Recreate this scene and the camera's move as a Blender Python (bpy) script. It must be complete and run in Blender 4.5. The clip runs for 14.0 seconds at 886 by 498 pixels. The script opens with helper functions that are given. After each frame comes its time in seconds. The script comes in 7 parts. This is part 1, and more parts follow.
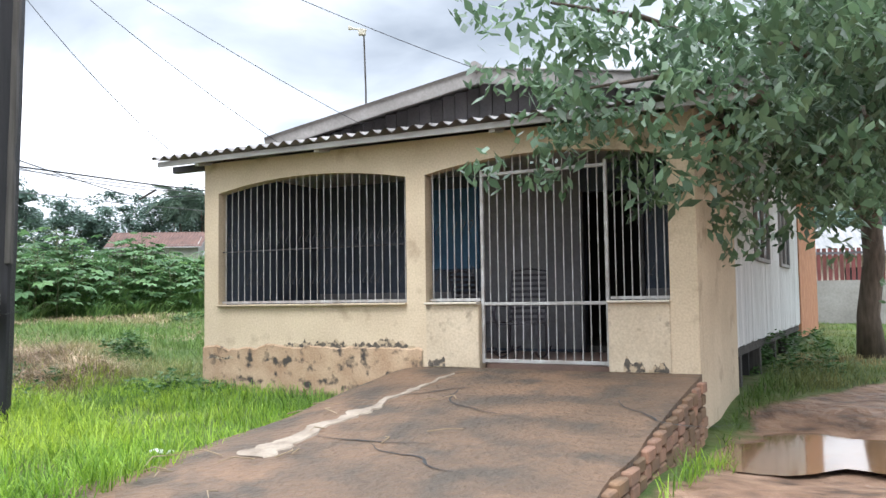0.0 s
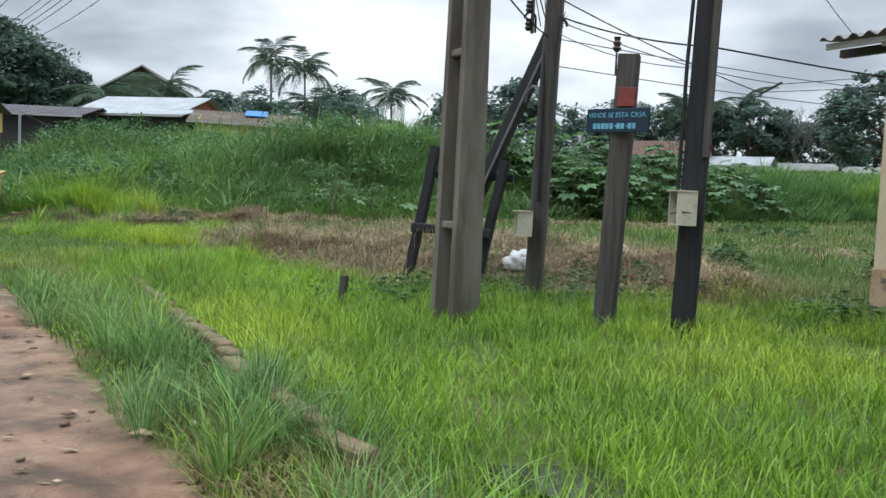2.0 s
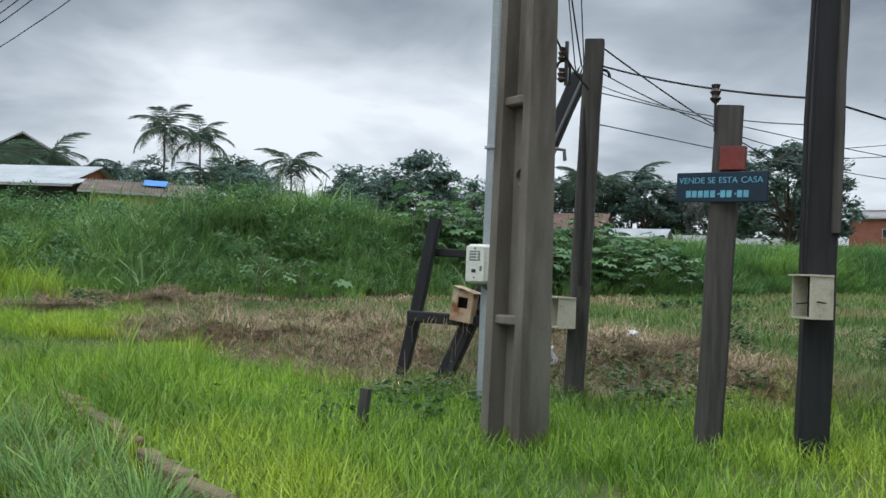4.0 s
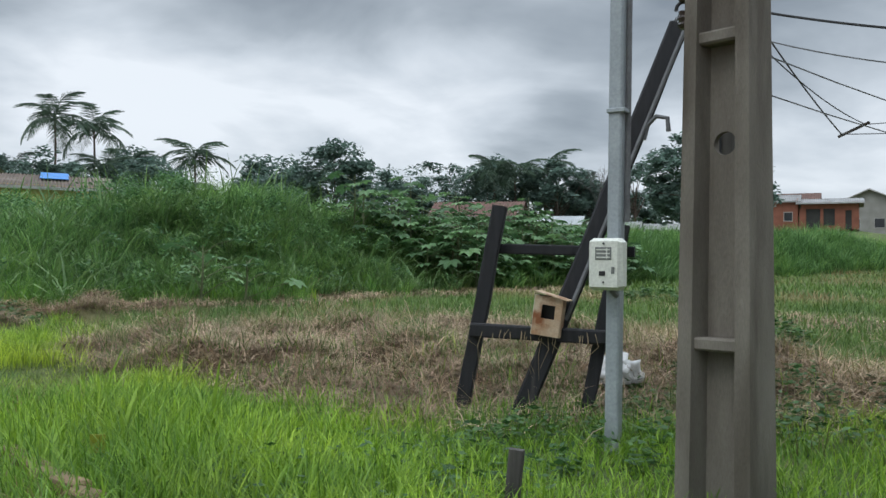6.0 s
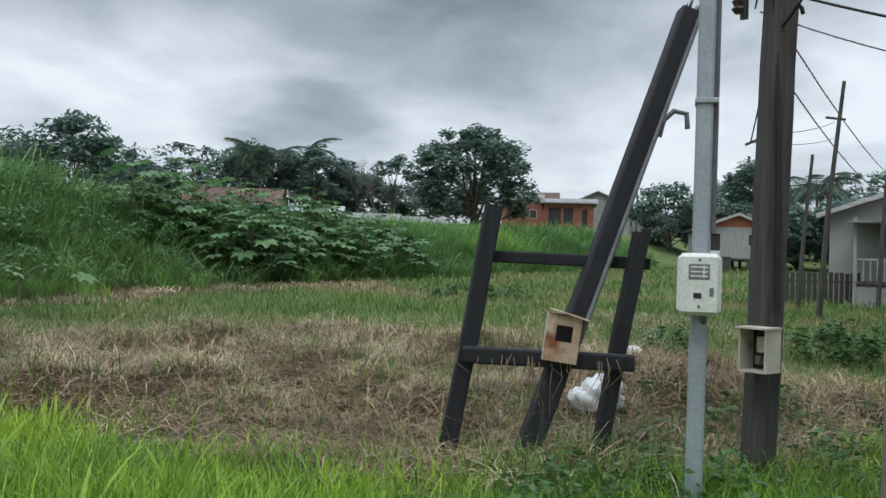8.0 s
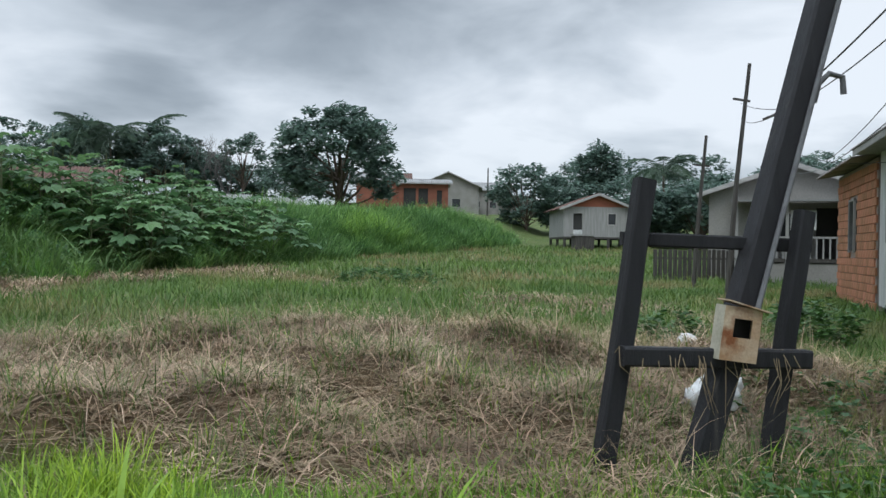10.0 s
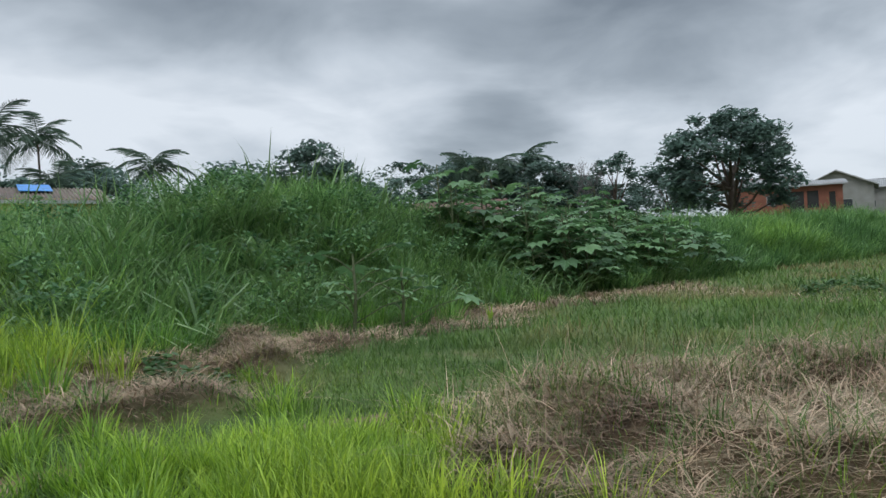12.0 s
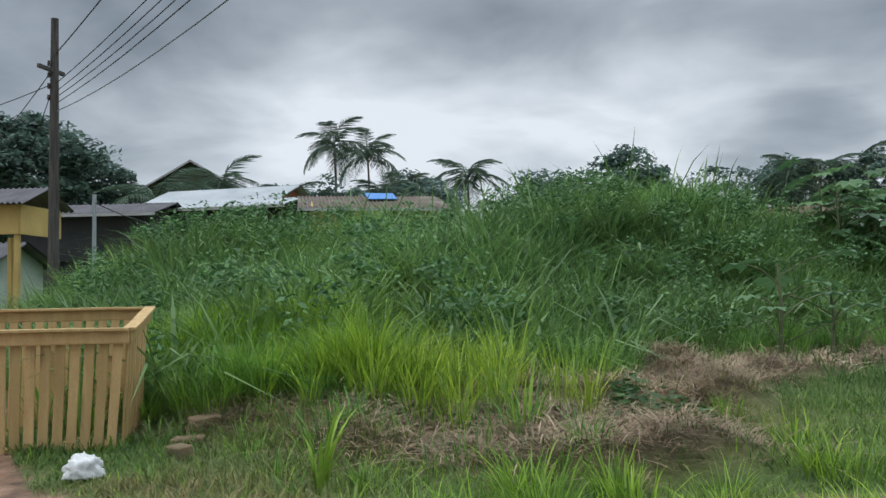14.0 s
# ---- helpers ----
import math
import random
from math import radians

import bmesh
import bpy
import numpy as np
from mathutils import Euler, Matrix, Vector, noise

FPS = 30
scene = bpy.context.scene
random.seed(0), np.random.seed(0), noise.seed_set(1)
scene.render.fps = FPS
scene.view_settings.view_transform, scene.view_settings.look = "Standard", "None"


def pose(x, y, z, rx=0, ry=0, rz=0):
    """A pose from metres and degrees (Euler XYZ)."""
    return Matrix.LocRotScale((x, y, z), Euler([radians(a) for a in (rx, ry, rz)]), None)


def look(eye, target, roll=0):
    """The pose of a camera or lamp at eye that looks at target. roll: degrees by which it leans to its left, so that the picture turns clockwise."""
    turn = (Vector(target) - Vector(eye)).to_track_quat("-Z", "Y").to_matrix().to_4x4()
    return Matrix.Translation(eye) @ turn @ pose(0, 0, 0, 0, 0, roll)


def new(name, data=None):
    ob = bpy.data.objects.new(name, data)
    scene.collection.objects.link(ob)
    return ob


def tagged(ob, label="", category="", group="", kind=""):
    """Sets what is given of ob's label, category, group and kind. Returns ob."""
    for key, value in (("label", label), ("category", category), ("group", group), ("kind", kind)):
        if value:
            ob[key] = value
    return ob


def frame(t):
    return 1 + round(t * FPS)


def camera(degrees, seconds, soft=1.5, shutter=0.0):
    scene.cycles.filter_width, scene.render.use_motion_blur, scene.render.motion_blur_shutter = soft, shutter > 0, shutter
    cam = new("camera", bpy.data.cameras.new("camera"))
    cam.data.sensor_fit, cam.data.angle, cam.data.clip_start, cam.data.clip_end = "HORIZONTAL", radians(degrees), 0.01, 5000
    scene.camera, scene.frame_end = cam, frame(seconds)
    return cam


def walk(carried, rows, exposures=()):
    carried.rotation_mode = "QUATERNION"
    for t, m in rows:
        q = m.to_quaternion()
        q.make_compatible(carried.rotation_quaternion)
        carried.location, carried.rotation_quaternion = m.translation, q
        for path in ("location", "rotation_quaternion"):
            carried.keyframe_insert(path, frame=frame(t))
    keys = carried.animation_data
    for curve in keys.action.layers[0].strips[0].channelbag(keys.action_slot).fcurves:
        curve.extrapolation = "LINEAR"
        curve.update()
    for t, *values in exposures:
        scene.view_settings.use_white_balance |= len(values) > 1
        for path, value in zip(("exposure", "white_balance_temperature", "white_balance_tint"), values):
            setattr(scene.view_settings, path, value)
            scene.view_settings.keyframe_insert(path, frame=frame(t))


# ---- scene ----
# ---------------------------------------------------------------- camera
cam = camera(55.8, 14.0)
PATH = [
    (0, (0.091, 0.057, 1.522), (0.081, 2.054, 1.639), -0.8),
    (0.5, (-0.572, 0.317, 1.543), (-1.122, 2.236, 1.666), 0.8),
    (1, (-1.152, 0.434, 1.476), (-2.135, 2.175, 1.5), 3.2),
    (1.5, (-1.718, 0.73, 1.463), (-2.832, 2.387, 1.35), 3),
    (2, (-2.256, 0.904, 1.437), (-3.318, 2.595, 1.323), 2.7),
    (2.5, (-2.737, 1.079, 1.488), (-3.701, 2.83, 1.442), 1.7),
    (3, (-3.322, 1.384, 1.525), (-4.234, 3.164, 1.555), 1.1),
    (3.2, (-3.517, 1.511, 1.506), (-4.425, 3.292, 1.57), 1.4),
    (5.3, (-5.615, 2.422, 1.546), (-6.277, 4.308, 1.595), 1.3),
    (5.5, (-5.839, 2.566, 1.562), (-6.485, 4.458, 1.607), 0.6),
    (6, (-6.384, 3.038, 1.583), (-7.005, 4.938, 1.634), 0.8),
    (6.5, (-6.935, 3.277, 1.603), (-7.459, 5.207, 1.654), 1.2),
    (7, (-7.504, 3.581, 1.641), (-7.876, 5.545, 1.703), 1.2),
    (7.2, (-7.675, 3.646, 1.672), (-7.993, 5.62, 1.734), 1.1),
    (9.3, (-9.749, 4.794, 1.711), (-9.349, 6.753, 1.707), 2.2),
    (9.5, (-9.896, 4.908, 1.695), (-9.484, 6.865, 1.688), 1.9),
    (10, (-10.295, 5.224, 1.69), (-9.928, 7.19, 1.692), 1),
    (10.5, (-10.847, 5.388, 1.708), (-10.599, 7.373, 1.718), -0.1),
    (11, (-11.443, 5.655, 1.671), (-11.43, 7.655, 1.699), -1.6),
    (11.5, (-12.037, 5.865, 1.691), (-12.293, 7.848, 1.748), -2.3),
    (12, (-12.573, 6.127, 1.693), (-13.036, 8.072, 1.751), -2.4),
    (12.5, (-13.122, 6.274, 1.711), (-13.728, 8.179, 1.772), -2.2),
    (13, (-13.623, 6.473, 1.715), (-14.35, 8.335, 1.775), -1.9),
    (13.5, (-14.173, 6.674, 1.748), (-15.049, 8.471, 1.819), -1.5),
    (14, (-14.668, 6.821, 1.771), (-15.761, 8.493, 1.87), -1),
]
# ---------------------------------------------------------------- light
# stops, colour temperature and tint of the camera
EXPOSURES = [(0.0, 1.33, 6350, 14), (0.3, 0.98, 6350, 12), (0.6, 0.4, 6300, 10), (1.0, -0.1, 6300, 10), (1.3, 0.2, 6300, 10), (1.6, 0.45, 6300, 10), (3.0, 0.33, 6300, 10), (6.0, 0.17, 6300, 10), (10.5, 0.15, 6200, 10), (11.5, 0.0, 6200, 10), (14.0, 0.05, 6300, 10)]
walk(cam, [(t, look(eye, target, roll)) for t, eye, target, roll in PATH], EXPOSURES)

SUN_EL, SUN_AZ = radians(58), radians(205)


def build_world():
    """Overcast sky: a thin share of clear sky under drifting grey cloud that brightens to the zenith."""
    w = bpy.data.worlds.new("overcast_sky")
    scene.world = w
    w.use_nodes = True
    nt = w.node_tree
    nt.nodes.clear()
    N, L = nt.nodes.new, nt.links.new
    out, bg = N("ShaderNodeOutputWorld"), N("ShaderNodeBackground")
    co, sep = N("ShaderNodeTexCoord"), N("ShaderNodeSeparateXYZ")
    L(co.outputs["Generated"], sep.inputs[0])

    def m(op, a, b=None, c=None):
        n = N("ShaderNodeMath")
        n.operation = op
        for i, v in enumerate((a, b, c)):
            if v is None:
                continue
            if isinstance(v, (int, float)):
                n.inputs[i].default_value = v
            else:
                L(v, n.inputs[i])
        return n.outputs[0]

    up = m("MAXIMUM", sep.outputs[2], 0.0)
    k = m("ADD", up, 0.22)
    cx, cy = m("DIVIDE", sep.outputs[0], k), m("DIVIDE", sep.outputs[1], k)
    comb = N("ShaderNodeCombineXYZ")
    L(cx, comb.inputs[0])
    L(cy, comb.inputs[1])
    big, fine = N("ShaderNodeTexNoise"), N("ShaderNodeTexNoise")
    for n, sc, de, ro in ((big, 0.75, 5.0, 0.45), (fine, 2.1, 6.0, 0.52)):
        L(comb.outputs[0], n.inputs["Vector"])
        n.inputs["Scale"].default_value, n.inputs["Detail"].default_value = sc, de
        n.inputs["Roughness"].default_value, n.inputs["Distortion"].default_value = ro, 0.35
    mixed = m("ADD", m("MULTIPLY", big.outputs["Fac"], 0.74), m("MULTIPLY", fine.outputs["Fac"], 0.26))
    thick = N("ShaderNodeMapRange")
    thick.interpolation_type = "SMOOTHSTEP"
    L(up, thick.inputs["Value"])
    thick.inputs["From Min"].default_value, thick.inputs["From Max"].default_value = 0.13, 0.32
    thick.inputs["To Min"].default_value, thick.inputs["To Max"].default_value = -0.035, 0.025
    mixed = m("ADD", mixed, thick.outputs[0])
    ramp = N("ShaderNodeValToRGB")
    L(mixed, ramp.inputs[0])
    e = ramp.color_ramp.elements
    e[0].position, e[0].color = 0.39, (0.80, 0.84, 0.875, 1)
    e[1].position, e[1].color = 0.61, (0.215, 0.25, 0.285, 1)
    for pos, col in ((0.46, (0.58, 0.63, 0.675, 1)), (0.53, (0.37, 0.415, 0.455, 1))):
        q = e.new(pos)
        q.color = col
    # bright band of thinner cloud low over the land, brighter zenith as under any overcast
    grad = N("ShaderNodeMapRange")
    L(up, grad.inputs["Value"])
    grad.inputs["From Min"].default_value, grad.inputs["From Max"].default_value = 0.34, 0.95
    grad.inputs["To Min"].default_value, grad.inputs["To Max"].default_value = 1.0, 4.7
    low = N("ShaderNodeMapRange")
    L(up, low.inputs["Value"])
    low.inputs["From Min"].default_value, low.inputs["From Max"].default_value = 0.0, 0.16
    low.inputs["To Min"].default_value, low.inputs["To Max"].default_value = 0.55, 0.0
    light = N("ShaderNodeMix")
    light.data_type = "RGBA"
    L(low.outputs[0], light.inputs["Factor"])
    L(ramp.outputs[0], light.inputs[6])
    light.inputs[7].default_value = (0.66, 0.71, 0.745, 1)
    scale = N("ShaderNodeVectorMath")
    scale.operation = "SCALE"
    L(light.outputs[2], scale.inputs[0])
    L(grad.outputs[0], scale.inputs["Scale"])
    sky = N("ShaderNodeTexSky")
    sky.sky_type, sky.sun_disc = "NISHITA", False
    sky.sun_elevation, sky.sun_rotation = SUN_EL, SUN_AZ
    dim = N("ShaderNodeVectorMath")
    dim.operation = "SCALE"
    L(sky.outputs[0], dim.inputs[0])
    dim.inputs["Scale"].default_value = 0.08
    both = N("ShaderNodeMix")
    both.data_type = "RGBA"
    both.inputs["Factor"].default_value = 0.92
    L(dim.outputs[0], both.inputs[6])
    L(scale.outputs[0], both.inputs[7])
    L(both.outputs[2], bg.inputs["Color"])
    bg.inputs["Strength"].default_value = 1.0
    L(bg.outputs[0], out.inputs[0])


build_world()
sun = new("sun", bpy.data.lights.new("sun", "SUN"))
sun.data.energy, sun.data.angle, sun.data.color = 1.1, radians(25), (0.97, 0.98, 0.94)
sun.rotation_euler = (radians(90) - SUN_EL, 0, radians(180) - SUN_AZ)

# ---------------------------------------------------------------- materials


def material(name, base, dark=None, scale=6.0, fine=60.0, rough=0.8, bump=0.25, metal=0.0, vary=0.0, leafy=0.0, spec=0.35,
             island=False, contrast=(0.3, 0.7), stretch=None, third=None, third_at=(0.55, 0.7), third_scale=1.5, bump_dist=0.01):
    """Procedural surface: two scales of variation, optional stain colour, optional per-object or per-piece tint, relief."""
    mt = bpy.data.materials.new(name)
    mt.use_nodes = True
    nt = mt.node_tree
    nt.nodes.clear()
    N, L = nt.nodes.new, nt.links.new
    out = N("ShaderNodeOutputMaterial")
    p = N("ShaderNodeBsdfPrincipled")
    co = N("ShaderNodeTexCoord")
    vec = co.outputs["Object"]
    if stretch:
        mp = N("ShaderNodeMapping")
        mp.inputs["Scale"].default_value = stretch
        L(vec, mp.inputs[0])
        vec = mp.outputs[0]

    def noise_tex(s, detail=5.0):
        n = N("ShaderNodeTexNoise")
        L(vec, n.inputs["Vector"])
        n.inputs["Scale"].default_value, n.inputs["Detail"].default_value = s, detail
        return n.outputs["Fac"]

    def ramped(fac, a, b):
        r = N("ShaderNodeMapRange")
        L(fac, r.inputs["Value"])
        r.inputs["From Min"].default_value, r.inputs["From Max"].default_value = a, b
        return r.outputs[0]

    def mix(fac, a, b, blend="MIX"):
        n = N("ShaderNodeMix")
        n.data_type, n.blend_type = "RGBA", blend
        if isinstance(fac, float):
            n.inputs["Factor"].default_value = fac
        else:
            L(fac, n.inputs["Factor"])
        for i, v in ((6, a), (7, b)):
            if isinstance(v, tuple):
                n.inputs[i].default_value = (*v, 1)
            else:
                L(v, n.inputs[i])
        return n.outputs[2]

    dark = dark or tuple(c * 0.6 for c in base)
    big, small = noise_tex(scale), noise_tex(fine, 3.0)
    col = mix(ramped(big, *contrast), base, dark)
    if third:
        col = mix(ramped(noise_tex(third_scale, 6.0), *third_at), col, third)
    grain = N("ShaderNodeMapRange")
    L(small, grain.inputs["Value"])
    grain.inputs["To Min"].default_value, grain.inputs["To Max"].default_value = 0.72, 1.28
    comb = N("ShaderNodeCombineColor")
    for i in range(3):
        L(grain.outputs[0], comb.inputs[i])
    col = mix(1.0, col, comb.outputs[0], "MULTIPLY")
    if vary:
        if island:
            src = N("ShaderNodeNewGeometry").outputs["Random Per Island"]
        else:
            src = N("ShaderNodeObjectInfo").outputs["Random"]
        hsv = N("ShaderNodeHueSaturation")
        vr, hr = N("ShaderNodeMapRange"), N("ShaderNodeMapRange")
        L(src, vr.inputs["Value"])
        L(src, hr.inputs["Value"])
        vr.inputs["To Min"].default_value, vr.inputs["To Max"].default_value = 1 - vary, 1 + vary
        hr.inputs["To Min"].default_value, hr.inputs["To Max"].default_value = 0.5 + vary * 0.035, 0.5 - vary * 0.035
        L(col, hsv.inputs["Color"])
        L(vr.outputs[0], hsv.inputs["Value"])
        L(hr.outputs[0], hsv.inputs["Hue"])
        col = hsv.outputs[0]
    L(col, p.inputs["Base Color"])
    p.inputs["Metallic"].default_value = metal
    p.inputs["Specular IOR Level"].default_value = spec
    rr = N("ShaderNodeMapRange")
    L(small, rr.inputs["Value"])
    rr.inputs["To Min"].default_value, rr.inputs["To Max"].default_value = max(0.02, rough - 0.1), min(1, rough + 0.1)
    L(rr.outputs[0], p.inputs["Roughness"])
    if bump:
        b = N("ShaderNodeBump")
        b.inputs["Strength"].default_value, b.inputs["Distance"].default_value = bump, bump_dist
        L(small, b.inputs["Height"])
        L(b.outputs[0], p.inputs["Normal"])
    if leafy:
        tr, ms = N("ShaderNodeBsdfTranslucent"), N("ShaderNodeMixShader")
        L(col, tr.inputs[0])
        ms.inputs[0].default_value = leafy
        L(p.outputs[0], ms.inputs[1])
        L(tr.outputs[0], ms.inputs[2])
        L(ms.outputs[0], out.inputs[0])
    else:
        L(p.outputs[0], out.inputs[0])
    return mt


M = {}
M["plaster"] = material("ochre_plaster", (0.56, 0.455, 0.325), (0.46, 0.365, 0.255), 1.7, 45, 0.9, 0.3, third=(0.30, 0.225, 0.15), third_at=(0.6, 0.78), third_scale=2.6)
M["plaster_low"] = material("stained_plaster_base", (0.46, 0.335, 0.22), (0.30, 0.19, 0.115), 2.6, 40, 0.95, 0.5, third=(0.055, 0.047, 0.04), third_at=(0.54, 0.66), third_scale=7.0)
M["plaster_pale"] = material("pale_plaster", (0.60, 0.54, 0.45), (0.47, 0.41, 0.33), 2.0, 45, 0.9, 0.3, third=(0.08, 0.07, 0.055), third_at=(0.66, 0.8), third_scale=1.4)
M["inner_wall"] = material("grey_inner_plaster", (0.21, 0.21, 0.22), (0.15, 0.152, 0.16), 1.2, 30, 0.9, 0.2)
# Blue wall paint set darker so that its colour carries the porch shade
M["inner_blue"] = material("shaded_blue_inner_paint", (0.085, 0.105, 0.135), (0.055, 0.07, 0.095), 1.2, 30, 0.85, 0.2)
M["tile_floor"] = material("brown_floor", (0.22, 0.14, 0.11), (0.14, 0.09, 0.075), 3, 40, 0.35, 0.1)
M["concrete_ramp"] = material("worn_mud_stained_concrete", (0.19, 0.115, 0.07), (0.09, 0.062, 0.042), 1.1, 16, 0.75, 1.0, third=(0.07, 0.054, 0.04), third_at=(0.46, 0.64), third_scale=2.3, bump_dist=0.06)
M["cement_patch"] = material("pale_cement", (0.34, 0.285, 0.225), (0.18, 0.14, 0.105), 5, 30, 0.9, 0.6)
M["kerb"] = material("mossy_kerb_brick", (0.22, 0.145, 0.09), (0.12, 0.10, 0.055), 5, 50, 0.95, 0.6, vary=0.3)
M["ramp_brick"] = material("eroded_ramp_brick", (0.26, 0.15, 0.09), (0.13, 0.085, 0.06), 4, 40, 0.95, 0.6, vary=0.35)
M["fibre"] = material("weathered_fibre_cement", (0.33, 0.31, 0.295), (0.20, 0.185, 0.175), 1.4, 30, 0.9, 0.3, third=(0.11, 0.10, 0.09), third_at=(0.52, 0.72), third_scale=0.8)
M["fascia"] = material("grey_painted_board", (0.42, 0.41, 0.395), (0.28, 0.27, 0.26), 2, 50, 0.7, 0.2, stretch=(1, 1, 4))
M["gable"] = material("dark_gable_boards", (0.15, 0.14, 0.15), (0.09, 0.085, 0.09), 2, 40, 0.85, 0.3, vary=0.2)
M["white_wood"] = material("dirty_white_painted_boards", (0.60, 0.60, 0.585), (0.46, 0.455, 0.44), 2.2, 60, 0.75, 0.25, vary=0.07, stretch=(6, 6, 0.7), third=(0.26, 0.24, 0.21), third_at=(0.66, 0.82), third_scale=1.2)
M["block"] = material("hollow_ceramic_block", (0.50, 0.235, 0.13), (0.36, 0.155, 0.085), 5, 50, 0.9, 0.4, vary=0.2)
M["mortar"] = material("cement_mortar", (0.36, 0.30, 0.26), (0.25, 0.205, 0.175), 5, 40, 0.95, 0.4)
M["bar"] = material("white_painted_steel_bar", (0.40, 0.395, 0.385), (0.24, 0.22, 0.20), 8, 60, 0.5, 0.1)
M["dark_iron"] = material("dark_iron", (0.045, 0.043, 0.045), (0.03, 0.028, 0.03), 8, 60, 0.5, 0.1)
M["blue_paint"] = material("blue_painted_door", (0.045, 0.13, 0.24), (0.03, 0.09, 0.17), 3, 50, 0.6, 0.15)
M["dark_glass"] = material("dark_window_glass", (0.035, 0.04, 0.045), (0.02, 0.022, 0.025), 1, 10, 0.12, 0.0, spec=0.5)
# Near-black: ramp cracks, plus shade painted as colour in rooms, doorways and sheds
M["shade_and_crack"] = material("shade_and_crack_black", (0.05, 0.048, 0.046), (0.03, 0.03, 0.03), 1, 10, 0.9, 0.0)
M["chair"] = material("dark_cord_and_iron", (0.055, 0.05, 0.06), (0.03, 0.028, 0.035), 8, 60, 0.55, 0.2)
M["pole_concrete"] = material("grey_cast_concrete", (0.175, 0.158, 0.134), (0.108, 0.094, 0.078), 2.4, 70, 0.92, 0.5, third=(0.07, 0.058, 0.045), third_at=(0.5, 0.68), third_scale=1.6, stretch=(2.5, 2.5, 0.5))
M["old_wood"] = material("weathered_grey_timber", (0.092, 0.085, 0.077), (0.046, 0.042, 0.038), 5, 70, 0.9, 0.6, stretch=(5, 5, 0.35), third=(0.035, 0.032, 0.03), third_at=(0.55, 0.7), third_scale=2.0)
M["black_wood"] = material("blackened_timber", (0.022, 0.022, 0.025), (0.012, 0.012, 0.014), 5, 70, 0.7, 0.6, stretch=(5, 5, 0.35), third=(0.055, 0.05, 0.045), third_at=(0.66, 0.8), third_scale=2.0)
M["red_paint"] = material("faded_red_paint", (0.22, 0.04, 0.035), (0.13, 0.04, 0.035), 9, 70, 0.8, 0.4, third=(0.12, 0.10, 0.09), third_at=(0.5, 0.62), third_scale=5)
M["steel"] = material("galvanised_steel", (0.33, 0.36, 0.38), (0.26, 0.29, 0.31), 3, 50, 0.5, 0.1, metal=0.25)
M["meter_white"] = material("off_white_polycarbonate", (0.66, 0.67, 0.61), (0.54, 0.55, 0.50), 3, 60, 0.45, 0.05)
M["meter_grey"] = material("grey_meter_window", (0.19, 0.20, 0.19), (0.12, 0.125, 0.12), 6, 60, 0.3, 0.0)
M["meter_dark"] = material("dark_plastic", (0.03, 0.03, 0.03), (0.02, 0.02, 0.02), 6, 60, 0.4, 0.0)
M["rusty"] = material("rusted_cream_sheet", (0.46, 0.37, 0.27), (0.33, 0.20, 0.11), 7, 60, 0.8, 0.4, third=(0.20, 0.075, 0.03), third_at=(0.52, 0.66), third_scale=6)
M["cream_box"] = material("aged_cream_box", (0.52, 0.49, 0.40), (0.38, 0.35, 0.27), 6, 60, 0.6, 0.2, third=(0.17, 0.13, 0.09), third_at=(0.62, 0.75), third_scale=6)
M["sign"] = material("dark_blue_sign_paint", (0.010, 0.030, 0.055), (0.007, 0.02, 0.036), 5, 60, 0.6, 0.2)
M["sign_letters"] = material("pale_blue_lettering", (0.16, 0.42, 0.55), (0.10, 0.30, 0.42), 20, 90, 0.7, 0.1)
M["porcelain"] = material("brown_glazed_porcelain", (0.06, 0.045, 0.04), (0.04, 0.03, 0.028), 4, 40, 0.25, 0.0)
M["cable"] = material("black_cable", (0.018, 0.018, 0.019), (0.012, 0.012, 0.012), 10, 60, 0.6, 0.0)
M["cable_grey"] = material("grey_aluminium_cable", (0.15, 0.155, 0.16), (0.1, 0.1, 0.105), 10, 60, 0.5, 0.0)
M["plastic_white"] = material("white_plastic_sack", (0.66, 0.67, 0.67), (0.46, 0.46, 0.45), 5, 30, 0.5, 0.4, bump_dist=0.02)
M["crate"] = material("yellow_painted_crate_timber", (0.50, 0.345, 0.155), (0.38, 0.25, 0.105), 3, 60, 0.75, 0.3, vary=0.12, stretch=(4, 4, 0.6), third=(0.17, 0.115, 0.06), third_at=(0.62, 0.78), third_scale=2.2)
M["yellow_wall"] = material("yellow_house_paint", (0.50, 0.36, 0.13), (0.40, 0.28, 0.10), 1.5, 30, 0.9, 0.2)
M["mint_wall"] = material("mint_house_paint", (0.40, 0.47, 0.40), (0.30, 0.35, 0.30), 1.5, 30, 0.9, 0.2)
M["zinc"] = material("bright_zinc_roof", (0.40, 0.42, 0.43), (0.29, 0.31, 0.32), 0.8, 20, 0.45, 0.1, metal=0.1)
M["grey_roof"] = material("grey_metal_roof", (0.27, 0.27, 0.27), (0.17, 0.17, 0.165), 0.8, 20, 0.7, 0.2)
M["brown_roof"] = material("weathered_brown_roof", (0.165, 0.125, 0.10), (0.095, 0.075, 0.064), 1.2, 20, 0.9, 0.4, third=(0.22, 0.19, 0.16), third_at=(0.55, 0.7), third_scale=0.7)
M["plaster_foot"] = material("ochre_render_with_mould", (0.53, 0.44, 0.325), (0.43, 0.345, 0.245), 1.7, 45, 0.9, 0.3, third=(0.11, 0.09, 0.065), third_at=(0.6, 0.74), third_scale=4.5)
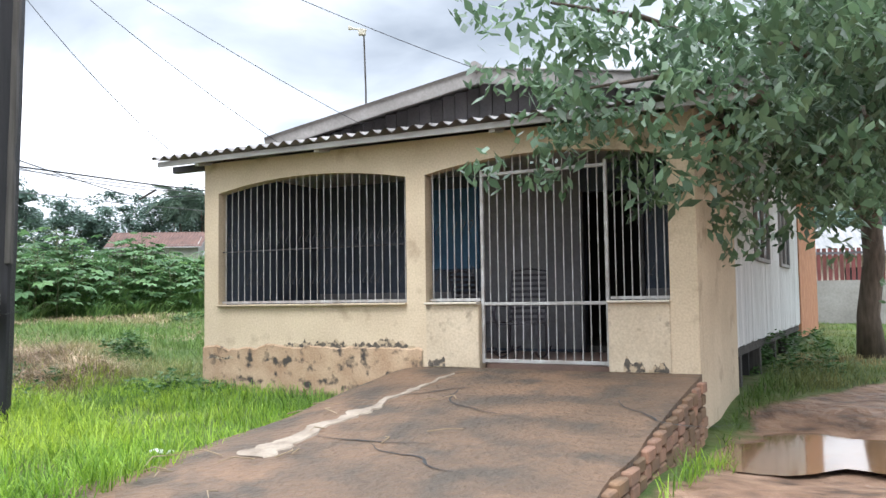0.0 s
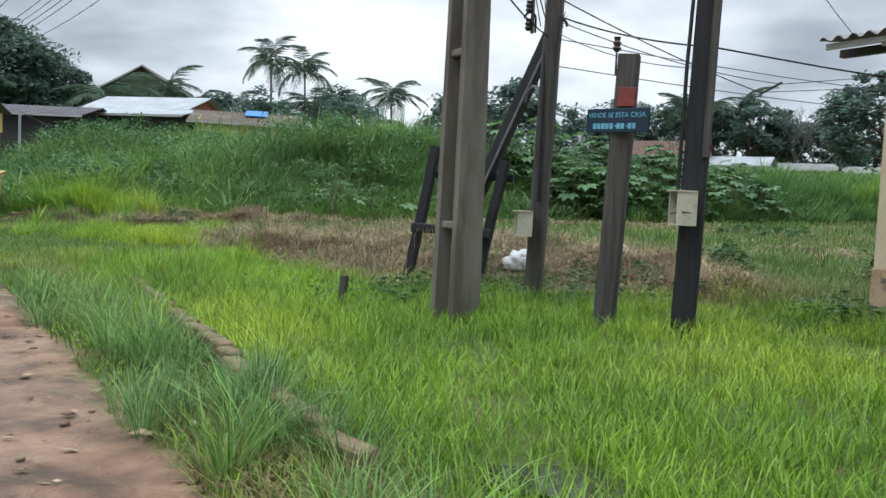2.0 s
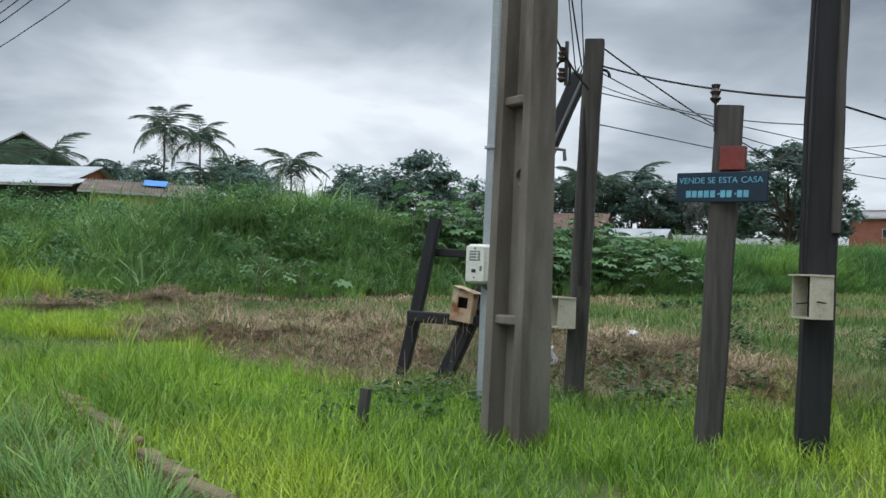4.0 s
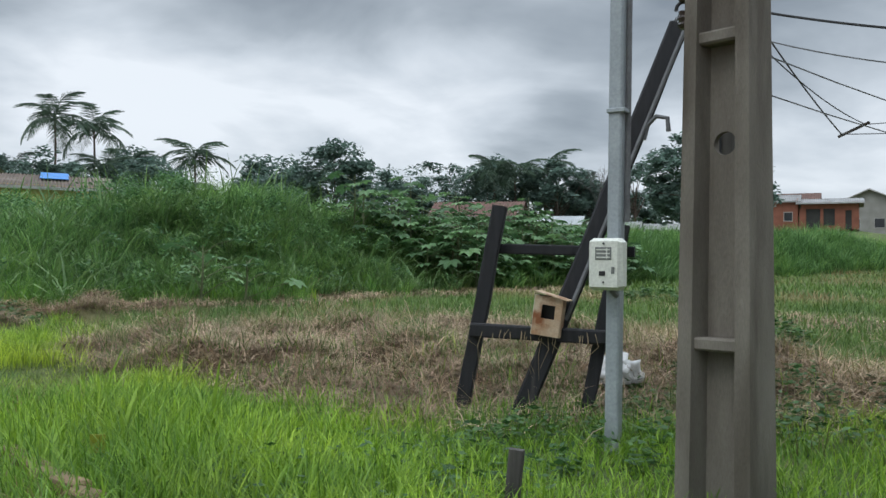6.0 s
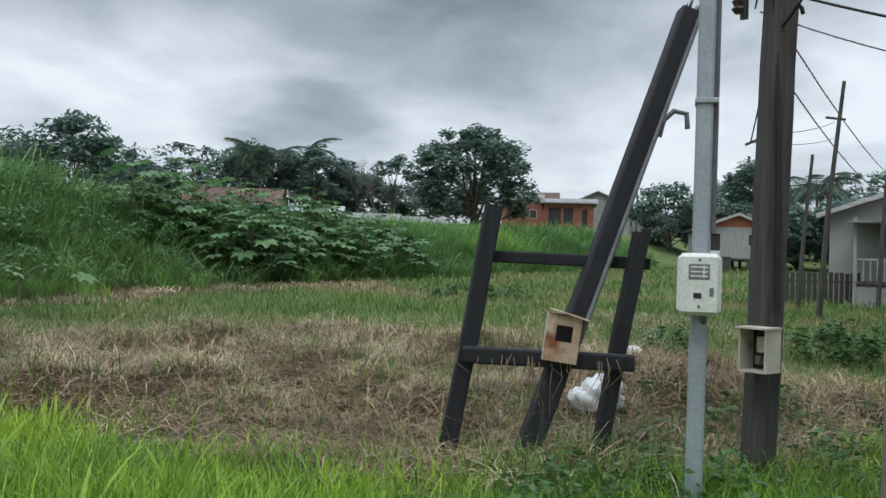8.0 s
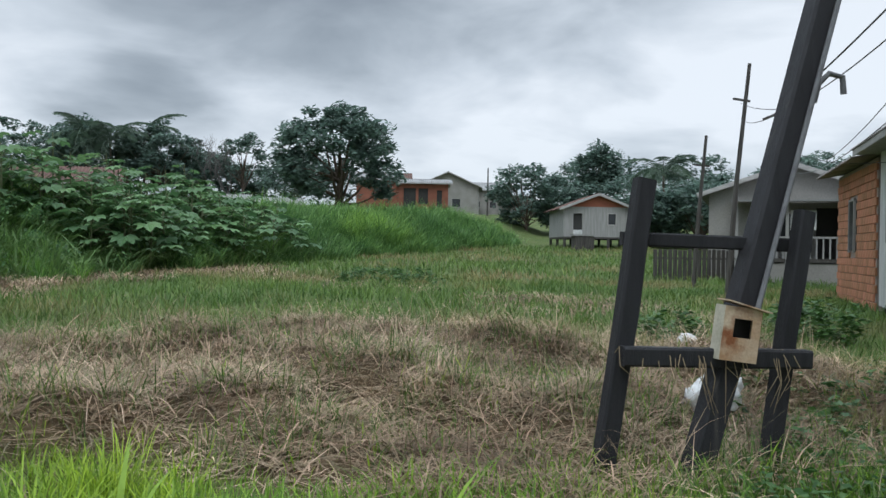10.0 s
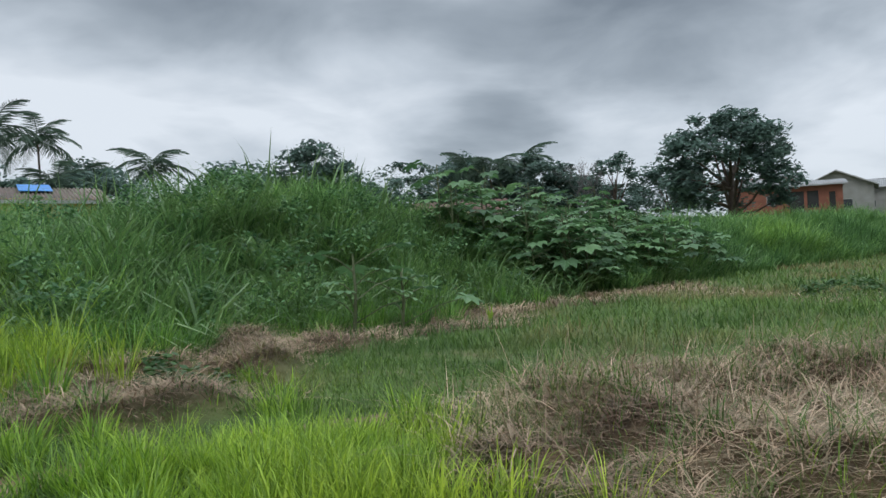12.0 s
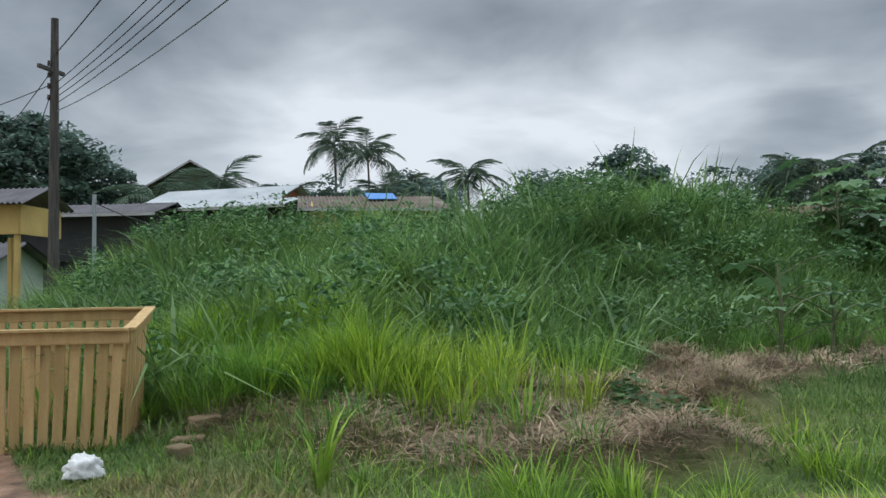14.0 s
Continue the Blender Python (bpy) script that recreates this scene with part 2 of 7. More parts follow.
M["mould"] = material("black_mould", (0.12, 0.10, 0.08), (0.05, 0.045, 0.04), 9, 60, 0.95, 0.4, third=(0.40, 0.31, 0.21), third_at=(0.46, 0.56), third_scale=16)
M["clay_roof"] = material("red_brown_tile_roof", (0.15, 0.085, 0.068), (0.09, 0.055, 0.047), 1.2, 20, 0.9, 0.4)
M["rust_roof"] = material("rust_red_roof", (0.34, 0.12, 0.075), (0.23, 0.085, 0.055), 1.0, 20, 0.9, 0.3)
M["brick_wall"] = material("far_red_brick", (0.27, 0.105, 0.07), (0.19, 0.075, 0.05), 1.2, 20, 0.9, 0.4)
M["far_plaster"] = material("far_grey_plaster", (0.31, 0.30, 0.28), (0.22, 0.21, 0.195), 0.8, 18, 0.9, 0.2)
M["far_wood"] = material("grey_unpainted_boards", (0.35, 0.345, 0.335), (0.24, 0.235, 0.225), 1.5, 30, 0.85, 0.3, stretch=(6, 6, 0.5), vary=0.1)
M["green_wall"] = material("mossy_green_wall", (0.15, 0.18, 0.11), (0.10, 0.125, 0.07), 0.8, 20, 0.9, 0.2)
M["tarp"] = material("blue_tarpaulin", (0.035, 0.20, 0.52), (0.025, 0.14, 0.38), 2, 20, 0.5, 0.3)
M["bark"] = material("grey_brown_bark", (0.13, 0.10, 0.075), (0.06, 0.045, 0.035), 4, 40, 0.95, 0.8, stretch=(4, 4, 0.8))
M["puddle"] = material("muddy_puddle_water", (0.20, 0.115, 0.06), (0.17, 0.095, 0.05), 1, 6, 0.04, 0.0, spec=0.6)
M["clear_puddle"] = material("clear_shallow_water", (0.05, 0.055, 0.035), (0.03, 0.035, 0.02), 1, 6, 0.04, 0.0, spec=0.6)
M["lawn"] = material("bright_lawn_blades", (0.235, 0.385, 0.034), (0.11, 0.225, 0.028), 0.7, 3, 0.5, 0.0, vary=0.5, island=True, leafy=0.42, third=(0.34, 0.45, 0.05), third_at=(0.52, 0.7), third_scale=0.33)
M["field"] = material("field_grass_blades", (0.125, 0.205, 0.045), (0.07, 0.135, 0.03), 0.4, 3, 0.6, 0.0, vary=0.4, island=True, leafy=0.35, third=(0.27, 0.21, 0.10), third_at=(0.52, 0.66), third_scale=0.22)
M["tallgrass"] = material("tall_dark_grass_blades", (0.155, 0.285, 0.08), (0.085, 0.185, 0.06), 0.5, 3, 0.55, 0.0, vary=0.55, island=True, leafy=0.35, third=(0.21, 0.36, 0.075), third_at=(0.52, 0.66), third_scale=0.25)
M["straw"] = material("dry_cut_straw", (0.41, 0.315, 0.20), (0.14, 0.095, 0.058), 0.9, 3, 0.8, 0.0, vary=0.6, island=True, leafy=0.15, third=(0.49, 0.39, 0.265), third_at=(0.52, 0.68), third_scale=0.8)
M["cane"] = material("cane_leaf", (0.15, 0.25, 0.08), (0.09, 0.165, 0.05), 1, 8, 0.45, 0.0, vary=0.25, island=True, leafy=0.3)
M["broadleaf"] = material("broad_lobed_leaf", (0.115, 0.215, 0.085), (0.08, 0.165, 0.065), 2, 18, 0.5, 0.1, vary=0.4, leafy=0.35, spec=0.3)
M["stem"] = material("green_stem", (0.13, 0.15, 0.07), (0.08, 0.09, 0.045), 4, 40, 0.7, 0.2)
M["yellow_leaf"] = material("yellowing_leaf", (0.42, 0.40, 0.06), (0.30, 0.30, 0.05), 4, 30, 0.5, 0.1, leafy=0.3)
M["lime_leaf"] = material("lime_green_blade", (0.26, 0.40, 0.05), (0.18, 0.30, 0.04), 4, 30, 0.5, 0.1, leafy=0.35, vary=0.2)
M["weed"] = material("weed_leaves", (0.065, 0.145, 0.034), (0.04, 0.10, 0.024), 0.8, 4, 0.5, 0.0, vary=0.4, island=True, leafy=0.3)
# Far and mango crowns paler and bluer: distance haze mixed into leaf colour
M["crown_far"] = material("hazed_far_crown_leaves", (0.12, 0.18, 0.145), (0.085, 0.135, 0.11), 0.3, 2, 0.6, 0.0, vary=0.4, island=True, leafy=0.4)
M["crown_mango"] = material("hazed_dark_mango_leaves", (0.10, 0.155, 0.12), (0.07, 0.115, 0.09), 0.3, 2, 0.6, 0.0, vary=0.4, island=True, leafy=0.35)
M["crown_near"] = material("glossy_tree_leaves", (0.12, 0.20, 0.105), (0.075, 0.13, 0.075), 0.8, 5, 0.35, 0.0, vary=0.4, island=True, leafy=0.42, spec=0.5)
M["slat_red"] = material("dark_red_slats", (0.16, 0.05, 0.045), (0.10, 0.035, 0.03), 3, 40, 0.8, 0.2, vary=0.15)
M["fresh"] = material("fresh_bank_blades", (0.15, 0.30, 0.045), (0.08, 0.19, 0.035), 0.8, 3, 0.5, 0.0, vary=0.5, island=True, leafy=0.4)
M["creeper"] = material("creeper_leaves", (0.10, 0.20, 0.07), (0.06, 0.14, 0.05), 0.7, 4, 0.65, 0.0, vary=0.5, island=True, leafy=0.3)
M["clod"] = material("mud_clods", (0.20, 0.12, 0.078), (0.11, 0.07, 0.048), 3, 30, 0.85, 0.4, vary=0.3, island=True)
M["palm"] = material("palm_frond", (0.09, 0.14, 0.09), (0.06, 0.095, 0.065), 1, 8, 0.5, 0.0, vary=0.25, leafy=0.2)
M["twig"] = material("bare_grey_twigs", (0.17, 0.155, 0.15), (0.11, 0.10, 0.095), 4, 40, 0.95, 0.3)


def ground_material():
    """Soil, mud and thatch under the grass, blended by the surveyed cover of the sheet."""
    mt = bpy.data.materials.new("ground_cover")
    mt.use_nodes = True
    nt = mt.node_tree
    N, L = nt.nodes.new, nt.links.new
    p = nt.nodes["Principled BSDF"]
    co = N("ShaderNodeTexCoord")
    at = N("ShaderNodeAttribute")
    at.attribute_name = "cover"
    sep = N("ShaderNodeSeparateColor")
    L(at.outputs["Color"], sep.inputs[0])

    def nz(s, d=6.0):
        n = N("ShaderNodeTexNoise")
        L(co.outputs["Object"], n.inputs["Vector"])
        n.inputs["Scale"].default_value, n.inputs["Detail"].default_value = s, d
        return n.outputs["Fac"]

    def ramp(fac, *stops):
        r = N("ShaderNodeValToRGB")
        L(fac, r.inputs[0])
        el = r.color_ramp.elements
        el[0].position, el[0].color = stops[0][0], (*stops[0][1], 1)
        el[1].position, el[1].color = stops[-1][0], (*stops[-1][1], 1)
        for pos, c in stops[1:-1]:
            q = el.new(pos)
            q.color = (*c, 1)
        return r.outputs[0]

    def mix(f, a, b):
        n = N("ShaderNodeMix")
        n.data_type = "RGBA"
        L(f, n.inputs["Factor"])
        L(a, n.inputs[6])
        L(b, n.inputs[7])
        return n.outputs[2]

    grass = ramp(nz(1.3), (0.3, (0.045, 0.075, 0.018)), (0.55, (0.085, 0.115, 0.03)), (0.72, (0.13, 0.115, 0.055)))
    straw = ramp(nz(3.0), (0.3, (0.075, 0.05, 0.028)), (0.7, (0.17, 0.115, 0.065)))
    mud = ramp(nz(3.2, 12.0), (0.32, (0.085, 0.055, 0.038)), (0.47, (0.19, 0.112, 0.072)), (0.68, (0.30, 0.19, 0.125)))
    wet = ramp(nz(0.9), (0.42, (1, 1, 1)), (0.58, (0, 0, 0)))
    c = mix(sep.outputs["Green"], grass, straw)
    edge = N("ShaderNodeMath")
    edge.operation = "ADD"
    j = N("ShaderNodeMapRange")
    L(nz(2.2), j.inputs["Value"])
    j.inputs["To Min"].default_value, j.inputs["To Max"].default_value = -0.6, 0.6
    L(j.outputs[0], edge.inputs[0])
    L(sep.outputs["Red"], edge.inputs[1])
    sharp = N("ShaderNodeMapRange")
    L(edge.outputs[0], sharp.inputs["Value"])
    sharp.inputs["From Min"].default_value, sharp.inputs["From Max"].default_value = 0.35, 0.65
    c = mix(sharp.outputs[0], c, mud)
    L(c, p.inputs["Base Color"])
    rg = N("ShaderNodeMath")
    rg.operation = "MULTIPLY"
    L(sharp.outputs[0], rg.inputs[0])
    L(wet, rg.inputs[1])
    rr = N("ShaderNodeMapRange")
    L(rg.outputs[0], rr.inputs["Value"])
    rr.inputs["To Min"].default_value, rr.inputs["To Max"].default_value = 0.95, 0.5
    L(rr.outputs[0], p.inputs["Roughness"])
    p.inputs["Specular IOR Level"].default_value = 0.3
    b = N("ShaderNodeBump")
    b.inputs["Strength"].default_value, b.inputs["Distance"].default_value = 1.0, 0.16
    L(nz(4.5, 9.0), b.inputs["Height"])
    L(b.outputs[0], p.inputs["Normal"])
    return mt


M["ground"] = ground_material()

# ---------------------------------------------------------------- building helpers


def thing(name, at, label, category, group="", kind="", turn=0.0):
    """An empty at the base of a thing; its parts are built in its own axes."""
    ob = new(name)
    ob.empty_display_size = 0.2
    ob.matrix_basis = pose(*at, 0, 0, turn)
    return tagged(ob, label, category, group, kind)


def part(name, bm, mat, parent, label="", smooth=False):
    me = bpy.data.meshes.new(name)
    bm.to_mesh(me)
    bm.free()
    me.materials.append(mat)
    if smooth:
        for f in me.polygons:
            f.use_smooth = True
    ob = new(name, me)
    ob.parent = parent
    if label:
        ob["label"] = label
    return ob


def share(name, me, parent, m):
    ob = new(name, me)
    ob.parent = parent
    ob.matrix_basis = m
    return ob


def whole(name, bm, mat, label, category, group="", kind="", smooth=False):
    return tagged(part(name, bm, mat, None, "", smooth), label, category, group, kind)


def box(bm, c, s, bevel=0.0, m=None):
    r = bmesh.ops.create_cube(bm, size=1.0)
    mat = Matrix.Translation(c) @ Matrix.Diagonal((*s, 1))
    if m is not None:
        mat = m @ mat
    bmesh.ops.transform(bm, matrix=mat, verts=r["verts"])
    if bevel:
        ed = list({e for v in r["verts"] for e in v.link_edges})
        bmesh.ops.bevel(bm, geom=ed, offset=bevel, segments=1, affect="EDGES", profile=0.5)
    return bm


def B(c, s, bevel=0.0, m=None):
    return box(bmesh.new(), c, s, bevel, m)


def tube(bm, pts, radii, seg=8, cap=True, squash=None):
    """A round or squared limb along points."""
    pts = [Vector(p) for p in pts]
    if not isinstance(radii, (list, tuple)):
        radii = [radii] * len(pts)
    rings = []
    side = None
    for i, p in enumerate(pts):
        d = (pts[min(i + 1, len(pts) - 1)] - pts[max(i - 1, 0)]).normalized()
        if side is None:
            side = d.cross(Vector((0.31, 0.95, 0.07))).normalized()
        side = (side - d * side.dot(d)).normalized()
        up = d.cross(side)
        ring = []
        for k in range(seg):
            a = 2 * math.pi * (k + 0.5) / seg
            ring.append(bm.verts.new(p + (side * math.cos(a) + up * math.sin(a)) * radii[i]))
        rings.append(ring)
    for r0, r1 in zip(rings, rings[1:]):
        for k in range(seg):
            bm.faces.new((r0[k], r0[(k + 1) % seg], r1[(k + 1) % seg], r1[k]))
    if cap:
        bm.faces.new(rings[0][::-1])
        bm.faces.new(rings[-1])
    return bm


def Tb(pts, radii, seg=8):
    return tube(bmesh.new(), pts, radii, seg)


def beam(bm, p0, p1, w, d, face=(0, -1, 0)):
    """A squared timber from p0 to p1: w across, d deep along face."""
    p0, p1 = Vector(p0), Vector(p1)
    ax = (p1 - p0).normalized()
    f = Vector(face)
    f = (f - ax * f.dot(ax)).normalized()
    s = ax.cross(f)
    n = max(2, int((p1 - p0).length / 0.35))
    rings = []
    for i in range(n + 1):
        q = p0.lerp(p1, i / n)
        j = 1 + 0.07 * (noise.noise(q * 2.3) + 0.4 * noise.noise(q * 7.0))
        off = s * 0.012 * noise.noise(q * 1.7 + Vector((5, 3, 1)))
        c = [(-0.5, -0.38), (-0.4, -0.5), (0.4, -0.5), (0.5, -0.38), (0.5, 0.38), (0.4, 0.5), (-0.4, 0.5), (-0.5, 0.38)]
        rings.append([bm.verts.new(q + off + s * (a * w * j) + f * (b * d * j)) for a, b in c])
    for r0, r1 in zip(rings, rings[1:]):
        for k in range(8):
            bm.faces.new((r0[k], r0[(k + 1) % 8], r1[(k + 1) % 8], r1[k]))
    bm.faces.new(rings[0][::-1])
    bm.faces.new(rings[-1])
    return bm


def corrugated(bm, a, b, c, d, waves, amp=0.025, thick=0.012, rows=2):
    """A wavy sheet over the corners a, b (lower edge) and c, d (upper edge, c above b)."""
    a, b, c, d = (Vector(v) for v in (a, b, c, d))
    n = (b - a).cross(d - a).normalized()
    steps = waves * 6
    for lift in (0, -thick):
        grid = []
        for j in range(rows + 1):
            row = []
            for i in range(steps + 1):
                s, t = i / steps, j / rows
                p = a.lerp(b, s).lerp(d.lerp(c, s), t)
                row.append(bm.verts.new(p + n * (amp * math.sin(2 * math.pi * waves * s) + lift)))
            grid.append(row)
        for j in range(rows):
            for i in range(steps):
                q = (grid[j][i], grid[j][i + 1], grid[j + 1][i + 1], grid[j + 1][i])
                bm.faces.new(q if lift == 0 else q[::-1])
    return bm


def mesh_from(name, verts, faces_n, idx, mat, smooth=False):
    """A mesh from arrays; faces_n: corners of every face (all alike)."""
    me = bpy.data.meshes.new(name)
    nf = len(idx) // faces_n
    me.vertices.add(len(verts))
    me.vertices.foreach_set("co", np.asarray(verts, np.float32).ravel())
    me.loops.add(len(idx))
    me.loops.foreach_set("vertex_index", np.asarray(idx, np.int32))
    me.polygons.add(nf)
    me.polygons.foreach_set("loop_start", np.arange(nf, dtype=np.int32) * faces_n)
    if smooth:
        me.polygons.foreach_set("use_smooth", np.ones(nf, bool))
    me.update(calc_edges=True)
    me.validate()
    me.materials.append(mat)
    return me


def blades(base, height, width, lean, droop, heading):
    """Tapered bent grass blades: seven points and five triangles each. All arguments are arrays."""
    n = len(base)
    dx, dy = np.cos(heading), np.sin(heading)
    px, py = -dy, dx
    out = np.zeros((n, 7, 3), np.float32)
    for k, (t, w) in enumerate(((0.0, 0.8), (0.4, 1.0), (0.75, 0.65))):
        reach = lean * t + droop * t * t
        rise = t - 0.45 * droop * t * t * t
        for s, sg in ((0, -0.5), (1, 0.5)):
            i = 2 * k + s
            out[:, i, 0] = base[:, 0] + dx * reach * height + px * width * w * sg
            out[:, i, 1] = base[:, 1] + dy * reach * height + py * width * w * sg
            out[:, i, 2] = base[:, 2] + rise * height
    reach = lean + droop
    out[:, 6, 0] = base[:, 0] + dx * reach * height
    out[:, 6, 1] = base[:, 1] + dy * reach * height
    out[:, 6, 2] = base[:, 2] + (1 - 0.45 * droop) * height
    tri = np.array([0, 1, 3, 0, 3, 2, 2, 3, 5, 2, 5, 4, 4, 5, 6])
    idx = (np.arange(n)[:, None] * 7 + tri[None, :]).ravel()
    return out.reshape(-1, 3), idx


def stuff(name, verts, idx, mat, label, category):
    return tagged(new(name, mesh_from(name, verts, 3, idx, mat)), label, category, "", "stuff")

# ---------------------------------------------------------------- the lie of the land
AX, AY = -0.9137, 0.4065     # along the lane
BX, BY = 0.4065, 0.9137      # from the lane into the lot
EDGE_Y = [8.0, 10.0, 11.5, 12.6, 14.5, 18.0, 22.0, 29.5, 37.0, 45.0, 55.0, 60.0, 80.0]
EDGE_X = [-25.5, -23.2, -21.8, -20.3, -18.7, -18.1, -16.9, -14.4, -11.0, -7.0, 0.0, 4.0, 14.0]
HX, HY, HTURN = -3.12, 11.10, -27.5   # front corner of the yellow house
EX, EY = math.cos(radians(HTURN)), math.sin(radians(HTURN))


def sstep(a, b, x):
    t = np.clip((x - a) / (b - a), 0, 1)
    return t * t * (3 - 2 * t)


def lane(x, y):
    return x * AX + y * AY, x * BX + y * BY


def wob(x, y, f, s=0.0):
    return (np.sin(x * f + 1.3 + s) * np.cos(y * f * 1.13 + 0.7 * s) + 0.5 * np.sin(x * f * 2.17 + y * f * 1.7 + s) + 0.3 * np.cos(y * f * 3.9 - x * f * 2.6 + s)) / 1.8


def in_hedge(x, y):
    """Metres past the front edge of the overgrown bank (negative: outside)."""
    d = (np.interp(y, EDGE_Y, EDGE_X) - x) * 0.87 + 0.5 * wob(x, y, 0.8)
    u, v = lane(x, y)
    return np.minimum(d, (v - 1.9) * 1.2)


def house_xy(x, y):
    return (x - HX) * EX + (y - HY) * EY, -(x - HX) * EY + (y - HY) * EX


def straw_at(x, y):
    a = ((x + 9.4) / 4.9) ** 2 + ((y - 12.3 + 0.12 * (x + 9.4)) / 3.0) ** 2 + 0.35 * wob(x, y, 0.9, 2.0)
    main = 1 - sstep(0.65, 1.15, a)
    d = in_hedge(x, y)
    band = sstep(-1.9, -1.3, d + 0.6 * wob(x, y, 0.7, 4.0)) * (1 - sstep(-0.2, 0.3, d)) * (1 - sstep(30, 40, y)) * sstep(11, 12.5, y)
    near = 1 - sstep(0.55, 1.1, ((x + 17.6 - 0.7 * (y - 12.6)) / 1.7) ** 2 + ((y - 12.6) / 1.15) ** 2 + 0.3 * wob(x, y, 1.2, 5.0))
    band = np.maximum(band, 0.85 * near)
    far = 0.55 * sstep(0.1, 0.7, wob(x, y, 0.25, 1.0)) * sstep(14, 20, y) * (1 - sstep(48, 60, y))
    return np.clip(np.maximum(np.maximum(main, band), far), 0, 1)


def mud_at(x, y):
    u, v = lane(x, y)
    e, s = house_xy(x, y)
    road = (1 - sstep(0.75, 1.35, v + 0.25 * wob(x, y, 1.1))) * sstep(-6.5, -5.5, v)
    side = sstep(6.4, 6.9, e + 0.15 * wob(x, y, 1.7)) * (1 - sstep(0.6, 1.2, s - 2.4 * (e - 6.35) + 0.3 * wob(x, y, 1.3))) * (1 - sstep(11, 14, s))
    t = np.clip(((x + 17.6) * 4.7 + (y - 9.4) * 5.3) / (4.7 ** 2 + 5.3 ** 2), 0, 1)
    d = np.hypot(x + 17.6 - 4.7 * t, y - 9.4 - 5.3 * t)
    path = 0.9 * (1 - sstep(0.1, 0.4, d))
    d2 = np.hypot((x + 18.2) / 1.6, (y - 10.6) / 0.8)
    return np.clip(np.maximum(np.maximum(road, side), np.maximum(path, 0.3 * (1 - sstep(0.6, 1.1, d2)))), 0, 1)


def land(x, y):
    """Height of the ground."""
    u, v = lane(x, y)
    z = 0.1 + 0.018 * np.clip(u, -20, 34)
    z = z + 0.022 * np.clip(v - 1.5, 0, 8.5) + 0.012 * np.clip(v - 10, 0, 15) + 0.025 * np.clip(v - 25, 0, 15) + 0.045 * np.clip(v - 40, 0, 20) + 0.07 * np.clip(v - 60, 0, 90)
    d = in_hedge(x, y)
    rise = 0.3 + 0.55 * sstep(-29, -21, x) + 1.25 * (1 - sstep(-29.5, -24.5, x)) + 1.8 * np.exp(-((x + 23.2) ** 2 + (y - 27.5) ** 2) / (2 * 5.2 ** 2)) + 0.6 * sstep(34, 46, y)
    z = z + np.maximum(rise, 0.2) * sstep(-0.3, 5.0, d) * (1 - sstep(22, 34, d)) * sstep(-42, -30, x)
    z = z + 0.4 * straw_at(x, y) * np.clip(0.5 + 0.6 * wob(x, y, 1.9, 3.0), 0, 1) * (1 - sstep(16, 20, y)) * sstep(9.9, 11.6, y + 0.25 * np.clip(-8.6 - x, 0, 4))
    near = (1 - sstep(20, 50, v))
    z = z + near * 0.03 * wob(x, y, 1.5, 1.0) + mud_at(x, y) * (0.025 * wob(x, y, 5.0) - 0.03)
    e, s = house_xy(x, y)
    z = z - 0.16 * (1 - sstep(0.55, 1.25, np.hypot((x - 3.45) / 1.75, (y - 7.6) / 1.75)))
    return z


def zl(x, y):
    return float(land(np.array([float(x)]), np.array([float(y)]))[0])


def build_ground():
    """One sheet to the horizon, finer where the camera passes."""
    xs = np.concatenate([[-900, -500, -300, -200, -150, -115, -90, -75, -65, -56, -50, -45, -41, -38], np.arange(-36, 12, 0.34), [13, 15, 17, 20, 24, 28, 34, 40, 50, 65, 90, 130, 200, 350, 900]])
    ys = np.concatenate([[-900, -300, -120, -60, -30, -18, -12, -9, -7], np.arange(-6, 36, 0.34), np.arange(36, 64, 1.2), [66, 70, 75, 80, 86, 92, 100, 110, 120, 135, 150, 175, 220, 320, 550, 950]])
    X, Y = np.meshgrid(xs, ys)
    x, y = X.ravel(), Y.ravel()
    co = np.stack([x, y, land(x, y)], 1)
    nx, ny = len(xs), len(ys)
    i = (np.arange(ny - 1)[:, None] * nx + np.arange(nx - 1)[None, :]).ravel()
    idx = np.stack([i, i + 1, i + nx + 1, i + nx], 1).ravel()
    me = mesh_from("ground", co, 4, idx, M["ground"], True)
    at = me.color_attributes.new("cover", "FLOAT_COLOR", "POINT")
    c = np.zeros((len(x), 4), np.float32)
    c[:, 0], c[:, 1], c[:, 3] = mud_at(x, y), straw_at(x, y), 1
    at.data.foreach_set("color", c.ravel())
    return tagged(new("ground", me), "uneven grassy lot with mud lane and dry straw", "ground", "", "structure")


build_ground()


def puddle(name, c, rx, ry, z, mat, label, turn=0.0, seed=0):
    bm = bmesh.new()
    ring = []
    for k in range(40):
        a = 2 * math.pi * k / 40
        r = 1 + 0.22 * math.sin(2 * a + seed) + 0.15 * math.sin(3 * a + 2 * seed) + 0.08 * math.sin(7 * a + seed)
        ring.append(bm.verts.new(Matrix.Rotation(radians(turn), 3, "Z") @ Vector((rx * r * math.cos(a), ry * r * math.sin(a), 0))))
    bm.faces.new(ring)
    ob = whole(name, bm, mat, label, "puddle", "", "structure")
    ob.location = (c[0], c[1], z)
    return ob


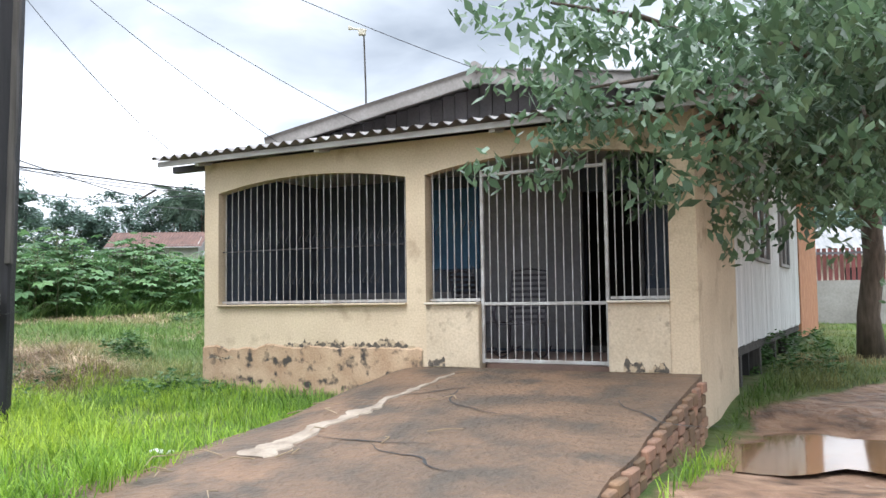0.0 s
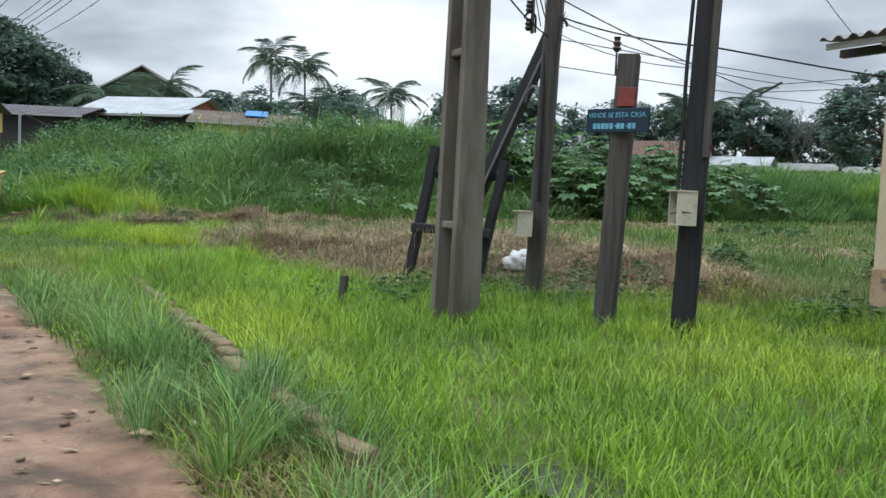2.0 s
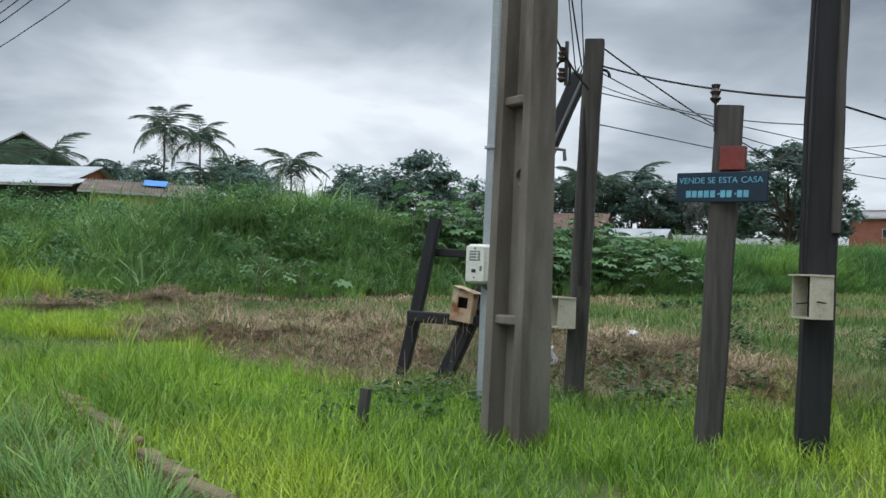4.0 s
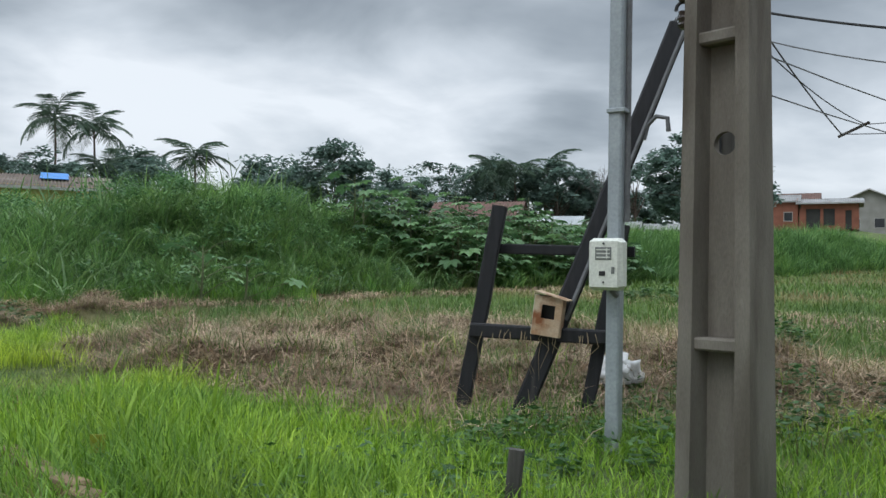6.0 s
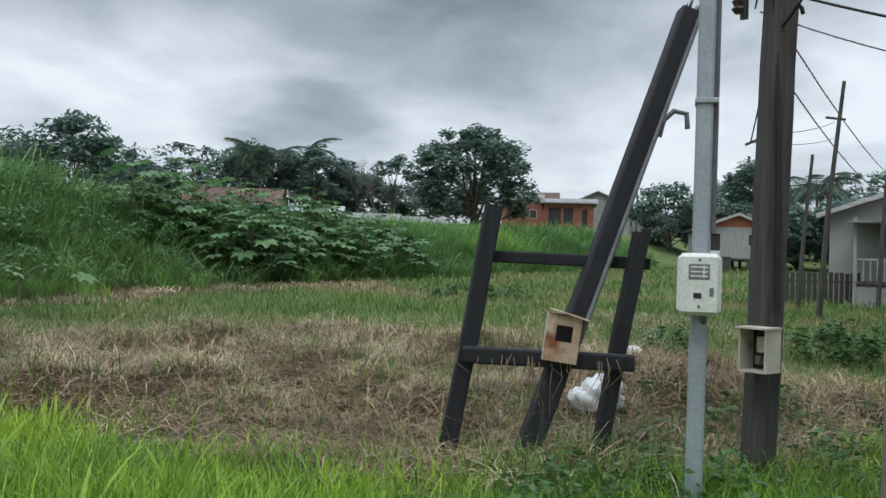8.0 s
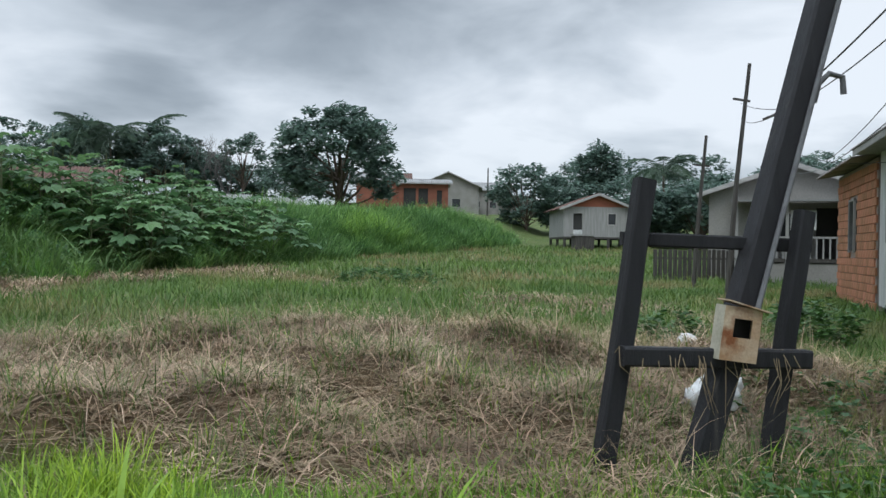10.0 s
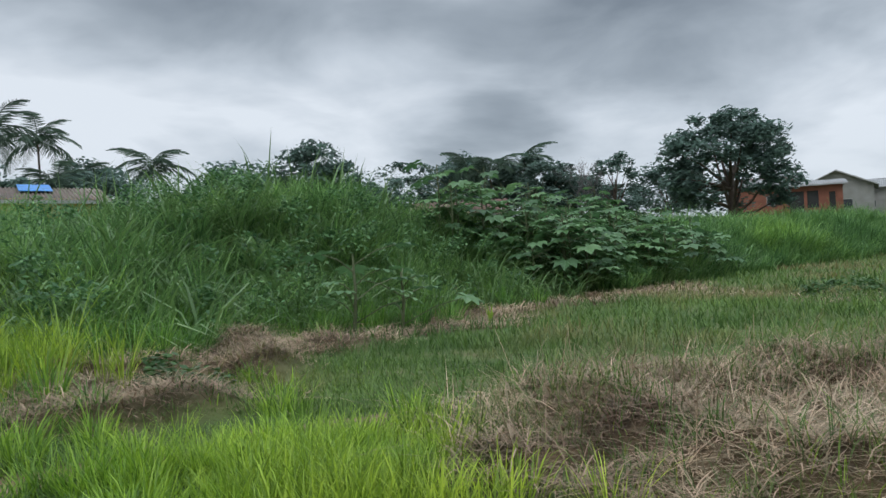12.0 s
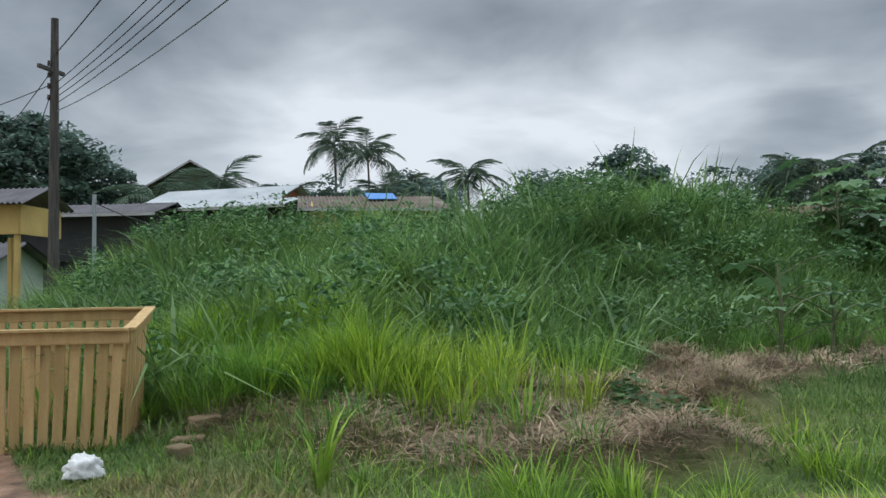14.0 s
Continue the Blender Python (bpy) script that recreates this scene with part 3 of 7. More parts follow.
puddle("muddy_puddle", (3.45, 7.6), 1.15, 1.2, zl(3.45, 7.6) + 0.02, M["puddle"], "brown muddy puddle beside the concrete ramp", -30, 1.0)
puddle("grass_puddle", (-3.75, 4.25), 0.34, 0.26, zl(-3.75, 4.25) + 0.02, M["clear_puddle"], "shallow clear puddle among the verge grass", 20, 2.0)
puddle("grass_puddle", (-5.75, 8.15), 0.5, 0.22, zl(-5.75, 8.15) + 0.025, M["clear_puddle"], "shallow clear puddle behind the concrete pole", 10, 3.0)

# ---------------------------------------------------------------- the yellow house
HOUSE = thing("yellow_house", (HX, HY, 0), "low ochre house with barred arched porch and grey roof", "house", turn=HTURN)
FLOOR, SILL, SPRING, APEX, WALLTOP = 0.79, 1.45, 2.93, 3.07, 3.34


def arch_z(x, x0, x1):
    t = (x - x0) / (x1 - x0) * 2 - 1
    return SPRING + (APEX - SPRING) * (1 - t * t)


def house_front():
    bm = bmesh.new()
    th = 0.16
    for x0, x1, z0, z1 in ((0, 0.24, 0.1, WALLTOP), (0.24, 3.09, 0.1, SILL), (3.09, 3.34, 0.1, WALLTOP), (3.34, 4.0, 0.1, SILL), (5.45, 6.08, 0.1, SILL), (6.08, 6.35, 0.1, WALLTOP)):
        box(bm, ((x0 + x1) / 2, th / 2, (z0 + z1) / 2), (x1 - x0, th, z1 - z0))
    for x0, x1 in ((0.24, 3.09), (3.34, 6.08)):
        n = 18
        lo = []
        for k in range(n + 1):
            x = x0 + (x1 - x0) * k / n
            lo.append([bm.verts.new((x, yy, zz)) for yy in (0, th) for zz in (arch_z(x, x0, x1), WALLTOP)])
        for a, b in zip(lo, lo[1:]):
            for q in ((a[0], b[0], b[1], a[1]), (a[2], a[3], b[3], b[2]), (a[0], a[2], b[2], b[0]), (a[1], b[1], b[3], a[3])):
                bm.faces.new(q)
    part("wall", bm, M["plaster"], HOUSE)
    # rendered lower walls beside the gate, paler than the rest
    for x0, x1 in ((3.345, 3.995), (5.455, 6.075)):
        part("low_wall_render", B(((x0 + x1) / 2, -0.006, 1.1), (x1 - x0, 0.012, 0.69), 0.004), M["plaster_foot"], HOUSE, "pale render with mould along its foot")
    part("sill", B((1.665, 0.05, SILL + 0.012), (2.85, 0.22, 0.024), 0.006), M["plaster"], HOUSE)
    part("sill", B((3.67, 0.05, SILL + 0.012), (0.66, 0.22, 0.024), 0.006), M["plaster_pale"], HOUSE)
    part("sill", B((5.765, 0.05, SILL + 0.012), (0.63, 0.22, 0.024), 0.006), M["plaster_pale"], HOUSE)
    # eroded plaster skirt with a ragged upper edge
    bm = bmesh.new()
    n = 60
    prev = None
    for k in range(n + 1):
        x = -0.008 + 3.3 * k / n
        top = 0.93 + 0.05 * noise.noise((x * 3.1, 0, 0)) + 0.035 * noise.noise((x * 11, 4, 0)) + 0.03 * (x > 0.9)
        cur = [bm.verts.new((x, yy, zz)) for yy, zz in ((-0.004, 0.1), (-0.024, 0.12), (-0.02, top - 0.02), (-0.002, top))]
        if prev:
            for i in range(3):
                bm.faces.new((prev[i], cur[i], cur[i + 1], prev[i + 1]))
        prev = cur
    part("plaster_skirt", bm, M["plaster_low"], HOUSE, "mouldy flaking lower plaster")
    # black mould that creeps along the upper edge of the skirt and up the low walls
    for x0, x1, zb, tall, seed, y in ((0.95, 3.25, 0.945, 0.15, 3, -0.005), (3.35, 3.6, 0.76, 0.16, 5, -0.016), (5.5, 6.07, 0.76, 0.2, 9, -0.016), (0.05, 0.55, 0.78, 0.07, 12, -0.0265)):
        bm = bmesh.new()
        prev = None
        n = int((x1 - x0) * 60)
        for k in range(n + 1):
            t = k / n
            x = x0 + (x1 - x0) * t
            a = noise.noise((x * 4.5, seed, 0)) + 0.7 * noise.noise((x * 15, seed, 3)) + 0.35 * noise.noise((x * 45, seed, 5))
            h = max(0.0, tall * (0.18 + 0.45 * t + 0.75 * a) * min(1, 8 * t, 8 * (1 - t)))
            lo = zb + 0.02 * noise.noise((x * 9, seed, 8))
            cur = [bm.verts.new((x, y, lo)), bm.verts.new((x, y, lo + h))] if h > 0.006 else None
            if prev and cur:
                bm.faces.new((prev[0], cur[0], cur[1], prev[1]))
            prev = cur
        part("mould_stain", bm, M["mould"], HOUSE, "black mould stain on the plaster")
    bm = bmesh.new()
    box(bm, (-0.012, 1.15, 0.5), (0.02, 2.3, 0.8))
    part("plaster_skirt", bm, M["plaster_low"], HOUSE)


def house_shell():
    part("wall", B((0.08, 1.24, 1.85), (0.16, 2.14, 3.3)), M["plaster"], HOUSE)
    part("wall", B((6.27, 1.24, 1.85), (0.16, 2.14, 3.3)), M["plaster"], HOUSE)
    part("porch_floor", B((3.175, 1.22, 0.44), (6.0, 2.1, 0.7)), M["tile_floor"], HOUSE, "brown tiled porch floor")
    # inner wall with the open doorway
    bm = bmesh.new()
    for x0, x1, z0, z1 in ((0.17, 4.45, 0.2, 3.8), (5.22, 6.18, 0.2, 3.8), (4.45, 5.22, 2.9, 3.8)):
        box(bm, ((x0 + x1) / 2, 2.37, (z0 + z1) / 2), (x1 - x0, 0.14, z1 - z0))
    part("inner_wall", bm, M["inner_blue"], HOUSE, "blue-painted porch wall, darkened for the shade inside")
    part("dado", B((1.6, 2.292, 1.2), (2.82, 0.012, 0.82)), M["inner_wall"], HOUSE, "pale grey dado on the porch wall")
    part("dado", B((5.7, 2.292, 1.2), (0.92, 0.012, 0.82)), M["inner_wall"], HOUSE)
    part("wall_panel", B((3.72, 2.29, 2.1), (1.4, 0.014, 2.55)), M["inner_wall"], HOUSE, "grey plaster beside the doorway")
    # thin linings added over the ochre sides in the same shade-darkened blue
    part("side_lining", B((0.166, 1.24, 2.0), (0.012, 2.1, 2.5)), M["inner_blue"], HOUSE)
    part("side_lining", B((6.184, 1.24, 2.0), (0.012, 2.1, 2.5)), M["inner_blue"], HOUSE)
    part("window_shutter", B((2.48, 2.27, 2.5), (0.95, 0.05, 1.15), 0.01), M["blue_paint"], HOUSE, "blue painted window shutter")
    part("door_frame", B((4.44, 2.28, 1.85), (0.06, 0.06, 2.1), 0.005), M["dark_iron"], HOUSE)
    part("door_frame", B((5.23, 2.28, 1.85), (0.06, 0.06, 2.1), 0.005), M["dark_iron"], HOUSE)
    # room behind the doorway: near-black colour stands in for its lack of light
    part("room_wall", B((3.2, 4.6, 2.0), (5.9, 0.1, 3.4)), M["shade_and_crack"], HOUSE)
    part("room_floor", B((3.175, 3.5, 0.74), (5.9, 2.1, 0.1)), M["shade_and_crack"], HOUSE)
    part("ceiling", B((3.175, 1.4, 3.28), (6.0, 2.3, 0.05)), M["far_wood"], HOUSE)
    # main timber body behind the porch
    bm = bmesh.new()
    box(bm, (0.10, 6.8, 2.45), (0.06, 8.95, 3.2))
    box(bm, (6.25, 6.8, 2.45), (0.06, 8.95, 3.2))
    box(bm, (3.175, 11.25, 2.4), (6.1, 0.06, 3.3))
    # near-black core paints the shade behind the boards
    part("wall_core", bm, M["shade_and_crack"], HOUSE)
    part("floor_frame", B((3.175, 6.8, 0.8), (6.2, 8.9, 0.14)), M["old_wood"], HOUSE)
    for y in (3.0, 4.9, 6.8, 8.7, 10.8):
        for x in (0.15, 6.2):
            part("stilt", B((x, y, 0.45), (0.16, 0.16, 0.62), 0.01), M["old_wood"], HOUSE)


def house_windows():
    def win(x, y0, y1, z0, z1, face):
        w = part("window", B((x, (y0 + y1) / 2, (z0 + z1) / 2), (0.05, y1 - y0, z1 - z0)), M["dark_glass"], HOUSE, "dark side window")
        for yy in (y0 - 0.03, (y0 + y1) / 2, y1 + 0.03):
            part("frame", B((x + face * 0.03, yy, (z0 + z1) / 2), (0.05, 0.06, z1 - z0 + 0.12), 0.006), M["far_wood"], w)
        for zz in (z0 - 0.03, z1 + 0.03):
            part("frame", B((x + face * 0.03, (y0 + y1) / 2, zz), (0.05, y1 - y0, 0.06), 0.006), M["far_wood"], w)
    win(0.045, 9.3, 10.3, 2.05, 3.35, -1)
    win(0.045, 7.2, 8.4, 2.05, 3.35, -1)
    win(6.305, 4.5, 5.8, 2.05, 3.1, 1)
    win(6.305, 7.6, 8.9, 2.05, 3.1, 1)
    w = part("window", B((-0.01, 14.1, 2.45), (0.06, 0.62, 1.2)), M["dark_glass"], HOUSE, "narrow dark window in the brick wall")
    part("frame", B((-0.03, 13.75, 2.45), (0.06, 0.06, 1.3)), M["far_wood"], w)
    part("frame", B((-0.03, 14.45, 2.45), (0.06, 0.06, 1.3)), M["far_wood"], w)
    part("frame", B((-0.03, 14.1, 3.08), (0.06, 0.76, 0.06)), M["far_wood"], w)


def house_roofs():
    bm = corrugated(bmesh.new(), (-0.62, -0.34, 3.42), (6.95, -0.34, 3.42), (6.95, 2.5, 3.86), (-0.62, 2.5, 3.86), 42, 0.026)
    part("porch_roof", bm, M["fibre"], HOUSE, "weathered corrugated porch roof")
    part("fascia", B((3.165, -0.26, 3.35), (7.5, 0.03, 0.07), 0.005), M["fascia"], HOUSE, "grey fascia board")
    for x in (0.08, 2.0, 4.3, 6.27):
        part("rafter", beam(bmesh.new(), (x, -0.24, 3.325), (x, 2.4, 3.74), 0.07, 0.09, (0, 0, 1)), M["fascia"], HOUSE)
    part("eave_end_beam", B((-0.25, 0.08, 3.32), (0.75, 0.10, 0.09), 0.008), M["dark_iron"], HOUSE)
    # main gable roof over the timber body
    for sx in (-1, 1):
        e = 3.18 + sx * 3.65
        a, b = (e, 1.75, 4.04), (e, 11.7, 4.04)
        c, d = (3.18, 11.7, 4.62), (3.18, 1.75, 4.62)
        bm = corrugated(bmesh.new(), b, a, d, c, 54, 0.024) if sx < 0 else corrugated(bmesh.new(), a, b, c, d, 54, 0.024)
        part("roof", bm, M["fibre"], HOUSE, "dark weathered corrugated roof slope")
        part("bargeboard", beam(bmesh.new(), (e, 1.8, 3.93), (3.18, 1.8, 4.51), 0.2, 0.03, (0, -1, 0)), M["fibre"], HOUSE, "weathered grey bargeboard")
        part("fascia", beam(bmesh.new(), (e - sx * 0.04, 1.9, 3.97), (e - sx * 0.04, 11.6, 3.97), 0.03, 0.16, (0, 0, 1)), M["fascia"], HOUSE)
        part("soffit", B((e - sx * 0.33, 6.8, 3.93), (0.55, 9.6, 0.02)), M["far_wood"], HOUSE)
    part("ridge_cap", Tb([(3.18, 1.7, 4.63), (3.18, 11.75, 4.63)], 0.07, 8), M["fibre"], HOUSE)
    n = 32
    for k in range(n):
        x0 = 0.02 + 6.3 * k / n
        x1 = x0 + 6.3 / n - 0.012
        xm = (x0 + x1) / 2
        top = 4.54 - abs(xm - 3.18) * 0.159
        part("gable_board", B((xm, 2.33, (3.4 + top) / 2), (x1 - x0, 0.03, top - 3.4)), M["gable"], HOUSE)
    # rear lean-to roof over the brick room
    bm = corrugated(bmesh.new(), (-0.5, 17.0, 3.86), (-0.5, 11.5, 3.86), (3.3, 11.5, 4.55), (3.3, 17.0, 4.55), 26, 0.026)
    part("rear_roof", bm, M["fibre"], HOUSE, "dark corrugated roof over the brick room")
    bm = corrugated(bmesh.new(), (6.8, 11.5, 3.86), (6.8, 17.0, 3.86), (3.3, 17.0, 4.55), (3.3, 11.5, 4.55), 26, 0.026)
    part("rear_roof", bm, M["fibre"], HOUSE)


def house_bars():
    """White steel bars in the arches, and the framed gate."""
    def bar(x, z0, z1, r=0.0058, parent=HOUSE):
        part("bar", Tb([(x, 0.08, z0), (x, 0.08, z1)], r, 6), M["bar"], parent)
    n = 27
    grille = part("window_grille", B((1.665, 0.08, SILL + 0.05), (2.84, 0.02, 0.03)), M["bar"], HOUSE, "white steel bar grille")
    for k in range(n):
        x = 0.30 + (3.03 - 0.30) * k / (n - 1)
        bar(x, SILL, arch_z(x, 0.24, 3.09), parent=grille)
    grille = part("window_grille", B((3.67, 0.08, SILL + 0.05), (0.64, 0.02, 0.03)), M["bar"], HOUSE, "white steel bar grille")
    for k in range(7):
        x = 3.40 + 0.54 * k / 6
        bar(x, SILL, arch_z(x, 3.34, 6.08), parent=grille)
    grille = part("window_grille", B((5.765, 0.08, SILL + 0.05), (0.61, 0.02, 0.03)), M["bar"], HOUSE, "white steel bar grille")
    for k in range(7):
        x = 5.52 + 0.5 * k / 6
        bar(x, SILL, arch_z(x, 3.34, 6.08), parent=grille)
    # bands of iron scrolls between the bars, some of them lost
    rg = random.Random(8)
    band = part("scroll_band", B((1.665, 0.085, 2.16), (2.84, 0.012, 0.012)), M["dark_iron"], HOUSE, "band of dark iron scrolls")
    for x0, x1 in ((0.30, 3.03), (3.40, 3.94), (5.52, 6.02)):
        step = 0.105
        n = int((x1 - x0) / step)
        for k in range(n):
            for z in (1.78, 2.30):
                if rg.random() < 0.25:
                    continue
                x = x0 + step * (k + 0.5)
                pts = [(x + 0.045 * math.sin(a) * (1 - 0.08 * j), 0.085, z + 0.085 * math.cos(a * 0.5) * (1 if j < 6 else 0.7)) for j, a in enumerate([0.7 * q for q in range(10)])]
                part("scroll", Tb(pts, 0.005, 4), M["dark_iron"], band)
    gate = part("gate", B((4.725, 0.08, SILL), (1.39, 0.03, 0.035), 0.004), M["bar"], HOUSE, "closed white barred gate")
    for x in (4.02, 5.43):
        part("gate_post", B((x, 0.08, 1.87), (0.035, 0.035, 2.14), 0.004), M["bar"], gate)
    part("rail", B((4.725, 0.08, 2.88), (1.39, 0.03, 0.035), 0.004), M["bar"], gate)
    part("rail", B((4.725, 0.08, 0.83), (1.39, 0.03, 0.04), 0.004), M["bar"], gate)
    for k in range(14):
        bar(4.11 + 1.23 * k / 13, 0.83, 2.88, parent=gate)
    for k in range(14):
        x = 4.11 + 1.23 * k / 13
        bar(x, 2.9, arch_z(x, 3.34, 6.08), 0.006, gate)


house_front()
house_shell()
house_windows()
house_roofs()
house_bars()


def antenna():
    x, y = -1.33, 14.8
    a = thing("roof_antenna", (x, y, 4.1), "thin antenna mast with a small box on the roof", "antenna")
    part("mast", Tb([(0, 0, -0.1), (0.01, 0, 1.1), (-0.02, 0, 2.25)], [0.018, 0.016, 0.014], 6), M["old_wood"], a)
    part("arm", Tb([(-0.26, 0, 2.27), (0.03, 0, 2.24)], 0.02, 6), M["cream_box"], a)
    part("receiver", B((-0.05, 0, 2.2), (0.13, 0.09, 0.11), 0.01), M["cream_box"], a)
    part("receiver", B((-0.27, 0, 2.28), (0.06, 0.06, 0.07), 0.01), M["cream_box"], a)


antenna()


def rocking_chair(at, turn, label):
    c = thing("rocking_chair", at, label, "chair", "chairs on the porch", turn=turn)
    for s in (-0.24, 0.24):
        pts = [(s, -0.42 + 0.84 * k / 8, 0.02 + 0.10 * (k / 4 - 1) ** 2) for k in range(9)]
        part("rocker", Tb(pts, 0.014, 6), M["chair"], c)
        part("leg", Tb([(s, -0.22, 0.04), (s, -0.24, 0.42)], 0.013, 6), M["chair"], c)
        part("leg", Tb([(s, 0.2, 0.04), (s, 0.2, 0.40)], 0.013, 6), M["chair"], c)
        arm = [(s * 1.1, 0.26, 0.62), (s * 1.12, 0.0, 0.64), (s * 1.12, -0.2, 0.63), (s * 1.12, -0.29, 0.57), (s * 1.1, -0.27, 0.48), (s, -0.24, 0.42)]
        part("armrest", Tb(arm, 0.016, 6), M["chair"], c)
        part("back_post", Tb([(s * 0.95, 0.2, 0.38), (s * 0.95, 0.30, 0.7), (s * 0.92, 0.40, 1.05)], 0.014, 6), M["chair"], c)
    part("back_rail", Tb([(-0.22, 0.40, 1.05), (0, 0.41, 1.08), (0.22, 0.40, 1.05)], 0.014, 6), M["chair"], c)
    for k in range(9):
        f = k / 8
        part("back_slat", B((0, 0.225 + 0.16 * f, 0.46 + 0.54 * f), (0.44, 0.012, 0.032), 0, Matrix()), M["chair"], c)
    for k in range(7):
        part("seat_slat", B((0, -0.22 + 0.42 * k / 6, 0.415), (0.46, 0.045, 0.014)), M["chair"], c)


def in_house(x, y, z):
    return tuple(HOUSE.matrix_basis @ Vector((x, y, z)))


rocking_chair(in_house(4.12, 0.95, FLOOR), HTURN + 8, "dark corded rocking chair on the tiled porch")
rocking_chair(in_house(3.42, 1.35, FLOOR), HTURN + 70, "dark corded rocking chair turned sideways on the porch")


def ramp():
    r = thing("concrete_ramp", (HX, HY, 0), "worn mud-stained concrete ramp up to the gate", "ramp", "", "structure", HTURN)
    bm = bmesh.new()
    nx, ny = 24, 30
    top = []
    for j in range(ny + 1):
        t = j / ny
        y = -0.006 - 5.3 * t
        x0 = 2.45 + 0.75 * t + 0.1 * noise.noise((t * 4, 2, 0)) - 0.5 * max(0, t - 0.75)
        x1 = 6.36 + 0.04 * noise.noise((t * 9, 7, 0)) + 0.1 * t
        row = []
        for i in range(nx + 1):
            s = i / nx
            x = x0 + (x1 - x0) * s
            p = HOUSE.matrix_basis @ Vector((x, y, 0))
            g = zl(p.x, p.y)
            z = 0.755 + (0.15 - 0.755) * t ** 1.05 + 0.012 * noise.noise((x * 1.3, y * 1.3, 0))
            left = 1 - min(1, s / 0.22)
            z = z * (1 - left * left * 0.8) + (g + 0.02) * left * left * 0.8
            row.append(bm.verts.new((x, y, z)))
        top.append(row)
    for a, b in zip(top, top[1:]):
        for i in range(nx):
            bm.faces.new((a[i], b[i], b[i + 1], a[i + 1]))
    for edge in ([row[-1] for row in top], [row[0] for row in top][::-1], top[-1][::-1]):
        low = [bm.verts.new((v.co.x, v.co.y, -0.25)) for v in edge]
        for i in range(len(edge) - 1):
            bm.faces.new((edge[i], edge[i + 1], low[i + 1], low[i]))
    part("slab", bm, M["concrete_ramp"], r, smooth=False)
    # streak of spilt pale cement down the slab
    bm = bmesh.new()
    n = 70
    prev = None
    for k in range(n + 1):
        t = k / n
        y = -0.35 - 3.1 * t
        xc = 3.86 - 0.1 * t + 0.09 * noise.noise((t * 9, 1, 3))
        w = 0.02 + 0.13 * t * t + 0.15 * abs(noise.noise((t * 17, 5, 3)))
        tt = (-y - 0.006) / 5.3
        zz = 0.755 - 0.605 * tt ** 1.05 + 0.006 + 0.01 * noise.noise((t * 23, 2, 8))
        cur = [bm.verts.new((xc - w, y, zz - 0.035)), bm.verts.new((xc - w * 0.8, y, zz)), bm.verts.new((xc + w * 0.7, y, zz + 0.004)), bm.verts.new((xc + w, y, zz - 0.035))]
        if prev:
            for i in range(3):
                bm.faces.new((prev[i], cur[i], cur[i + 1], prev[i + 1]))
        prev = cur
    part("cement_streak", bm, M["cement_patch"], r, "pale streak of spilt cement")
    rc = random.Random(33)
    for x0, y0, ang, ln in ((4.6, -0.9, 200, 1.3), (5.2, -1.9, 185, 1.5), (4.9, -2.8, 215, 1.1), (5.9, -1.2, 262, 1.6), (3.6, -0.5, 20, 0.9), (5.5, -3.4, 170, 1.2)):
        bm = bmesh.new()
        prev, x, y, a = None, x0, y0, radians(ang)
        n = 16
        for q in range(n + 1):
            w = 0.012 * (1 - abs(2 * q / n - 1)) * rc.uniform(0.6, 1.4) + 0.002
            tt = max(0.0, (-y - 0.006) / 5.3)
            z = 0.755 - 0.605 * tt ** 1.05 + 0.012 * noise.noise((x * 1.3, y * 1.3, 0)) + 0.006
            cur = [bm.verts.new((x - w * math.sin(a), y + w * math.cos(a), z)), bm.verts.new((x + w * math.sin(a), y - w * math.cos(a), z))]
            if prev:
                bm.faces.new((prev[0], prev[1], cur[1], cur[0]))
            prev = cur
            a += rc.uniform(-0.45, 0.45)
            x, y = x + ln / n * math.cos(a), y + ln / n * math.sin(a)
        part("crack", bm, M["shade_and_crack"], r, "dark crack in the concrete")
    rng = random.Random(5)
    for row in range(5):
        y = -0.02 - rng.random() * 0.12
        while y > -4.6:
            w = 0.19 + 0.06 * rng.random()
            tt = (-y) / 5.3
            zt = 0.72 - 0.6 * tt - 0.11 * row - 0.02 * rng.random()
            if zt > 0.1:
                part("brick", B((6.355 + 0.02 * rng.random() + 0.1 * tt, y - w / 2, zt - 0.045), (0.10, w - 0.012, 0.098), 0.012), M["ramp_brick"], r)
            y -= w
    part("litter", B((2.75, -3.35, zl(-1.55, 6.7) + 0.06), (0.2, 0.09, 0.02), 0.006), M["plastic_white"], r)


ramp()


def kerb():
    k = thing("kerb_line", (0, 0, 0), "broken mossy brick edging along the verge", "kerb", "", "structure")
    rng = random.Random(9)
    u = 5.6
    while u < 12.6:
        v = 1.10 + 0.09 * u + 0.03 * rng.random()
        ln = 0.2 + 0.06 * rng.random()
        x, y = u * AX + v * BX, u * AY + v * BY
        if rng.random() < 0.88:
            m = pose(x, y, zl(x, y) + 0.075 + 0.03 * rng.random(), 6 * rng.random() - 3, 6 * rng.random() - 3, 156 + 10 * rng.random())
            part("brick", B((0, 0, 0), (ln, 0.11, 0.11), 0.014, m), M["kerb"], k)
        u += ln + 0.02
    return k


kerb()

# ---------------------------------------------------------------- poles, posts and meters


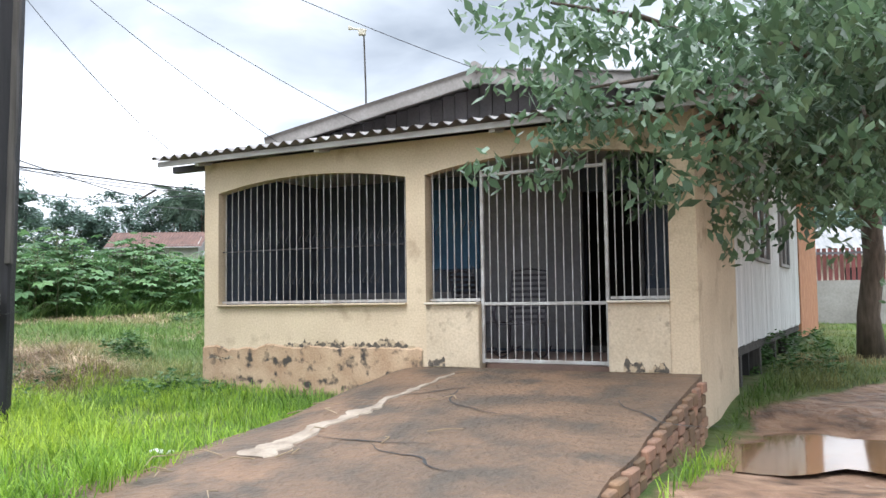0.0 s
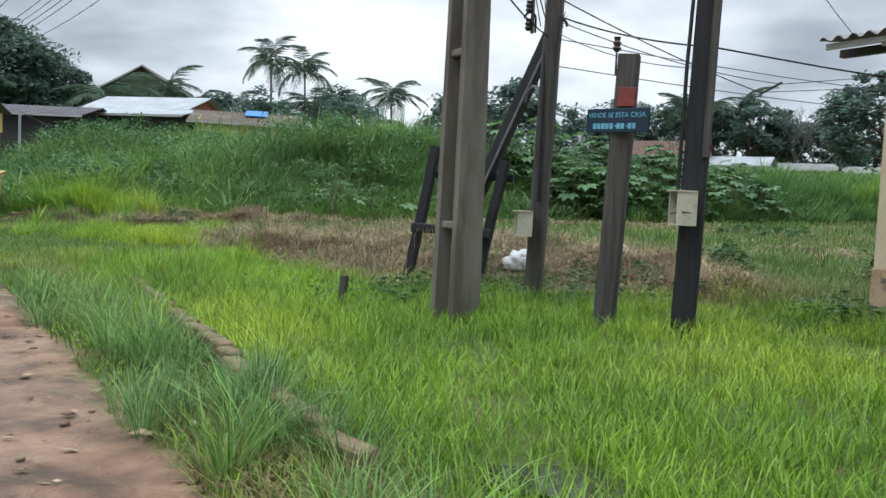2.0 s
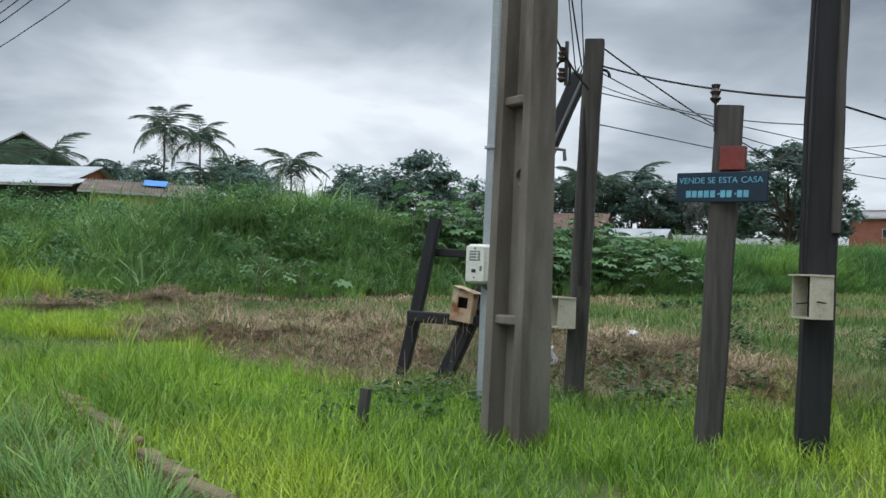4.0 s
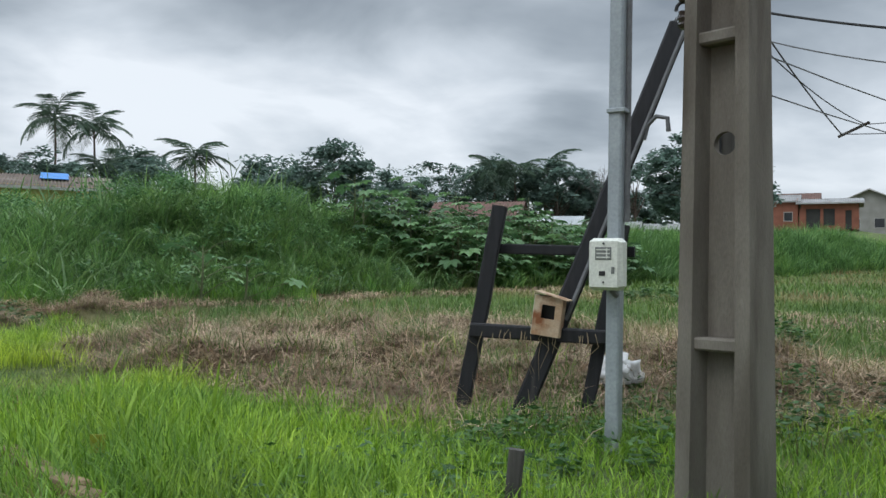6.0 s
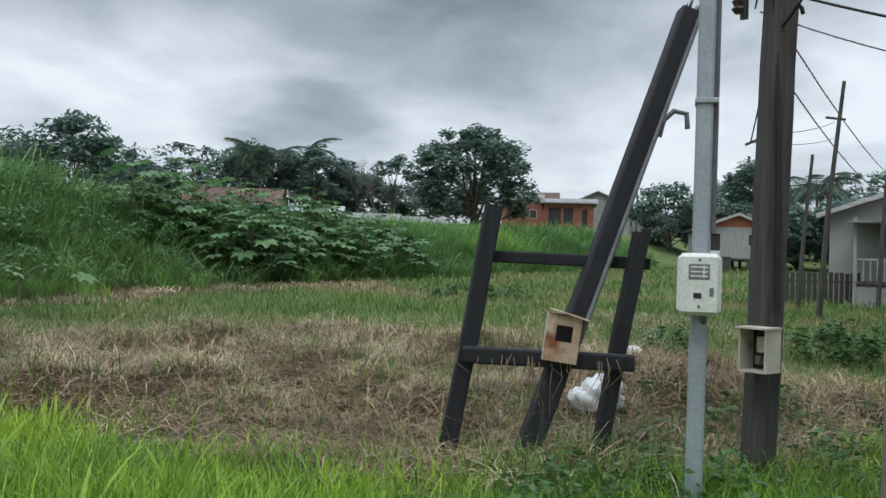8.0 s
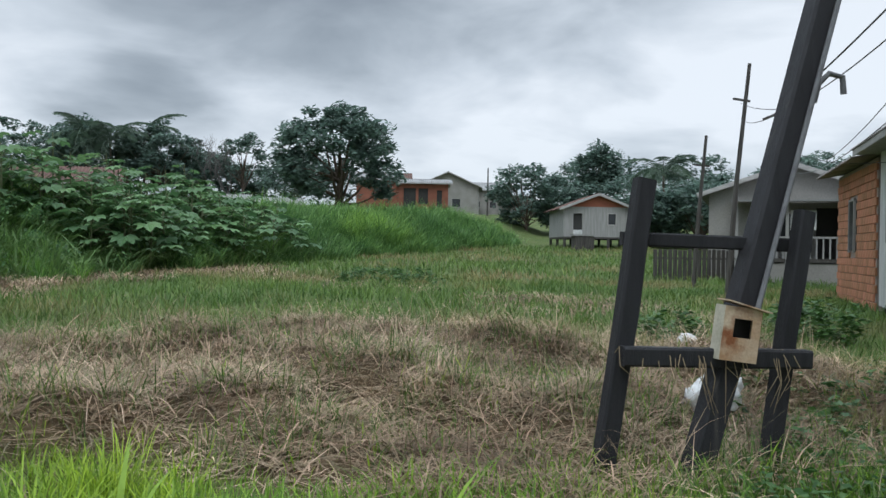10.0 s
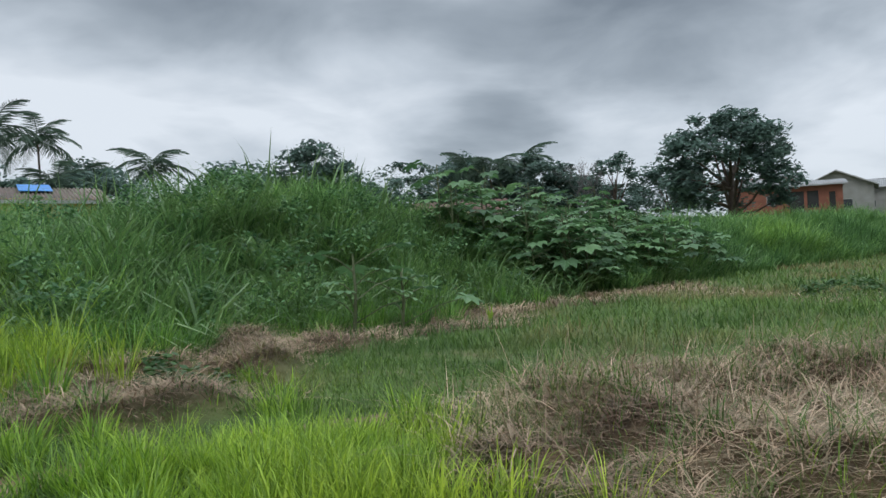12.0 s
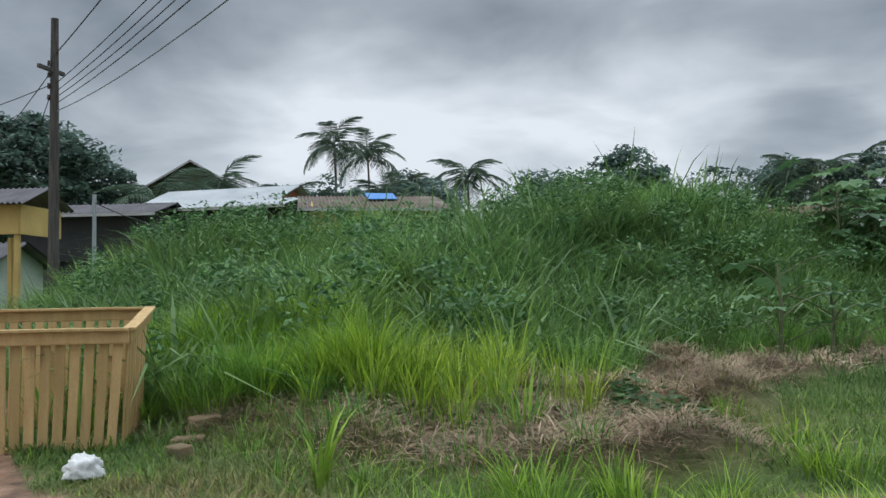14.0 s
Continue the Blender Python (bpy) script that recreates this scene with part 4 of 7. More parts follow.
def concrete_pole():
    x, y = -6.335, 7.66
    z = zl(x, y) - 0.1
    p = thing("concrete_utility_pole", (x, y, z), "tall grey double-T concrete utility pole with a round hole", "utility pole", turn=HTURN)
    hgt = 9.2

    def dims(t):
        return 0.42 + (0.2 - 0.42) * t, 0.30 + (0.15 - 0.30) * t
    bm = bmesh.new()
    prof = []
    n = 20
    for i in range(n + 1):
        t = i / n
        a, b = dims(t)
        f = a * 0.20
        w = b * 0.07
        ring = [(-a / 2, -b / 2), (-a / 2 + f, -b / 2), (-a / 2 + f * 1.35, -w), (a / 2 - f * 1.35, -w), (a / 2 - f, -b / 2), (a / 2, -b / 2),
                (a / 2, b / 2), (a / 2 - f, b / 2), (a / 2 - f * 1.35, w), (-a / 2 + f * 1.35, w), (-a / 2 + f, b / 2), (-a / 2, b / 2)]
        prof.append([bm.verts.new((q[0], q[1], hgt * t)) for q in ring])
    for r0, r1 in zip(prof, prof[1:]):
        for k in range(12):
            bm.faces.new((r0[k], r0[(k + 1) % 12], r1[(k + 1) % 12], r1[k]))
    bm.faces.new(prof[-1])
    shaft = part("shaft", bm, M["pole_concrete"], p)
    for zz in (1.0, 2.60, 4.2, 5.8, 7.4):
        a, b = dims(zz / hgt)
        bm = bmesh.new()
        box(bm, (0, 0, zz), (a * 0.66, b * 0.86, 0.07), 0.012)
        part("rib", bm, M["pole_concrete"], p)
    # the hole through the web, lined by a short sleeve, with sky behind it
    cut = bmesh.new()
    tube(cut, [(0, -0.3, 2.05), (0, 0.3, 2.05)], 0.062, 24)
    me = bpy.data.meshes.new("hole_cutter")
    cut.to_mesh(me)
    cut.free()
    cutter = bpy.data.objects.new("hole_cutter", me)
    scene.collection.objects.link(cutter)
    cutter.parent = p
    md = shaft.modifiers.new("hole", "BOOLEAN")
    md.object, md.operation, md.solver = cutter, "DIFFERENCE", "EXACT"
    bpy.context.view_layer.update()
    dg = bpy.context.evaluated_depsgraph_get()
    cutme = bpy.data.meshes.new_from_object(shaft.evaluated_get(dg))
    shaft.modifiers.clear()
    shaft.data = cutme
    bpy.data.objects.remove(cutter)
    part("cross_arm", B((0, -0.02, 8.5), (1.6, 0.1, 0.1), 0.01), M["old_wood"], p)
    for k in range(3):
        ins = part("insulator", Tb([(-0.6 + 0.6 * k, -0.02, 8.55), (-0.6 + 0.6 * k, -0.02, 8.62), (-0.6 + 0.6 * k, -0.02, 8.7), (-0.6 + 0.6 * k, -0.02, 8.76)], [0.02, 0.06, 0.035, 0.05], 10), M["porcelain"], p)
    part("cable_loop", Tb([(-0.2, -0.16, 4.35 + 0.3), (-0.26, -0.17, 4.3), (-0.23, -0.17, 3.98), (-0.16, -0.17, 4.05), (-0.15, -0.16, 4.4), (-0.13, -0.15, 4.9)], 0.008, 6), M["cable"], p)
    return p


concrete_pole()


def meter_box(parent, c, s, face, open_front=True, mat=None):
    """A shallow metal box, its door gone, with an old meter inside. face: yaw in degrees of the open side."""
    mat = mat or M["cream_box"]
    m = Matrix.Translation(c) @ Matrix.Rotation(radians(face), 4, "Z")
    w, d, h = s
    bm = bmesh.new()
    t = 0.012
    box(bm, (0, d / 2 - t / 2, 0), (w, t, h), 0, m)
    box(bm, (-w / 2 + t / 2, -t / 2, 0), (t, d - t, h), 0, m)
    box(bm, (w / 2 - t / 2, -t / 2, 0), (t, d - t, h), 0, m)
    box(bm, (0, -t / 2 - 0.01, h / 2 - t / 2 + 0.004), (w + 0.02, d + 0.02, t), 0, m)
    box(bm, (0, -t / 2, -h / 2 + t / 2), (w - 2 * t, d - t, t), 0, m)
    b = part("meter_box", bm, mat, parent, "aged cream metal box with its door missing")
    part("backplate", B((0, d / 2 - 0.02, 0), (w - 0.03, 0.008, h - 0.03), 0, m), M["meter_dark"], b)
    part("fuse_block", B((0.01, d / 2 - 0.05, 0.03), (w * 0.42, 0.05, h * 0.36), 0.006, m), M["cream_box"], b)
    part("fuse_block", B((-w * 0.12, d / 2 - 0.045, -h * 0.25), (w * 0.25, 0.04, h * 0.2), 0.006, m), M["meter_grey"], b)
    wire = [m @ Vector(q) for q in ((w * 0.2, d / 2 - 0.04, 0.1), (w * 0.3, -0.02, 0.02), (w * 0.1, -0.03, -0.08), (-w * 0.1, d / 2 - 0.03, -0.1))]
    part("loose_wire", Tb(wire, 0.004, 5), M["cable"], b)
    return b


def insulator(parent, c, out=0.0):
    x, y, z = c
    pts = [(x, y, z), (x, y, z + 0.03), (x, y, z + 0.05), (x, y, z + 0.08), (x, y, z + 0.1), (x, y, z + 0.13)]
    part("insulator", Tb(pts, [0.02, 0.042, 0.026, 0.04, 0.024, 0.034], 10), M["porcelain"], parent, "brown porcelain insulator")


def hook(parent, p0, reach, up, r=0.014):
    """A bent conduit mouth like a walking stick."""
    p0, reach = Vector(p0), Vector(reach)
    pts = [p0, p0 + Vector((0, 0, up))]
    for k in range(1, 7):
        a = math.pi * k / 6
        pts.append(p0 + Vector((0, 0, up)) + reach * (0.5 - 0.5 * math.cos(a)) + Vector((0, 0, reach.length * 0.55 * math.sin(a))))
    part("conduit_hook", Tb(pts, r, 8), M["cable"], parent, "curved black conduit mouth")


P2, SP, P3 = (-6.42, 9.49), (-5.06, 8.21), (-4.345, 8.37)


def post_two():
    x, y = P2
    z = zl(x, y) - 0.1
    p = thing("meter_post", (x, y, z), "weathered grey timber post with an open meter box", "post", "old service posts")
    part("post", beam(bmesh.new(), (0.0, 0, 0), (0.09, 0.0, 3.5), 0.18, 0.17, (0.2, -0.98, 0)), M["old_wood"], p)
    meter_box(p, (-0.07, -0.18, 0.95), (0.19, 0.17, 0.28), -52)
    part("conduit", Tb([(0.06, -0.12, 1.2), (0.05, -0.10, 2.3), (0.02, -0.06, 3.25)], 0.018, 8), M["cable"], p)
    hook(p, (0.10, 0.05, 3.05), (0.14, -0.03, 0), 0.1)
    hook(p, (-0.14, 0.0, 3.1), (-0.12, -0.04, 0), 0.16)
    rk = part("rack", B((-0.17, -0.02, 3.3), (0.03, 0.03, 0.42)), M["dark_iron"], p, "insulator rack")
    for zz in (3.12, 3.32):
        insulator(rk, (-0.21, -0.04, zz))


def sign_post():
    x, y = SP
    z = zl(x, y) - 0.1
    p = thing("sign_post", (x, y, z), "weathered timber post with a hand-painted dark blue sale sign", "sign post", "old service posts")
    part("post", beam(bmesh.new(), (0.0, 0, 0), (0.09, 0.03, 2.61), 0.19, 0.17, (0.2, -0.98, 0)), M["old_wood"], p)
    part("red_patch", B((0.075, -0.06, 2.22), (0.175, 0.06, 0.17), 0.004, pose(0, 0, 0, 0, 2.0, -12)), M["red_paint"], p, "faded red paint on the post")
    part("insulator_pin", Tb([(0.0, -0.06, 2.42), (0.0, -0.06, 2.71)], 0.009, 6), M["dark_iron"], p)
    insulator(p, (0.0, -0.06, 2.63))
    m = pose(0.06, -0.10, 2.01, 0, 1.2, -14)
    b = part("sign_board", B((0, 0, 0), (0.66, 0.025, 0.215), 0.004, m), M["sign"], p, "dark blue board lettered VENDE SE ESTA CASA")

    def text(s, x0, z0, size):
        cu = bpy.data.curves.new("lettering", "FONT")
        cu.body, cu.size, cu.extrude = s, size, 0.001
        ob = bpy.data.objects.new("lettering", cu)
        scene.collection.objects.link(ob)
        bpy.context.view_layer.update()
        me = bpy.data.meshes.new_from_object(ob.evaluated_get(bpy.context.evaluated_depsgraph_get()))
        bpy.data.objects.remove(ob)
        wide = max(v.co.x for v in me.vertices)
        me.transform(m @ pose(x0, -0.0145, z0, 90, 0, 0))
        me.materials.clear()
        me.materials.append(M["sign_letters"])
        o = new("lettering", me)
        o.parent = b
        return wide
    at_x = -0.31
    for word in ("VENDE", "SE", "ESTA", "CASA"):
        at_x += text(word, at_x, 0.028, 0.062) + 0.022
    for k, (w, gap) in enumerate(((0.05, 0.0), (0.05, 0.06), (0.05, 0.12), (0.05, 0.18), (0.05, 0.24), (0.02, 0.30), (0.05, 0.34), (0.05, 0.40), (0.02, 0.46), (0.05, 0.50), (0.05, 0.56))):
        part("number_bar", B((-0.235 + gap * 0.75, -0.0142, -0.05), (w * 0.7, 0.003, 0.05 if w > 0.03 else 0.012), 0, m), M["sign_letters"], b)
    return p


def post_three():
    x, y = P3
    z = zl(x, y) - 0.1
    p = thing("meter_post", (x, y, z), "tall blackened timber post with an open cream meter box", "post", "old service posts")
    part("post", beam(bmesh.new(), (-0.03, 0, 0), (0.08, 0.04, 6.6), 0.205, 0.2, (0.2, -0.98, 0)), M["black_wood"], p)
    part("pale_face", beam(bmesh.new(), (0.09, -0.06, 1.7), (0.16, -0.03, 6.5), 0.06, 0.1, (0.2, -0.98, 0)), M["old_wood"], p, "paler weathered edge")
    meter_box(p, (-0.04, -0.19, 1.25), (0.20, 0.18, 0.30), -52)
    part("wire_wrap", Tb([(-0.14, -0.2, 1.2), (0.0, -0.3, 1.22), (0.12, -0.16, 1.2), (0.11, 0.1, 1.22)], 0.005, 5), M["cable"], p)
    part("conduit", Tb([(-0.12, -0.1, 1.4), (-0.11, -0.09, 2.5), (-0.05, -0.09, 4.2)], 0.017, 8), M["cable"], p)
    hook(p, (-0.1, -0.02, 4.25), (-0.16, -0.05, 0), 0.14)
    rk = part("rack", B((-0.16, -0.02, 4.78), (0.03, 0.03, 0.34)), M["dark_iron"], p)
    for zz in (4.62, 4.8):
        insulator(rk, (-0.2, -0.03, zz))


def steel_post():
    x, y = -7.04, 8.79
    z = zl(x, y) - 0.05
    p = thing("steel_meter_post", (x, y, z), "slim grey galvanised steel post carrying a white meter", "post")
    part("tube", B((0, 0, 2.9), (0.095, 0.095, 5.8), 0.012, pose(0, 0, 0, 0, 0.3, -15)), M["steel"], p)
    for zz in (2.35, 4.0):
        part("strap", B((0.01, 0, zz), (0.13, 0.13, 0.03), 0.004, pose(0, 0, 0, 0, 0.3, -15)), M["steel"], p)
    part("conduit", Tb([(0.075, 0.02, 1.6), (0.08, 0.02, 3.0), (0.09, 0.02, 5.6)], 0.024, 8), M["cable_grey"], p)
    m = pose(-0.03, -0.115, 1.31, 0, 0, -13)
    bm = B((0, 0, 0), (0.235, 0.13, 0.345), 0.028, m)
    mt = part("meter", bm, M["meter_white"], p, "white plastic electricity meter case")
    part("cover", B((-0.003, -0.068, 0), (0.20, 0.016, 0.315), 0.007, m), M["meter_white"], mt)
    part("window", B((-0.005, -0.077, 0.07), (0.112, 0.006, 0.085), 0.002, m), M["meter_grey"], mt, "grey display window")
    for k in range(3):
        part("dial_bar", B((-0.005, -0.081, 0.045 + 0.025 * k), (0.09, 0.003, 0.008), 0, m), M["meter_white"], mt)
    part("dial_bar", B((0.02, -0.0815, 0.07), (0.007, 0.003, 0.07), 0, m), M["meter_white"], mt)
    part("breaker", B((-0.012, -0.077, -0.062), (0.042, 0.006, 0.03), 0.001, m), M["meter_dark"], mt)
    part("breaker", B((0.062, -0.077, -0.04), (0.022, 0.006, 0.045), 0.001, m), M["meter_grey"], mt)
    for zz in (0.135, -0.12):
        part("screw", Tb([m @ Vector((-0.003, -0.078, zz)), m @ Vector((-0.003, -0.084, zz))], 0.007, 8), M["meter_dark"], mt)
    part("gland", Tb([(0.0, -0.1, 1.17), (0.0, -0.1, 1.13), (0.02, -0.05, 1.1)], 0.02, 8), M["cable_grey"], mt)


def leaning_pole():
    x, y = -7.955, 9.77
    z = zl(x, y) - 0.12
    p = thing("leaning_pole", (x, y, z), "blackened timber pole leaning in a low timber frame", "post", "old service posts")
    top = Vector((-6.695 - x, 10.33 - y, 3.67 - z))
    part("pole", beam(bmesh.new(), (0, 0, 0), top, 0.16, 0.15, (0.1, -1, 0)), M["black_wood"], p)
    side = Vector((0.07, -0.09, 0.0))
    pts = [top * t + side for t in (0.27, 0.5, 0.75, 0.98)]
    part("conduit", Tb(pts, 0.017, 8), M["cable_grey"], p, "grey conduit fixed along the pole")
    q = top * 0.71 + Vector((0.1, -0.06, 0))
    part("conduit_hook", Tb([q, q + Vector((0.03, 0, 0.12)), q + Vector((0.1, -0.01, 0.19)), q + Vector((0.19, -0.02, 0.17)), q + Vector((0.2, -0.02, 0.06))], 0.02, 8), M["cable_grey"], p)
    for k in range(9):
        a = top + Vector((0.02 * k - 0.08, -0.02 * (k % 3), -0.03))
        part("splinter", Tb([a, a + Vector((0.035 + 0.004 * k, 0.0, 0.09 + 0.02 * (k % 4)))], [0.014, 0.003], 4), M["old_wood"], p)
    m = Matrix.Translation((-7.675, 9.77, 1.225)) @ Matrix.Translation((-x, -y, -z)) @ Matrix.Rotation(radians(-4), 4, "Z") @ Matrix.Rotation(radians(7), 4, "Y")
    bm = bmesh.new()
    w, h, d = 0.225, 0.32, 0.12
    for c, s in (((-w / 2 + 0.032, -d / 2, 0), (0.064, 0.006, h)), ((w / 2 - 0.025, -d / 2, 0), (0.05, 0.006, h)), ((0.008, -d / 2, -h / 2 + 0.07), (w - 0.11, 0.006, 0.14)), ((0.008, -d / 2, h / 2 - 0.035), (w - 0.11, 0.006, 0.07))):
        box(bm, c, s, 0, m)
    rb = part("rusty_meter_box", bm, M["rusty"], p, "rusted empty meter box with a square hole")
    part("side_plate", B((-w / 2 - 0.003, 0, 0), (0.006, d, h), 0, m), M["cream_box"], rb)
    part("side_plate", B((w / 2 + 0.003, 0, 0), (0.006, d, h), 0, m), M["rusty"], rb)
    part("hood", B((0, -0.01, h / 2 + 0.012), (w + 0.05, d + 0.05, 0.008), 0, m @ pose(0, 0, 0, 0, 9, 0)), M["rusty"], rb)
    part("back_plate", B((0, d / 2, 0), (w, 0.006, h), 0, m), M["meter_dark"], rb)
    return p


def timber_frame():
    f = thing("timber_frame", (-8.0, 9.85, zl(-8.0, 9.85) - 0.1), "blackened timber H frame round the leaning pole", "frame", "old service posts")
    o = Vector((-8.0, 9.85, zl(-8.0, 9.85) - 0.1))
    W = lambda a: tuple(Vector(a) - o)
    part("upright", beam(bmesh.new(), W((-8.475, 9.89, 0.15)), W((-8.15, 10.02, 2.14)), 0.125, 0.1, (0.1, -1, 0)), M["black_wood"], f)
    part("upright", beam(bmesh.new(), W((-7.44, 9.86, 0.12)), W((-7.10, 9.97, 1.97)), 0.11, 0.1, (0.1, -1, 0)), M["black_wood"], f)
    part("crossbar", beam(bmesh.new(), W((-8.35, 9.86, 1.085)), W((-7.17, 9.80, 1.065)), 0.1, 0.115, (0, 0, 1)), M["black_wood"], f)
    part("crossbar", beam(bmesh.new(), W((-8.27, 10.09, 1.78)), W((-7.02, 10.04, 1.755)), 0.06, 0.085, (0, 0, 1)), M["black_wood"], f)
    # dry stems hung over the crossbar and wound round the uprights
    rg = random.Random(61)
    for k in range(26):
        t = rg.random()
        a = Vector((-8.40 + 1.1 * t + rg.uniform(-0.06, 0.06), 9.84 - 0.06 * t, 1.12 - 0.02 * t))
        drop = rg.uniform(0.12, 0.42)
        pts = [a + Vector((rg.uniform(-0.08, 0.08), 0.07, -0.02)), a + Vector((0, 0.0, 0.025)), a + Vector((rg.uniform(-0.05, 0.05), -0.06, -drop * 0.5)), a + Vector((rg.uniform(-0.1, 0.1), -0.05, -drop))]
        part("dry_stem", Tb([W(q) for q in pts], [0.003, 0.0035, 0.003, 0.0015], 4), M["straw"], f, "dry grass stem caught on the timber")


def stub_post():
    x, y = -7.375, 7.235
    s = thing("wooden_stub", (x, y, zl(x, y) - 0.06), "short weathered wooden stake in the grass", "stake")
    part("stake", beam(bmesh.new(), (0, 0, 0), (0.03, 0.01, 0.42), 0.075, 0.06), M["old_wood"], s)


post_two()
sign_post()
post_three()
steel_post()
leaning_pole()
timber_frame()
stub_post()


def sack(name, at, s, seed, label):
    bm = bmesh.new()
    bmesh.ops.create_icosphere(bm, subdivisions=4, radius=1.0)
    for v in bm.verts:
        n = v.co.normalized()
        r = 1 + 0.35 * noise.noise(n * 2.2 + Vector((seed, 0, 0))) + 0.22 * noise.noise(n * 6.0 + Vector((0, seed, 0))) + 0.10 * abs(noise.noise(n * 15.0))
        v.co = Vector((n.x * s[0], n.y * s[1], max(-0.25, n.z) * s[2])) * r
    ob = whole(name, bm, M["plastic_white"], label, "sack", smooth=True)
    ob.matrix_basis = pose(*at, 0, 0, 25 * seed)
    return ob


sack("plastic_sack", (-7.24, 10.80, zl(-7.24, 10.80) + 0.08), (0.21, 0.16, 0.19), 1, "crumpled white plastic sack lying in the grass")
sack("plastic_bag", (-20.0, 10.36, zl(-20.0, 10.36) + 0.06), (0.13, 0.10, 0.11), 2, "small knotted white plastic bag beside the crate")
sack("plastic_scrap", (-6.55, 12.6, zl(-6.55, 12.6) + 0.2), (0.1, 0.07, 0.07), 4, "white plastic scrap on the straw")

# ---------------------------------------------------------------- overhead wires


def wire(a, b, sag, r=0.009, mat="cable", n=14, name="overhead_cable", label="thin black overhead cable slung between supports"):
    a, b = Vector(a), Vector(b)
    pts = [a.lerp(b, k / n) + Vector((0, 0, -sag * 4 * (k / n) * (1 - k / n))) for k in range(n + 1)]
    return whole(name, Tb(pts, r, 5), M[mat], label, "cable", "overhead cables")


POLE_D = (-33.64, 18.6)
ztop = 8.3
for k, (h0, h1, s) in enumerate(((8.75, 7.75, 0.45), (7.5, 7.0, 0.5), (7.3, 6.8, 0.55), (7.1, 6.65, 0.6), (6.95, 6.5, 0.65), (6.5, 6.3, 0.8))):
    off = 0.0 if k else -0.5
    wire((-6.45 + off, 7.75, h0), (POLE_D[0] + 0.1, POLE_D[1], h1), s, 0.014 if k == 0 else 0.010, "cable" if k < 5 else "cable_grey")
house_l = in_house(-0.3, -0.2, 3.45)
house_m = in_house(1.3, -0.1, 3.5)
wire((-4.4, 8.3, 4.95), house_l, 0.12, 0.004)
wire((-4.3, 8.3, 5.3), house_m, 0.08, 0.004)
wire((-4.4, 8.5, 5.6), in_house(2.2, 0.6, 3.7), 0.08, 0.004)
wire((-4.4, 8.5, 6.1), in_house(3.2, 1.8, 4.6), 0.1, 0.005)
wire((-4.4, 8.5, 6.4), (16.0, 1.5, 7.4), 0.5, 0.008)
wire((-6.45, 9.55, 3.62), (-4.45, 8.6, 2.95), 0.06, 0.009)
wire((-6.45, 9.55, 3.45), (-4.45, 8.6, 2.75), 0.10, 0.005, "cable_grey")
wire((-4.4, 8.6, 2.95), (6.4, 30.5, 5.1), 0.5, 0.009)
wire((-6.3, 9.5, 3.3), (6.4, 30.5, 4.9), 0.55, 0.006, "cable_grey")
wire((-6.3, 9.5, 3.0), (5.3, 29.6, 4.6), 0.5, 0.006, "cable_grey")
STICK = (-4.86, 13.82, 3.3)
wire((-6.3, 9.5, 3.75), (-5.0, 13.75, 3.24), 0.05, 0.008)
wire((-6.3, 9.5, 3.5), (-4.72, 13.9, 3.37), 0.1, 0.006)
wire((-5.0, 13.75, 3.24), (0.85, 24.5, 5.1), 0.08, 0.006)
wire((-4.72, 13.9, 3.37), (0.85, 24.5, 5.5), 0.06, 0.006)
wire((-6.35, 7.9, 5.2), (-6.45, 9.5, 3.55), 0.05, 0.008)
wire((-6.45, 7.8, 6.6), (-6.5, 9.5, 3.45), 0.05, 0.006)
wire((-6.3, 7.85, 7.9), (-6.42, 9.48, 3.5), 0.03, 0.006)
wire((-6.45, 7.8, 3.95), (-6.35, 9.5, 3.3), 0.12, 0.009)
wire((-6.4, 7.8, 7.6), (-4.45, 8.45, 4.9), 0.15, 0.007)
wire((-6.4, 7.8, 7.2), (-4.45, 8.45, 4.6), 0.2, 0.006)

# ---------------------------------------------------------------- slatted crate for rubbish


